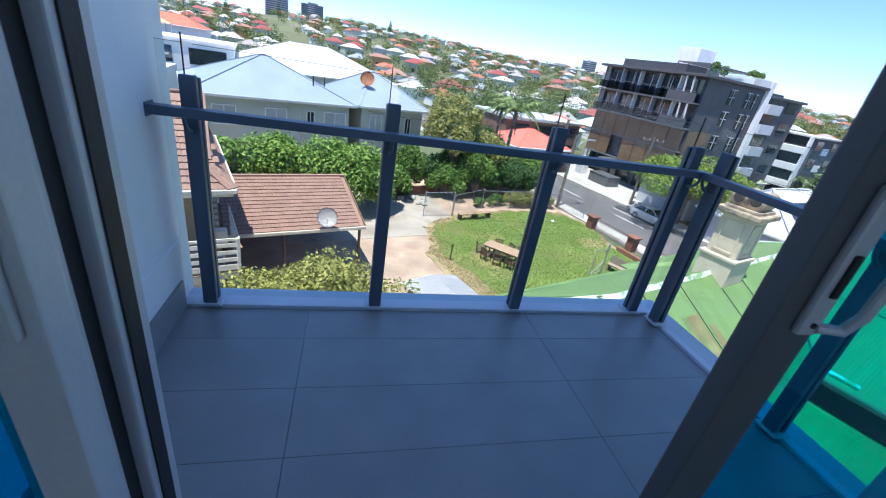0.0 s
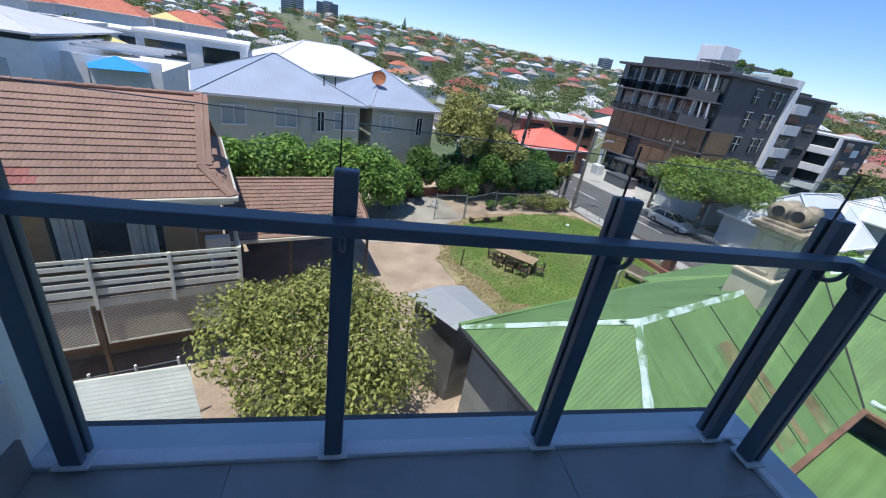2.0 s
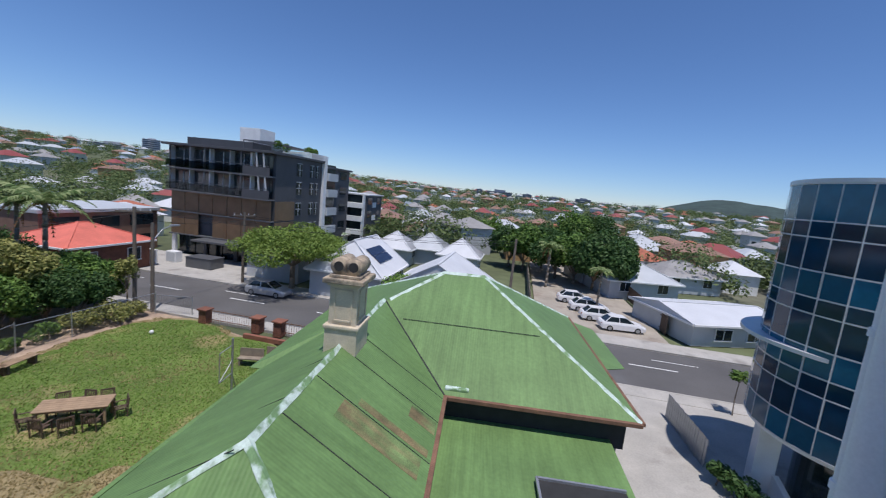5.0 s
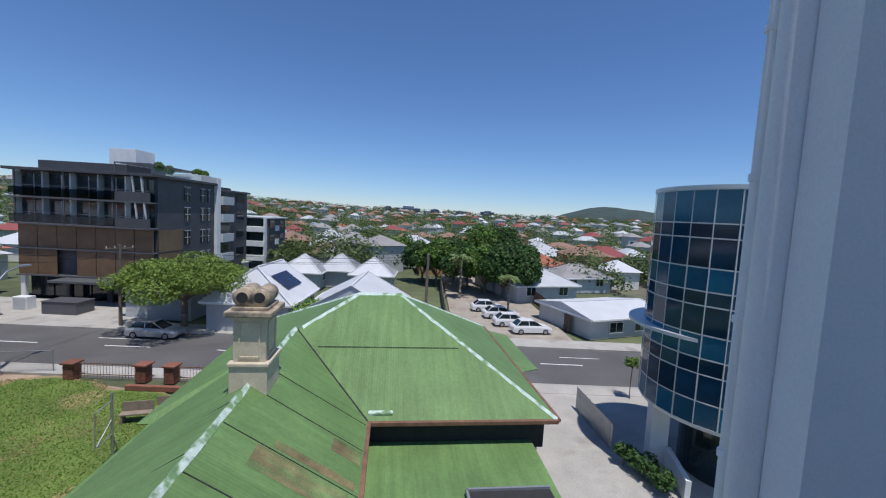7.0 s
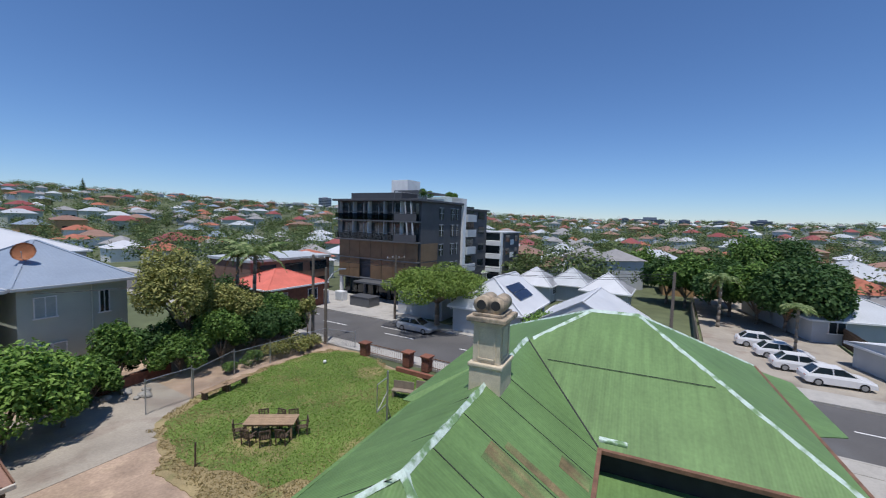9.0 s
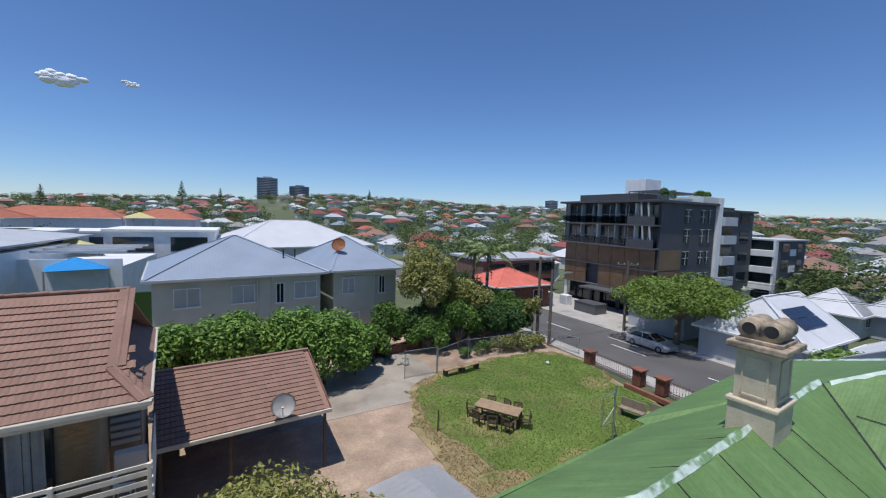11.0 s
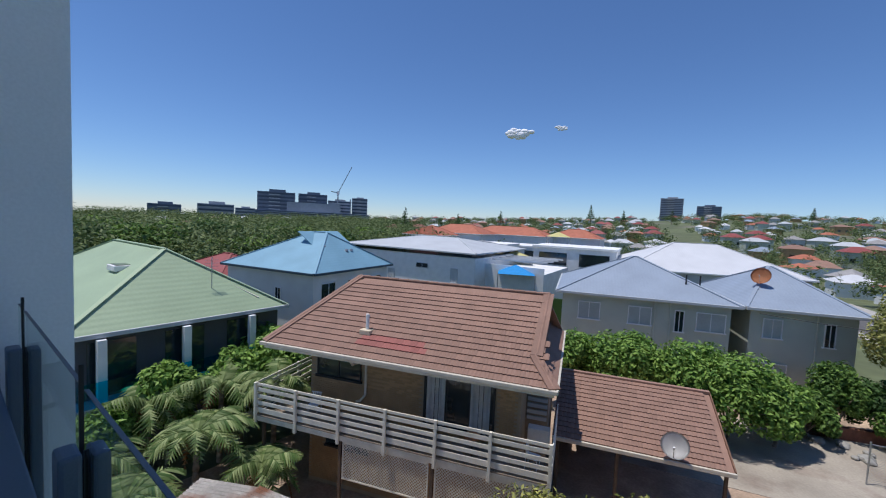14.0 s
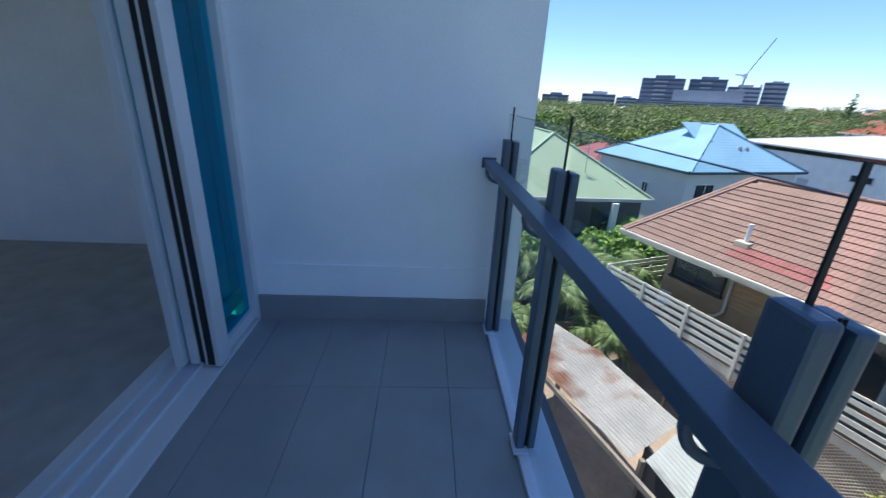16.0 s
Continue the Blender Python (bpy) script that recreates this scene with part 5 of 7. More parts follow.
# ---------------------------------------------------------------- the dark apartment block across the street
def apartment_block():
    t = thing("apartment_block", "charcoal apartment block with bronze screens and glass balconies", "apartment block", local(33.7, 33.85, 14))
    W, D, H = 18.0, 12.4, 12.0
    part("ground_floor", box_bm(0.8, 9.6, 1.2, D, 0, 2.4), M["window"], t, "dark glazed lobby")
    part("wall", box_bm(0.0, 9.8, 0.0, D, 2.4, H), M["char_wall"], t)
    part("white_fin", box_bm(9.8, 10.6, -0.35, D - 1, 0, H + 0.9, 0.02), M["white_paint"], t, "white rendered blade wall")
    part("wall", box_bm(10.6, W, -0.1, D - 1, 0, H - 0.6), M["char_wall"], t)
    part("roof", box_bm(-1.2, 9.8, -0.4, D + 0.5, H, H + 0.25, 0.03), M["char_wall"], t)
    part("roof", box_bm(10.6, W + 0.4, -0.4, D, H - 0.6, H - 0.35, 0.03), M["char_wall"], t)
    part("roof_deck", box_bm(6.6, 10.7, -0.3, 4, H + 0.26, H + 0.9), M["white_paint"], t)
    part("lift_overrun", box_bm(3.4, 6.2, 4.4, 7.0, H + 0.25, H + 2.9, 0.02), M["white_paint"], t, "white lift overrun on the roof")
    part("plant_room", box_bm(0.8, 6.4, 3.4, 11.5, H + 0.25, H + 1.1), M["char_wall"], t)
    for k in range(12):
        x = 0.4 + k * 0.75
        part("pergola_beam", bar_between((x, 0.8, H + 1.25), (x, 4.2, H + 1.25), 0.08, 0.12), M["alu_dark"], t)
    for q in ((0.4, 0.8), (9.0, 0.8), (0.4, 4.2), (9.0, 4.2)):
        part("pergola_post", box_bm(q[0] - 0.05, q[0] + 0.05, q[1] - 0.05, q[1] + 0.05, H + 0.25, H + 1.25), M["alu_dark"], t)
    rl = part("roof_rail", box_bm(-1.1, 9.6, -0.3, -0.26, H + 0.25, H + 0.85), M["glass"], t)
    rl.visible_shadow = False
    # street front, towards -x: bronze screens on two storeys, balconies on the two above
    for z0, z1 in ((2.5, 4.85), (5.0, 7.1)):
        n = 7
        for i in range(n):
            y0 = 0.1 + i * (D - 0.2) / n
            if z0 < 3 and i == 4:
                continue
            part("screen", box_bm(-0.45, -0.38, y0 + 0.03, y0 + (D - 0.2) / n - 0.03, z0, z1, 0.01), M["bronze"], t, "bronze perforated screen panel")
        part("slab", box_bm(-0.6, 0.0, 0, D, z0 - 0.12, z0, 0.01), M["alu_dark"], t)
        part("screen", box_bm(0.0, 3.6, -0.12, -0.06, z0, z1, 0.01), M["bronze"], t, "bronze perforated screen panel")
    for z in (7.15, 9.55):
        part("balcony_slab", box_bm(-1.1, 0.0, 0, D, z, z + 0.14, 0.01), M["alu_dark"], t)
        b = part("balcony_glass", box_bm(-1.08, -1.05, 3.2, D, z + 0.2, z + 0.95), M["smoked"], t, "smoked glass balcony front")
        b.visible_shadow = False
        part("balcony_front", box_bm(-1.1, -1.02, 0.0, 3.1, z + 0.14, z + 1.0, 0.01), M["char_wall"], t)
        part("balcony_rail", bar_between((-1.06, 0.1, z + 1.13), (-1.06, D, z + 1.13), 0.05, 0.05), M["alu_dark"], t)
        for i in range(5):
            y0 = 0.3 + i * 2.45
            part("glazing", box_bm(-0.05, -0.01, y0, y0 + 2.0, z + 0.2, z + 2.2), M["window"], t)
            part("blade", box_bm(-0.6, 0.0, y0 + 2.15, y0 + 2.28, z + 0.18, z + 2.4), M["white_paint"] if i % 2 == 0 else M["grey_wall"], t)
            part("door_frame", box_bm(-0.07, -0.051, y0 + 0.95, y0 + 1.03, z + 0.2, z + 2.2), M["grey_wall"], t)
    for y0 in (3.3, 7.6, 11.9):
        part("column", box_bm(-1.04, -0.92, y0, y0 + 0.12, 7.2, H), M["alu_dark"], t)
    for k, (px, py) in enumerate(((7.4, 0.5), (8.2, 1.2), (9.2, 0.8), (2.0, 1.2), (5.2, 2.2))):
        rng = np.random.default_rng(500 + k)
        v, m = leaf_cloud(260, [(px, py, H + 1.15, 0.5, 0.4, 0.45)], 0.16, rng)
        leaf_mesh("roof_shrub", v, m, M["leaf_mid"], t, "potted green shrub on the roof terrace")
    part("roof_planter", box_bm(6.8, 9.6, 0.3, 1.5, H + 0.9, H + 1.0), M["grey_wall"], t)
    for y0 in (0.3, 1.1):
        part("raking_strut", bar_between((-1.0, y0, 7.2), (-1.05, y0 + 0.5, 12.0), 0.12, 0.12), M["grey_wall"], t)
    for y in (0.4, 4.2, 8.0, 12.0):
        part("pier", box_bm(-0.4, -0.1, y - 0.2, y + 0.2, 0, 2.4), M["white_paint"] if y > 11 else M["char_wall"], t)
    part("awning", box_bm(-2.4, -0.4, 0.3, 8.0, 2.15, 2.35, 0.02), M["alu_dark"], t)
    for i in range(6):
        part("shopfront", box_bm(0.7, 0.79, 1.5 + i * 1.75, 3.05 + i * 1.75, 0.15, 2.2), M["window"], t)
    # long side, towards -y
    for z in (3.4, 5.8, 8.2, 10.3):
        for x, w in ((4.0, 1.0), (6.9, 0.8), (8.3, 0.5)):
            if z < 5 and x < 5:
                continue
            win = part("window", box_bm(x, x + w, -0.06, 0.02, z - 0.3, z + 1.1), M["window"], t)
            bm = box_bm(x - 0.06, x + w + 0.06, -0.09, -0.061, z + 1.1, z + 1.18)
            box_bm(x + w / 2 - 0.03, x + w / 2 + 0.03, -0.09, -0.062, z - 0.3, z + 1.1, 0, bm)
            box_bm(x, x + w, -0.09, -0.063, z + 0.4, z + 0.46, 0, bm)
            part("frame", bm, M["grey_wall"], win)
        part("balcony", box_bm(10.7, 13.4, -0.6, -0.1, z - 0.5, z + 0.5, 0.02), M["grey_wall"], t, "pale grey balcony front")
        part("recess", box_bm(10.8, 13.4, -0.13, -0.1, z + 0.55, z + 1.6), M["window"], t)
        part("window", box_bm(15.0, 17.0, -0.16, -0.1, z - 0.1, z + 0.9), M["window"], t)
    return t


apartment_block()


def balcony_flats():
    x, y = by_yaw(-54.8, 62)
    t = thing("balcony_flats", "dark block of flats with stacked white balconies", "apartment block", local(x, y, 14))
    part("wall", box_bm(0, 6.5, 0, 7.5, 0, 8.2), M["char_wall"], t)
    part("roof", box_bm(-0.3, 6.8, -0.3, 7.8, 8.2, 8.4, 0.03), M["grey_wall"], t)
    for k in range(4):
        z = 0.3 + k * 2.0
        part("balcony", box_bm(-0.9, 0.0, 0.2, 7.3, z, z + 0.75, 0.03), M["white_paint"], t, "white balcony front")
        part("recess", box_bm(-0.04, 0.0, 0.5, 7.0, z + 0.8, z + 1.9), M["window"], t)
        for y0 in (0.2, 3.6, 7.1):
            part("blade", box_bm(-0.8, 0.0, y0, y0 + 0.2, z + 0.75, z + 2.0), M["white_paint"], t)
        for x0, w in ((0.4, 1.6), (4.3, 1.2)):
            part("window", box_bm(x0, x0 + w, -0.05, 0.0, z + 0.6, z + 1.6), M["window"], t)
        part("panel", box_bm(2.4, 3.9, -0.06, 0.0, z + 0.1, z + 0.9), M["white_paint"], t)


balcony_flats()
plain_house("red_roofed_shop", "low brick building with a coral red roof beside the street", 25.6, 40.2, 14, 7.8, 7, 2.7, 1.5, M["coral_roof"], M["brick_red"])
far_block("brick_flats", "brown brick flats under a flat pale roof", 31.4, 50.1, 14, 12, 8, 4.4, M["brick_brown"], 2, z=GROUND, roof=M["grey_roof"])
fw = part("front_wall", box_bm(-9, 0, -0.1, 0.1, 0, 1.5, 0.02), M["white_paint"])
fw.matrix_basis = pose(*on_road(-29, 5.6), GROUND + 0.1, 0, 0, 104)
tagged(fw, "white rendered street wall", "wall")


# ---------------------------------------------------------------- the round glass tower
def glass_tower():
    C, r = (20.31, -8.37), 3.2
    t = thing("glass_tower", "round blue curtain-wall office tower on white columns", "office building", local(C[0], C[1], 0))
    z0, n, off = 3.03, 27, radians(5.7)
    bands = []
    z = z0
    for h, kind in ((0.87, "spandrel"), (0.98, "window_blue"), (0.55, "window_blue"), (0.83, "spandrel"), (1.02, "window_blue"), (0.5, "window_blue"), (0.82, "spandrel"), (1.04, "window_blue"), (0.51, "window_blue"), (1.17, "spandrel")):
        bands.append((z, z + h, kind))
        z += h
    top = z
    me_cache = {}
    for k, (a, b, kind) in enumerate(bands):
        for i in range(n):
            a0, a1 = 2 * math.pi * i / n + off, 2 * math.pi * (i + 1) / n + off
            mid = math.degrees((a0 + a1) / 2)
            if not 60 < mid < 250:
                continue
            key = (round(b - a, 3), kind)
            if key not in me_cache:
                h = math.pi / n
                bm = box_bm(r - 0.04, r, -r * math.tan(h) + 0.03, r * math.tan(h) - 0.03, 0.025, b - a - 0.025)
                me = bpy.data.meshes.new("glass_pane")
                bm.to_mesh(me)
                bm.free()
                me.materials.append(M[kind])
                me_cache[key] = me
            o = new("glass_pane", me_cache[key])
            o.parent = t
            o.matrix_basis = pose(0, 0, a, random.uniform(-0.25, 0.25), random.uniform(-0.25, 0.25), mid + random.uniform(-0.4, 0.4))
    part("core", tube_bm((0, 0, z0 - 0.03), (0, 0, top), r - 0.08, seg=60), M["alu_dark"], t)
    part("lobby", tube_bm((0.3, -0.5, 0.0), (0.3, -0.5, z0 - 0.14), 1.9, seg=40), M["window"], t, "dark glazed lobby")
    for k, (a, b, kind) in enumerate(bands + [(top, top, "")]):
        bm = tube_bm((0, 0, a - 0.022), (0, 0, a + 0.022), r + 0.02, seg=60)
        part("transom", bm, M["alu"], t)
    for i in range(n):
        a0 = 2 * math.pi * i / n + off
        if 55 < math.degrees(a0) < 255:
            part("mullion", bar_between((r * math.cos(a0), r * math.sin(a0), z0), (r * math.cos(a0), r * math.sin(a0), top), 0.045, 0.045), M["alu"], t)
    part("roof", tube_bm((0, 0, top + 0.022), (0, 0, top + 0.15), r + 0.05, seg=60), M["alu"], t)
    part("ledge", tube_bm((0.4, 0.55, 5.95), (0.4, 0.55, 6.08), r, seg=60), M["alu"], t, "curved silver ledge")
    part("soffit", tube_bm((0, 0, z0 - 0.14), (0, 0, z0 - 0.03), r - 0.05, seg=60), M["white_paint"], t)
    part("column", box_bm(-0.1, 0.6, 2.0, 2.7, 0, z0 - 0.14, 0.02), M["white_paint"], t, "white rendered column")
    part("low_wall", box_bm(-2.4, -0.11, 1.9, 2.1, 0, 0.9, 0.02), M["white_paint"], t)
    part("wing", box_bm(-1.4, 7, -9, -2.4, 0, top - 0.1), M["window_blue"], t)


glass_tower()

for yaw, d, w, h in ((37, 96, 16, 7.5), (28, 104, 22, 7.5), (21, 110, 14, 7.5), (43, 88, 10, 7.0)):
    x, y = by_yaw(yaw - 4, d)
    plain_house("red_tiled_building", "two-storey building under a broad red-brown tiled roof", x, y, 10, w, 10, h, 2.2, M["tile_red"], M["white_paint"], z=GROUND)
for yaw, d in ((33, 66), (29.5, 66)):
    x, y = by_yaw(yaw, d)
    far_block("low_white_block", "low white commercial block with strip windows", x, y, 12, 8, 7, 6.5, M["white_paint"], 2, z=GROUND)

# ---------------------------------------------------------------- plants
def lumps(rng, k, rx, ry, rz, cz, size):
    """A crown as lumps set about an ellipsoid."""
    out = []
    for i in range(k):
        d = rng.normal(size=3)
        d /= np.linalg.norm(d)
        d[2] = abs(d[2]) * 0.9 - 0.25
        f = rng.uniform(0.45, 0.85)
        s = size * rng.uniform(0.7, 1.25)
        out.append((d[0] * rx * f, d[1] * ry * f, cz + d[2] * rz * f, s * rx, s * ry, s * rz))
    return out


def tree(label, x, y, rx, ry, rz, cz, n, size, leaf, seed, trunk=0.14, k=14, lump=0.4, z=GROUND, name="tree", category="tree", lean=0.0):
    """A tree: tapered trunk, forking limbs and a crown of leaves on lumps. cz: the crown's middle above the ground."""
    rng = np.random.default_rng(seed)
    t = thing(name, label, category, pose(x, y, z))
    bl = lumps(rng, k, rx, ry, rz, cz, lump)
    bm = bmesh.new()
    fork = Vector((lean, 0, max(0.3, cz - rz * 0.75)))
    tube_bm((0, 0, -0.1), fork * 0.5 + Vector((0.04, 0.03, 0)), trunk, trunk * 0.85, 10, bm)
    tube_bm(fork * 0.5 + Vector((0.04, 0.03, 0)), fork, trunk * 0.85, trunk * 0.7, 10, bm)
    for b in bl[:9]:
        tip = Vector(b[:3])
        mid = fork.lerp(tip, 0.5) + Vector((0, 0, 0.12 * rz))
        tube_bm(fork, mid, trunk * 0.5, trunk * 0.3, 7, bm)
        tube_bm(mid, tip, trunk * 0.3, trunk * 0.08, 6, bm)
    part("trunk", bm, M["bark"], t, smooth=True)
    v, m = leaf_cloud(n, bl, size, rng)
    leaf_mesh("crown", v, m, M[leaf], t)
    return t


def frond(bm, base, yaw, rise, length, droop, rng, width=0.35, pairs=16):
    """One palm frond: an arching rib with a row of leaflets on each side."""
    prev = Vector(base)
    dirn = Vector((math.cos(yaw), math.sin(yaw), 0))
    side = Vector((-dirn.y, dirn.x, 0))
    for i in range(1, pairs + 1):
        s = i / pairs
        p = Vector(base) + dirn * (length * s * (1 - 0.25 * droop * s)) + Vector((0, 0, rise * s * length - droop * length * s * s))
        q = bm.verts.new(prev), bm.verts.new(p), bm.verts.new(p + Vector((0, 0, 0.02))), bm.verts.new(prev + Vector((0, 0, 0.02)))
        bm.faces.new(q)
        w = width * math.sin(math.pi * min(0.98, 0.12 + s * 0.86)) + 0.05
        for sg in (-1, 1):
            tip = p + side * sg * w + dirn * w * 0.55 + Vector((0, 0, -w * rng.uniform(0.3, 0.75)))
            a, b = bm.verts.new(prev), bm.verts.new(p)
            m1 = bm.verts.new((p + tip) / 2 + Vector((0, 0, 0.05)) + dirn * 0.02)
            c = bm.verts.new(tip)
            bm.faces.new((a, b, m1))
            bm.faces.new((a, m1, c))
        prev = p


def palm(label, x, y, h, seed, n=15, length=2.0, droop=0.75, r=0.12, dry=3, z=GROUND, width=0.4):
    rng = np.random.default_rng(seed)
    t = thing("palm_tree", label, "palm", pose(x, y, z))
    bm = bmesh.new()
    k = 8
    for i in range(k):
        tube_bm((0.02 * i, 0, h * i / k), (0.02 * (i + 1), 0, h * (i + 1) / k), r * (1.15 - 0.25 * i / k), r * (1.05 - 0.25 * i / k), 10, bm)
    part("trunk", bm, M["palm_bark"], t, smooth=True)
    top = (0.16, 0, h)
    for i in range(n):
        bm = bmesh.new()
        frond(bm, top, i * 2.4 + rng.uniform(-0.3, 0.3), rng.uniform(0.2, 0.95), length * rng.uniform(0.8, 1.15), droop * rng.uniform(0.8, 1.2), rng, width)
        part("frond", bm, M["leaf_palm"], t)
    for i in range(dry):
        bm = bmesh.new()
        frond(bm, top, i * 2.1 + 1, 0.0, length * 0.8, 1.1, rng, width * 0.7)
        part("frond", bm, M["leaf_dry"], t, "dry brown hanging frond")
    return t


tree("broad yellow-green garden tree with thin airy foliage", 0.5, 7.2, 3.2, 2.6, 2.3, 3.0, 26000, 0.065, "leaf_lime", 1, 0.16, 46, 0.3)
for i, (x, y, rx, h) in enumerate(((-5.2, 21.2, 2.0, 5.0), (-3.0, 21.9, 2.1, 5.3), (-0.6, 22.6, 2.0, 5.0), (1.4, 23.3, 2.0, 5.1), (3.2, 24.4, 1.5, 3.6))):
    tree("dense bright green broadleaf shrub tree behind the carport", x, y, rx, 1.8, h * 0.52, h * 0.5, 8500, 0.12, "leaf_bright", 20 + i, 0.1, 16, 0.42)
tree("tall thin olive-green gum tree", 9.0, 30.0, 2.8, 2.4, 4.2, 5.0, 12000, 0.11, "leaf_gum", 31, 0.16, 30, 0.24, lean=0.5)
tree("tall thin olive-green gum tree", 12.3, 30.2, 2.2, 2.0, 2.4, 3.3, 7500, 0.11, "leaf_gum", 32, 0.14, 20, 0.32)
for i, (x, y, rx, h) in enumerate(((5.6, 28.2, 1.5, 4.4), (7.4, 29.0, 1.4, 3.6), (11.0, 28.4, 1.8, 4.2), (13.4, 29.4, 1.8, 4.0), (15.2, 31.5, 1.9, 4.6), (12.5, 33.0, 2.0, 5.0), (8.6, 28.0, 1.5, 3.0), (14.6, 28.6, 1.7, 3.6), (16.6, 30.2, 1.6, 3.8), (10.2, 32.2, 2.0, 4.6), (13.6, 31.8, 2.0, 4.4), (17.0, 33.5, 1.8, 3.6), (4.4, 26.6, 1.1, 3.0), (15.0, 36.6, 2.2, 4.4), (17.6, 37.0, 2.0, 3.6), (14.5, 40, 2.6, 5.4))):
    tree("dark green garden shrub tree by the fence", x, y, rx, 1.5, h * 0.5, h * 0.46, 5200, 0.11, "leaf_dark" if i % 2 else "leaf_mid", 40 + i, 0.1, 14, 0.4)
for i, (x, y, r) in enumerate(((14.2, 27.2, 0.9), (15.7, 27.5, 1.0), (16.9, 27.7, 0.8), (12.6, 26.8, 0.7), (10.9, 26.4, 0.5), (5.2, 27.2, 0.6), (3.9, 26.4, 0.5))):
    tree("low olive-grey shrub along the fence", x, y, r, r, r * 0.7, r * 0.7, 1300, 0.09, "leaf_gum" if i < 3 else "leaf_mid", 60 + i, 0.04, 9, 0.5, name="shrub", category="shrub")
tree("thin street tree beside the power poles", 17.2, 28.6, 0.9, 0.9, 1.6, 2.8, 900, 0.11, "leaf_gum", 70, 0.06, 12, 0.35)
palm("tall feather palm behind the gum trees", 15.4, 34.6, 6.6, 71, 20, 3.0, 0.65, 0.16, 2)
palm("tall feather palm behind the gum trees", 14.5, 36.0, 6.4, 72, 14, 2.0, 0.7, 0.14, 2)
tree("spreading bright green poinciana over the footpath", 28.8, 26.0, 5.2, 4.6, 2.4, 4.0, 30000, 0.115, "leaf_poinciana", 73, 0.28, 44, 0.3)
tree("small lime-green tree by the white houses", 29.8, 15.6, 1.3, 1.3, 1.2, 2.2, 1300, 0.12, "leaf_bright", 74, 0.08)
for i, (yaw, d, r, h) in enumerate(((-75.5, 60, 3.0, 6.2), (-77.5, 58, 3.4, 7.0), (-80, 62, 3.6, 7.4), (-82.0, 55, 3.4, 6.8), (-84.5, 53, 3.2, 6.8), (-87.0, 51, 3.4, 7.2), (-89.2, 50, 3.0, 6.6), (-83.5, 72, 4.6, 9.8), (-86.5, 74, 4.6, 9.6), (-89.5, 66, 3.2, 7), (-72, 74, 3.0, 6.4))):
    x, y = by_yaw(yaw, d)
    tree("large dark green street tree beside the driveway", x, y, r, r, h * 0.5, h * 0.54, 6500, 0.23, ("leaf_dark", "leaf_mid", "leaf_dark")[i % 3], 80 + i, 0.2, 18, 0.4)
rk = random.Random(21)
for i in range(22):
    yaw = 47 + 41 * (i + rk.uniform(0.1, 0.9)) / 22
    d = rk.uniform(58, 130)
    x, y = by_yaw(yaw, d)
    r = rk.uniform(3.2, 5.5)
    h = 5.5 + d * 0.03 + rk.uniform(0, 1.5)
    tree("large rounded park tree beyond the houses", x, y, r, r, h * 0.4, h * 0.6, 2200, 0.34, ("leaf_mid", "leaf_bright", "leaf_dark", "leaf_mid")[i % 4], 400 + i, 0.25, 14, 0.42, z=land(x, y))
palm("feather palm beside the driveway fence", 50.0, 7.6, 4.9, 95, 15, 2.0, 0.7, 0.15, 2)
x, y = by_yaw(-88.0, 40)
palm("slender palm behind the white-roofed shed", x, y, 4.2, 96, 12, 1.3, 0.7, 0.1, 1)
for i, (x, y, h, L) in enumerate(((-12.2, 5.0, 2.6, 2.1), (-14.2, 6.6, 3.2, 2.3), (-11.0, 2.8, 2.0, 1.8), (-13.4, 2.6, 2.2, 2.0), (-12.7, 8.0, 3.4, 2.0), (-10.6, 6.4, 1.6, 1.6), (-15.0, 4.4, 3.0, 2.1))):
    palm("bushy garden palm with some dry fronds", x, y, h, 100 + i, 17, L, 0.8, 0.1, 4 if i % 2 else 2, width=0.5)
for i, (x, y, r, h) in enumerate(((-14.2, 9.8, 1.7, 5.2), (-15.6, 11.8, 1.8, 5.2), (-13.4, 12.4, 1.7, 5.0), (-16.2, 14.6, 1.9, 5.2), (-14.0, 15.4, 1.8, 5.1), (-12.6, 17.8, 1.8, 5.0), (-12.0, 10.6, 1.4, 4.4), (-10.8, 20.0, 1.7, 4.8), (-16.8, 9.4, 1.2, 4.8), (-15.0, 7.8, 1.3, 4.6), (-15.4, 5.2, 1.2, 4.4), (-14.6, 3.0, 1.2, 3.6))):
    tree("bright green vine-covered garden tree", x, y, r, r, h * 0.4, h * 0.6, 4200, 0.13, "leaf_bright", 120 + i, 0.1, 16, 0.42)
sap = tree("young street tree on a thin stem", 26.6, -6.4, 0.45, 0.45, 0.45, 2.2, 500, 0.08, "leaf_mid", 140, 0.03, 8, 0.5)
for i, (x, y) in enumerate(((19.0, -5.2), (19.6, -4.6), (18.2, -5.6))):
    tree("dark clipped shrub at the foot of the glass tower", x, y, 0.55, 0.55, 0.5, 0.6, 600, 0.09, "leaf_dark", 150 + i, 0.04, 8, 0.5, name="shrub", category="shrub")


# grass over the lawn, giving way to straw at its edge
def inside(outline, x, y):
    hit, j = False, len(outline) - 1
    for i in range(len(outline)):
        (xi, yi), (xj, yj) = outline[i], outline[j]
        if (yi > y) != (yj > y) and x < (xj - xi) * (y - yi) / (yj - yi) + xi:
            hit = not hit
        j = i
    return hit


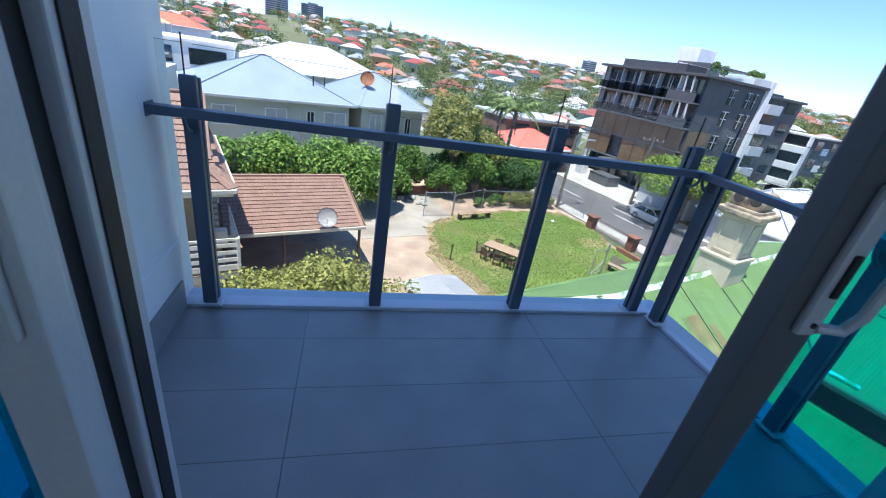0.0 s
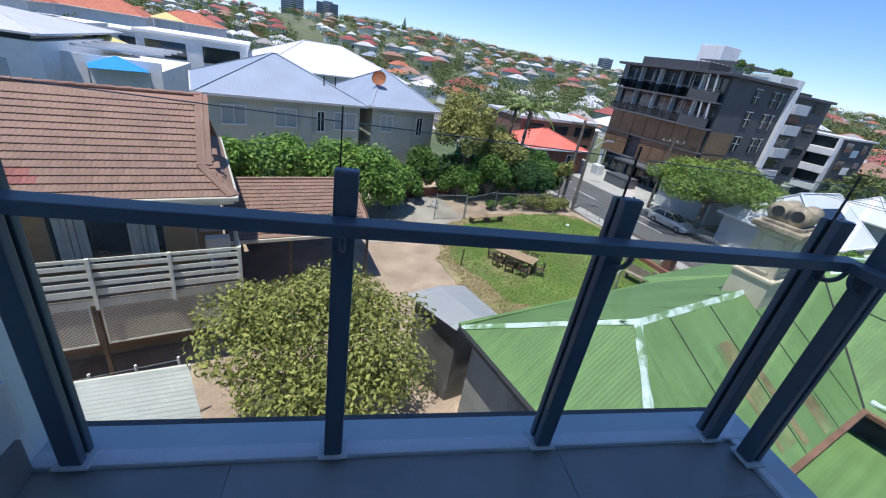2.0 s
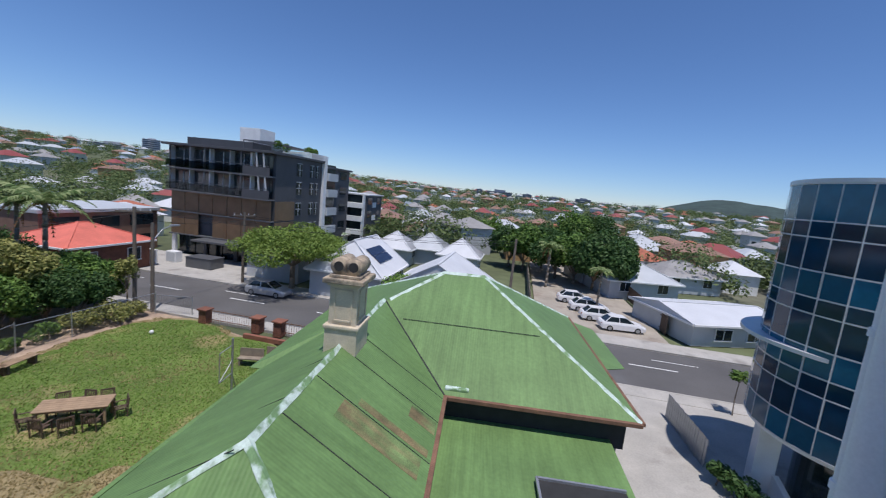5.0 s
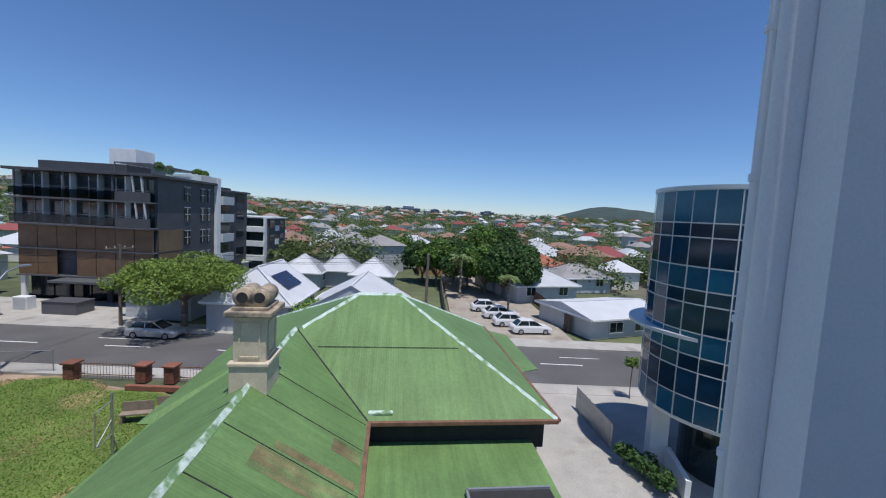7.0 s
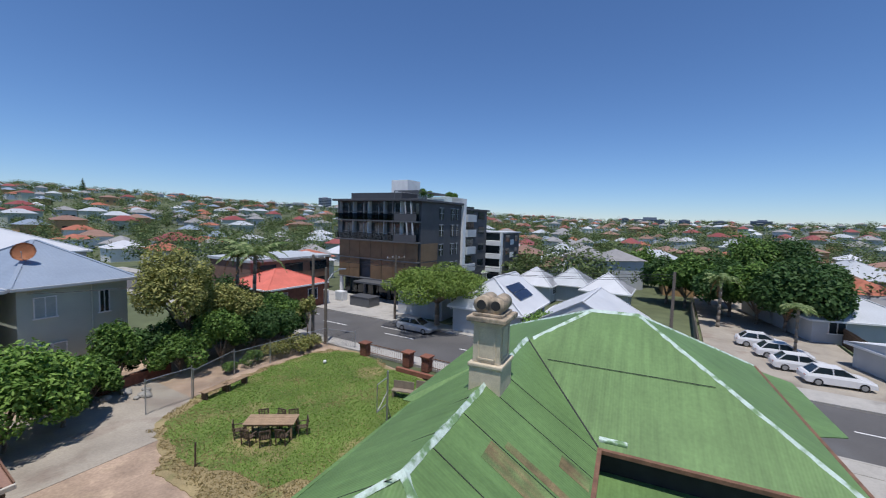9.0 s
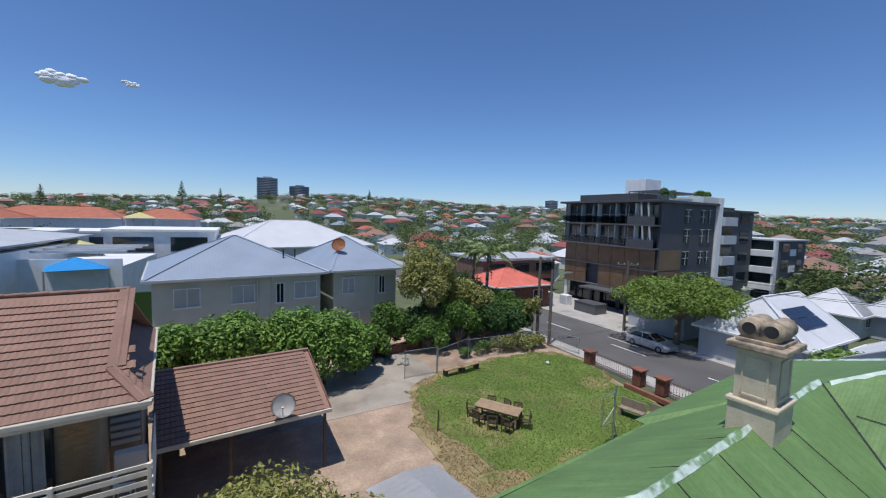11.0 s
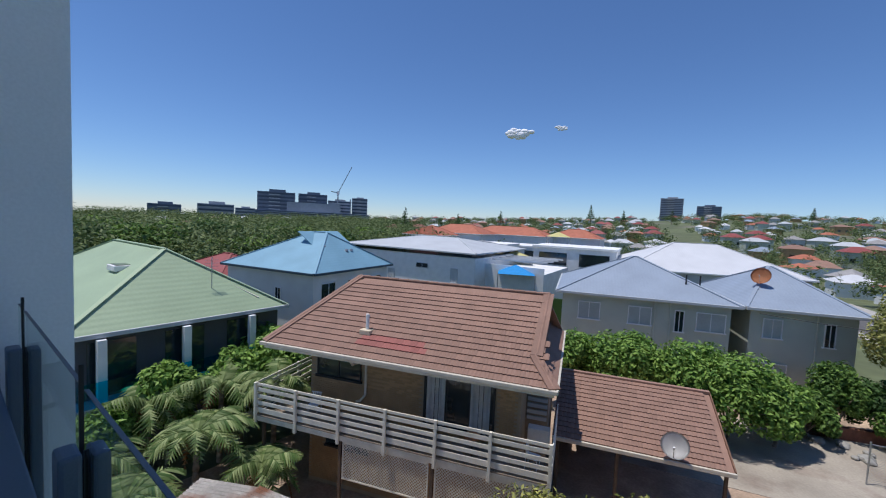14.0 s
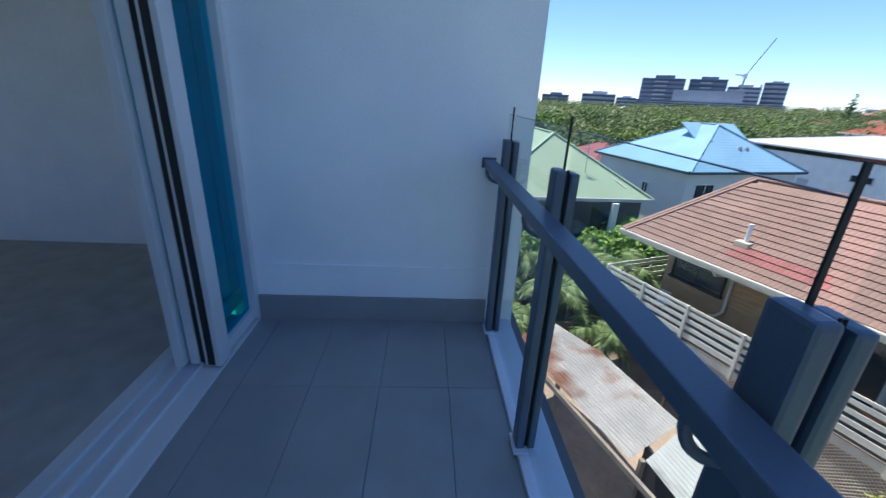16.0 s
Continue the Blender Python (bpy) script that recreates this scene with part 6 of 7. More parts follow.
def tufts(name, pts, material, label, rng):
    p = np.array(pts)
    n = len(p)
    a = rng.uniform(0, 2 * np.pi, n)
    h, w = rng.uniform(0.015, 0.05, n), rng.uniform(0.01, 0.028, n)
    base = np.stack([p[:, 0], p[:, 1], np.full(n, GROUND + 0.012)], 1)
    u = np.stack([np.cos(a), np.sin(a), np.zeros(n)], 1)
    lean = np.stack([rng.normal(0, 0.05, n), rng.normal(0, 0.05, n), h + 0.016], 1)
    verts = np.stack([base - u * w[:, None], base + u * w[:, None], base + lean + u * w[:, None] * 0.5, base + lean - u * w[:, None] * 0.5], 1).reshape(-1, 3)
    tagged(leaf_mesh(name, verts, n, material, None), label, "grass", kind="stuff")


def lawn_grass():
    rng = np.random.default_rng(7)
    green, straw = [], []
    while len(green) < 34000 or len(straw) < 24000:
        x, y = rng.uniform(5.0, 19.4), rng.uniform(8.8, 26.4)
        wild = 0.55 * noise.noise(Vector((x * 0.35, y * 0.35, 3))) + 0.35 * noise.noise(Vector((x * 1.3, y * 1.3, 9)))
        lush = wild + 0.3 - 0.5 * max(0, (15.5 - y) / 6) - 0.45 * max(0, (9.0 - x) / 3)
        on = inside(lawn_outline, x + 0.4 * wild, y + 0.4 * wild)
        if on and lush + rng.normal(0, 0.12) > 0 and len(green) < 34000:
            green.append((x, y))
        elif (on or inside(dry_outline, x + 1.4 * wild, y + 1.4 * wild)) and len(straw) < 24000:
            straw.append((x, y))
    tufts("grass", green, M["grass"], "short green grass tufts on the lawn", rng)
    tufts("dry_grass", straw, M["straw"], "short straw-coloured grass along the lawn's edge", rng)


lawn_grass()


# ---------------------------------------------------------------- garden things
def garden_table():
    t = thing("garden_table", "worn teak outdoor dining table on the lawn", "table", local(9.75, 17.35, -42, GROUND + 0.03))
    for k in range(6):
        part("slat", box_bm(-1.1, 1.1, -0.47 + k * 0.157, -0.47 + k * 0.157 + 0.148, 0.71, 0.74, 0.004), M["teak"], t)
    part("apron", box_bm(-1.0, 1.0, -0.4, 0.4, 0.62, 0.71), M["teak"], t)
    for sx in (-1, 1):
        for sy in (-1, 1):
            part("leg", box_bm(sx * 0.98 - 0.04, sx * 0.98 + 0.04, sy * 0.38 - 0.04, sy * 0.38 + 0.04, 0, 0.62, 0.006), M["teak"], t)


def garden_chair(m):
    t = thing("garden_chair", "dark timber garden armchair with a slatted back", "chair", m, "chairs round the garden table")
    for k in range(5):
        part("seat_slat", box_bm(-0.24, 0.24, -0.22 + k * 0.09, -0.22 + k * 0.09 + 0.075, 0.4, 0.425, 0.004), M["teak_dark"], t)
    for sx in (-1, 1):
        part("leg", box_bm(sx * 0.26 - 0.025, sx * 0.26 + 0.025, -0.25, -0.2, 0, 0.62, 0.004), M["teak_dark"], t)
        part("leg", bar_between((sx * 0.26, 0.22, 0), (sx * 0.26, 0.32, 0.95), 0.05, 0.05), M["teak_dark"], t)
        part("arm", box_bm(sx * 0.26 - 0.035, sx * 0.26 + 0.035, -0.27, 0.27, 0.62, 0.65, 0.006), M["teak_dark"], t)
    for k in range(6):
        x = -0.2 + k * 0.08
        part("back_slat", bar_between((x, 0.25, 0.43), (x, 0.31, 0.88), 0.045, 0.015), M["teak_dark"], t)
    part("back_rail", bar_between((-0.27, 0.32, 0.92), (0.27, 0.32, 0.92), 0.03, 0.07), M["teak_dark"], t)
    return t


garden_table()
TM = local(9.75, 17.35, -42, GROUND + 0.03)
first = garden_chair(TM @ pose(-0.62, 0.72, 0, 0, 0, 18))
for x, y, a in ((0.05, 0.74, -22), (0.75, 0.7, 14), (-0.7, -0.72, 160), (0.0, -0.8, 202), (0.72, -0.7, 170), (1.32, 0.12, -70), (-1.35, -0.15, 110)):
    copy_thing(first, TM @ pose(x, y, 0, 0, 0, a))


def garden_bench(x, y, deg):
    t = thing("garden_bench", "low weathered timber bench at the lawn's edge", "bench", local(x, y, deg, GROUND + 0.03))
    for k in range(4):
        part("seat_slat", box_bm(-0.75, 0.75, -0.22 + k * 0.11, -0.22 + k * 0.11 + 0.095, 0.4, 0.44, 0.004), M["teak"], t)
    for sx in (-0.6, 0.6):
        part("leg", box_bm(sx - 0.05, sx + 0.05, -0.2, 0.2, 0, 0.4, 0.006), M["teak_dark"], t)


garden_bench(10.4, 23.8, 25)
garden_bench(9.2, 23.4, 20)
s = part("garden_stake", tube_bm((6.66, 17.1, GROUND), (6.68, 17.08, GROUND + 1.0), 0.035), M["teak_dark"])
tagged(s, "dark upright timber stake at the lawn's dry edge", "stake")
bm = bmesh.new()
bmesh.ops.create_icosphere(bm, subdivisions=3, radius=0.12, matrix=Matrix.Translation((16.05, 23.9, GROUND + 0.15)))
tagged(part("ball", bm, M["white_paint"], smooth=True), "small white ball on the lawn", "ball")


def clothes_hoist():
    t = thing("clothes_frame", "folded grey steel clothesline frame on a post", "clothesline", local(14.2, 14.7, 30, GROUND + 0.03))
    part("post", tube_bm((0, 0, 0), (0, 0, 2.6), 0.045), M["galv"], t)
    part("frame_tube", chain_bm([(0, 0, 2.3), (-1.0, 0.1, 2.3), (-1.0, 0.1, 1.0), (0, 0, 1.0)], 0.022, 8), M["galv"], t)
    part("brace", chain_bm([(-1.0, 0.1, 1.0), (0, 0, 1.6)], 0.018, 8), M["galv"], t)
    part("prop", chain_bm([(0.35, -0.1, 0), (0, 0, 0.9)], 0.025, 8), M["galv"], t)


clothes_hoist()


def pier(s, o, h):
    t = thing("brick_pier", "old red brick fence pier with a cap", "pier", pose(*on_road(s, o), GROUND + 0.02, 0, 0, 14), "street fence piers")
    part("core", box_bm(-0.26, 0.26, -0.26, 0.26, 0, h - 0.1), M["mortar"], t)
    part("cap", box_bm(-0.36, 0.36, -0.36, 0.36, h - 0.1, h, 0.02), M["brick_red"], t)
    me = bpy.data.meshes.new("brick")
    b = box_bm(-0.12, 0.12, -0.055, 0.055, 0, 0.07)
    b.to_mesh(me)
    b.free()
    me.materials.append(M["brick_red"])
    k = 0
    z = 0.0
    while z < h - 0.18:
        for a in range(4):
            for j in (-0.145, 0.115):
                o_ = new("brick", me)
                o_.parent = t
                o_.matrix_basis = pose(0, 0, z, 0, 0, a * 90) @ pose(j + (0.03 if k % 2 else 0), -0.225, 0)
        z += 0.082
        k += 1
    return t


for s_, h_ in ((-5.0, 0.95), (-1.2, 1.0), (0.3, 1.0), (3.6, 0.95)):
    pier(s_, -5.25, h_)


def iron_fence(s0, s1, o=-5.25):
    t = thing("iron_fence", "low rusty iron picket fence on the street front", "fence", pose(*on_road(s0, o), GROUND + 0.02, 0, 0, math.degrees(math.atan2(RU.y, RU.x))))
    L = s1 - s0
    for z in (0.25, 0.85):
        part("rail", box_bm(0, L, -0.015, 0.015, z, z + 0.04), M["gutter_brown"], t)
    n = int(L / 0.16)
    for k in range(n):
        x = (k + 0.5) * L / n
        part("picket", tube_bm((x, 0, 0.05), (x, 0, 1.02), 0.012, 0.006, 6), M["gutter_brown"], t)


for a, b in ((-4.6, -1.6), (0.7, 3.2), (4.0, 11.0)):
    iron_fence(a, b)
pl = part("planter_wall", box_bm(-1.5, 1.5, -0.12, 0.12, 0, 0.28, 0.02), M["brick_red"])
pl.matrix_basis = pose(*on_road(0.2, -6.4), GROUND + 0.02, 0, 0, math.degrees(math.atan2(RU.y, RU.x)))
tagged(pl, "low old red brick garden wall by the piers", "wall")
for i in range(2):
    g_ = part("garden_bench", box_bm(-0.6, 0.6, -0.2, 0.2, 0.35, 0.42, 0.01), M["timber"])
    for sx in (-0.5, 0.5):
        part("leg", box_bm(sx - 0.04, sx + 0.04, -0.18, 0.18, 0, 0.35, 0.005), M["timber"], g_)
    part("backrest", box_bm(-0.6, 0.6, 0.17, 0.21, 0.42, 0.85, 0.01), M["timber"], g_)
    g_.matrix_basis = pose(16.6 + i * 0.9, 16.4 - i * 0.9, GROUND + 0.03, 0, 0, -60)
    tagged(g_, "weathered timber garden seat on the grass", "bench")


def mesh_panel_bm(L, h, step=0.12):
    """Chain-link as crossing wires."""
    bm = bmesh.new()
    k = -h
    while k < L:
        for sg in (1, -1):
            x0, x1 = max(k, 0), min(k + h, L)
            if x1 - x0 > 0.03:
                z0, z1 = x0 - k, x1 - k
                if sg < 0:
                    z0, z1 = h - z0, h - z1
                a, b = Vector((x0, 0.004 * sg, z0)), Vector((x1, 0.004 * sg, z1))
                w = Vector((0, 0, 0.006))
                bm.faces.new([bm.verts.new(p) for p in (a - w, b - w, b + w, a + w)])
        k += step
    bmesh.ops.solidify(bm, geom=bm.faces[:], thickness=0.003)
    return bm


def chain_fence(a, b, h, label="galvanised chain-link fence on steel posts"):
    a, b = Vector((*a, 0)), Vector((*b, 0))
    L = (b - a).length
    t = thing("wire_fence", label, "fence", pose(a.x, a.y, GROUND, 0, 0, math.degrees(math.atan2(b.y - a.y, b.x - a.x))))
    n = max(1, round(L / 2.4))
    for k in range(n + 1):
        part("post", tube_bm((k * L / n, 0, 0), (k * L / n, 0, h + 0.1), 0.03, seg=10), M["galv"], t)
    part("rail", tube_bm((0, 0, h), (L, 0, h), 0.018, seg=8), M["galv"], t)
    tagged(part("mesh", mesh_panel_bm(L, h), M["galv"], t), "chain-link mesh", kind="stuff")
    return t


chain_fence((8.3, 23.9), (11.0, 25.9), 1.5)
chain_fence((11.0, 25.9), (18.2, 27.3), 1.4)
chain_fence((18.2, 27.3), (19.3, 25.2), 1.3)
chain_fence((6.1, 23.3), (8.2, 23.8), 1.7, "galvanised chain-link gate between posts")
chain_fence((2.0, 25.2), (5.4, 27.6), 1.2)
rw = part("retaining_wall", box_bm(0, 6.5, -0.15, 0.15, 0, 0.6, 0.02), M["brick_red"])
rw.matrix_basis = pose(2.2, 26.4, GROUND, 0, 0, 22)
tagged(rw, "low rough stone retaining wall", "wall")
rg = random.Random(5)
for k in range(16):
    bm = bmesh.new()
    bmesh.ops.create_icosphere(bm, subdivisions=2, radius=rg.uniform(0.12, 0.28))
    for v in bm.verts:
        v.co *= 1 + 0.25 * noise.noise(v.co * 4 + Vector((k, 0, 0)))
        v.co.z *= 0.7
    o = part("rock", bm, M["old_wall"])
    o.matrix_basis = pose(rg.uniform(2.4, 7.0), rg.uniform(25.4, 27.0), GROUND + 0.08)
    tagged(o, "rough grey garden rock", "rock", "rocks by the drive")


# lean-to roofs below the balcony
def sheet_roof(name, label, corners, material, pitch=0.11, amp=0.018, parent=None):
    """Corrugated sheet over a four-cornered area: a, b along the eave, d, c along the top; the ribs run from eave to top."""
    a, b, c, d = map(Vector, corners)
    n = max(8, int((b - a).length / pitch * 4))
    bm = bmesh.new()
    rows = []
    up = (b - a).cross(d - a).normalized()
    if up.z < 0:
        up = -up
    for i in range(n + 1):
        s = i / n
        h = up * amp * math.sin(s * n / 4 * 2 * math.pi)
        rows.append((bm.verts.new(a.lerp(b, s) + h), bm.verts.new(d.lerp(c, s) + h)))
    for p, q in zip(rows, rows[1:]):
        bm.faces.new((p[0], q[0], q[1], p[1]))
    bmesh.ops.solidify(bm, geom=bm.faces[:], thickness=0.012)
    return part(name, bm, material, parent, label)


def lean_to():
    t = thing("lean_to", "low lean-to with pale and rusty corrugated roof sheets", "shed", pose(0, 0, 0))
    sheet_roof("roof_sheet", "pale corrugated sheet", [(-4.75, 5.85, -5.45), (-3.85, 4.4, -5.55), (-1.3, 4.85, -5.55), (-2.2, 6.55, -5.45)], M["zinc"], parent=t)
    sheet_roof("roof_sheet", "rust-blotched corrugated sheet", [(-7.9, 5.0, -5.6), (-7.0, 3.1, -5.7), (-3.95, 4.1, -5.62), (-4.85, 5.75, -5.52)], M["zinc_rust"], parent=t)
    sheet_roof("roof_sheet", "rust-blotched corrugated sheet", [(-9.6, 4.2, -5.75), (-8.7, 2.5, -5.85), (-6.95, 3.15, -5.76), (-7.85, 5.05, -5.66)], M["zinc_rust"], parent=t)
    part("beam", bar_between((-4.75, 5.95, -5.6), (-2.2, 6.65, -5.6), 0.08, 0.14), M["cream_paint"], t)
    part("beam", bar_between((-8.8, 2.6, -6.0), (-1.3, 4.8, -5.75), 0.08, 0.14), M["timber"], t)
    for p in ((-8.6, 2.8), (-6.5, 3.4), (-4.0, 4.45), (-1.5, 4.9), (-4.6, 5.9), (-2.3, 6.5)):
        part("post", box_bm(p[0] - 0.05, p[0] + 0.05, p[1] - 0.05, p[1] + 0.05, GROUND, -5.72), M["timber"], t)
    part("wall", bar_between((-4.4, 4.75, -6.95), (-1.5, 5.0, -6.95), 0.06, 2.5), M["dark"], t)


lean_to()


def grey_shed():
    t = thing("grey_shed", "small shed with a pale grey two-fall sheet roof", "shed", pose(0, 0, 0))
    sheet_roof("roof_sheet", "", [(2.85, 9.6, -5.35), (4.1, 7.85, -5.35), (4.9, 8.15, -5.2), (3.95, 9.95, -5.2)], M["white_roof"], 0.2, 0.004, t)
    sheet_roof("roof_sheet", "", [(3.95, 9.95, -5.2), (4.9, 8.15, -5.2), (5.75, 8.45, -5.4), (4.9, 10.35, -5.4)], M["white_roof"], 0.2, 0.004, t)
    bm = bmesh.new()
    b = [(3.15, 9.4), (4.25, 8.08), (5.5, 8.55), (4.8, 10.0)]
    lo = [bm.verts.new((*p, GROUND)) for p in b]
    hi = [bm.verts.new((*p, -5.42)) for p in b]
    for i in range(4):
        bm.faces.new((lo[i], lo[(i + 1) % 4], hi[(i + 1) % 4], hi[i]))
    bmesh.ops.solidify(bm, geom=bm.faces[:], thickness=0.05)
    part("wall", bm, M["old_wall"], t)


grey_shed()


def board_fence(a, b, h, material, label, gap=0.16, w=0.13):
    a, b = Vector((*a, 0)), Vector((*b, 0))
    L = (b - a).length
    t = thing("timber_fence", label, "fence", pose(a.x, a.y, GROUND, 0, 0, math.degrees(math.atan2(b.y - a.y, b.x - a.x))))
    n = int(L / gap)
    me = bpy.data.meshes.new("paling")
    bx = box_bm(-w / 2, w / 2, -0.01, 0.01, 0.05, h)
    bx.to_mesh(me)
    bx.free()
    me.materials.append(material)
    for k in range(n):
        o = new("paling", me)
        o.parent = t
        o.matrix_basis = pose((k + 0.5) * L / n, 0, random.uniform(-0.02, 0.02), 0, random.uniform(-0.8, 0.8))
    for z in (0.3, h - 0.25):
        part("rail", box_bm(0, L, 0.012, 0.06, z, z + 0.07), material, t)


board_fence((-0.8, 4.5), (4.6, 6.4), 1.2, M["timber"], "weathered grey paling fence below the tree")
board_fence((4.6, 6.4), (5.0, 7.9), 1.2, M["timber"], "weathered grey paling fence below the tree")
board_fence(on_road(15.9, 6.0), on_road(15.9, 30), 1.6, M["timber"], "grey paling fence along the driveway", 0.3, 0.28)
board_fence(on_road(27.0, 8.0), on_road(27.0, 30), 1.6, M["teak_dark"], "dark paling fence along the driveway", 0.3, 0.28)
board_fence((24.3, -3.2), (20.6, -4.3), 1.3, M["galv"], "grey slatted screen before the glass tower", 0.2, 0.17)
ef = thing("side_fence", "dark mesh side fence with a pale rail below the balcony", "fence", pose(-9.5, 1.4, GROUND, 0, 0, 16))
part("rail", tube_bm((0, 0, 1.8), (9.5, 0, 1.8), 0.03), M["galv"], ef)
part("screen", box_bm(0, 9.5, -0.01, 0.01, 0.05, 1.75), M["dark"], ef)
for k in range(5):
    part("post", tube_bm((k * 2.35, 0, 0), (k * 2.35, 0, 1.9), 0.03), M["galv"], ef)
wf = thing("wire_rail", "white posts with a sagging wire above the lean-to", "rail", pose(0, 0, 0))
wp = [(-5.25, 6.75), (-4.5, 7.05), (-3.7, 7.35), (-2.9, 7.65)]
for p in wp:
    part("post", tube_bm((*p, GROUND), (*p, -6.2), 0.03), M["white_paint"], wf)
part("wire", chain_bm([(*p, -6.3) for p in wp], 0.008, 6), M["galv"], wf)


# verandah furniture of the brick house
HM = local(-2.1, 10.2, 20)


def plastic_chair(m, label):
    t = thing("verandah_chair", label, "chair", HM @ m)
    part("seat", box_bm(-0.23, 0.23, -0.22, 0.22, 0.4, 0.43, 0.01), M["white_paint"], t)
    for sx in (-0.2, 0.2):
        for sy in (-0.2, 0.2):
            part("leg", tube_bm((sx * 1.1, sy * 1.1, 0), (sx, sy, 0.4), 0.016, seg=8), M["white_paint"], t)
    for k in range(5):
        part("back_slat", box_bm(-0.2 + k * 0.09, -0.16 + k * 0.09, 0.2, 0.22, 0.43, 0.85, 0.004), M["white_paint"], t)
    part("back_rail", box_bm(-0.23, 0.23, 0.195, 0.225, 0.85, 0.9, 0.006), M["white_paint"], t)


plastic_chair(pose(-8.2, 0.75, 2.87, 0, 0, 10), "white wire verandah chair against the brick wall")
plastic_chair(pose(-0.5, 0.5, 2.87, 0, 0, 80), "white chair in the verandah's corner")
tb = thing("verandah_table", "small round orange-brown verandah table", "table", HM @ pose(-2.3, 0.35, 2.87))
part("tabletop", tube_bm((0, 0, 0.62), (0, 0, 0.65), 0.25, seg=24), M["dish_rust"], tb)
part("leg", tube_bm((0, 0, 0), (0, 0, 0.62), 0.03), M["teak_dark"], tb)
ac = part("cooling_unit", box_bm(-0.35, 0.35, -0.16, 0.16, 0, 0.55, 0.03), M["white_paint"])
ac.matrix_basis = HM @ pose(-0.45, 1.9, 2.87)
tagged(ac, "white cooling unit on the verandah", "appliance")


# ---------------------------------------------------------------- street things
def car(m, paint, label):
    """A car from a lofted body, glasshouse, wheels, lamps."""
    t = thing("car", label, "car", m, "parked cars")
    L, W = 4.5, 1.76
    prof = [(-2.25, 0.35, 0.72), (-2.1, 0.25, 0.92), (-1.3, 0.22, 0.98), (0.9, 0.22, 0.95), (1.7, 0.22, 0.84), (2.15, 0.25, 0.7), (2.25, 0.35, 0.55)]
    bm = bmesh.new()
    secs = []
    for x, lo, hi in prof:
        w = W / 2 * (0.86 if abs(x) > 2.2 else 0.96 if abs(x) > 2.0 else 1)
        secs.append([bm.verts.new(p) for p in ((x, -w, lo), (x, -w, lo + (hi - lo) * 0.7), (x, -w * 0.9, hi), (x, w * 0.9, hi), (x, w, lo + (hi - lo) * 0.7), (x, w, lo))])
    for a, b in zip(secs, secs[1:]):
        for k in range(6):
            bm.faces.new((a[k], b[k], b[(k + 1) % 6], a[(k + 1) % 6]))
    bm.faces.new(secs[0][::-1])
    bm.faces.new(secs[-1])
    part("body", bm, paint, t, smooth=False)
    bm = bmesh.new()
    lo = [bm.verts.new(p) for p in ((-1.9, -0.76, 0.93), (1.15, -0.76, 0.9), (1.15, 0.76, 0.9), (-1.9, 0.76, 0.93))]
    hi = [bm.verts.new(p) for p in ((-1.35, -0.6, 1.42), (0.2, -0.6, 1.45), (0.2, 0.6, 1.45), (-1.35, 0.6, 1.42))]
    for i in range(4):
        bm.faces.new((lo[i], lo[(i + 1) % 4], hi[(i + 1) % 4], hi[i]))
    bm.faces.new(hi)
    part("glasshouse", bm, M["window"], t)
    part("roof", box_bm(-1.36, 0.22, -0.61, 0.61, 1.43, 1.48, 0.02), paint, t)
    for sy in (-1, 1):
        for a, b in (((-1.9, 0.76, 0.93), (-1.35, 0.6, 1.44)), ((1.15, 0.76, 0.9), (0.2, 0.6, 1.45)), ((-0.45, 0.77, 0.93), (-0.5, 0.61, 1.45))):
            part("pillar", bar_between((a[0], a[1] * sy, a[2]), (b[0], b[1] * sy, b[2]), 0.06, 0.06), paint, t)
    for x in (-1.4, 1.4):
        for sy in (-1, 1):
            wh = part("wheel", tube_bm((x, sy * 0.72, 0.31), (x, sy * 0.9, 0.31), 0.31, seg=20), M["rubber"], t)
            part("rim", tube_bm((x, sy * 0.9, 0.31), (x, sy * 0.905, 0.31), 0.2, seg=16), M["galv"], wh)
    for sy in (-0.6, 0.6):
        part("headlight", box_bm(2.15, 2.22, sy - 0.16, sy + 0.16, 0.58, 0.7, 0.02), M["glass"], t)
        part("tail_light", box_bm(-2.24, -2.17, sy - 0.14, sy + 0.14, 0.62, 0.78, 0.02), M["tile_red"], t)
    return t


road_deg = math.degrees(math.atan2(RU.y, RU.x))
wc = car(pose(*on_road(-23.6, 1.6), GROUND, 0, 0, road_deg + 180), M["car_white"], "white parked sedan with dark windows")
car(pose(*on_road(-5.6, 2.3), GROUND, 0, 0, road_deg), M["car_silver"], "silver parked car in the tree's shade")
for s_, o_, d_ in ((23.3, 7.3, 8), (22.1, 9.4, 4), (21.5, 12.2, 6), (20.6, 14.9, 3)):
    copy_thing(wc, pose(*on_road(s_, o_), GROUND + 0.11, 0, 0, road_deg + d_))
kc = copy_thing(wc, pose(*on_road(-20, -2.6), GROUND, 0, 0, road_deg))
sk = thing("skip_bin", "dark grey refuse bin on the forecourt", "bin", pose(*on_road(-16, 7.2), GROUND + 0.125, 0, 0, 14))
part("body", box_bm(-0.9, 0.9, -1.4, 1.4, 0, 1.0, 0.03), M["alu_dark"], sk)
part("lid", box_bm(-0.95, 0.95, -1.45, 1.45, 1.0, 1.06, 0.02), M["char_wall"], sk)
ub = thing("utility_box", "white utility cabinet on the forecourt", "cabinet", pose(*on_road(-20, 7.6), GROUND + 0.125, 0, 0, 14))
part("body", box_bm(-0.4, 0.4, -0.6, 0.6, 0, 1.1, 0.02), M["white_paint"], ub)
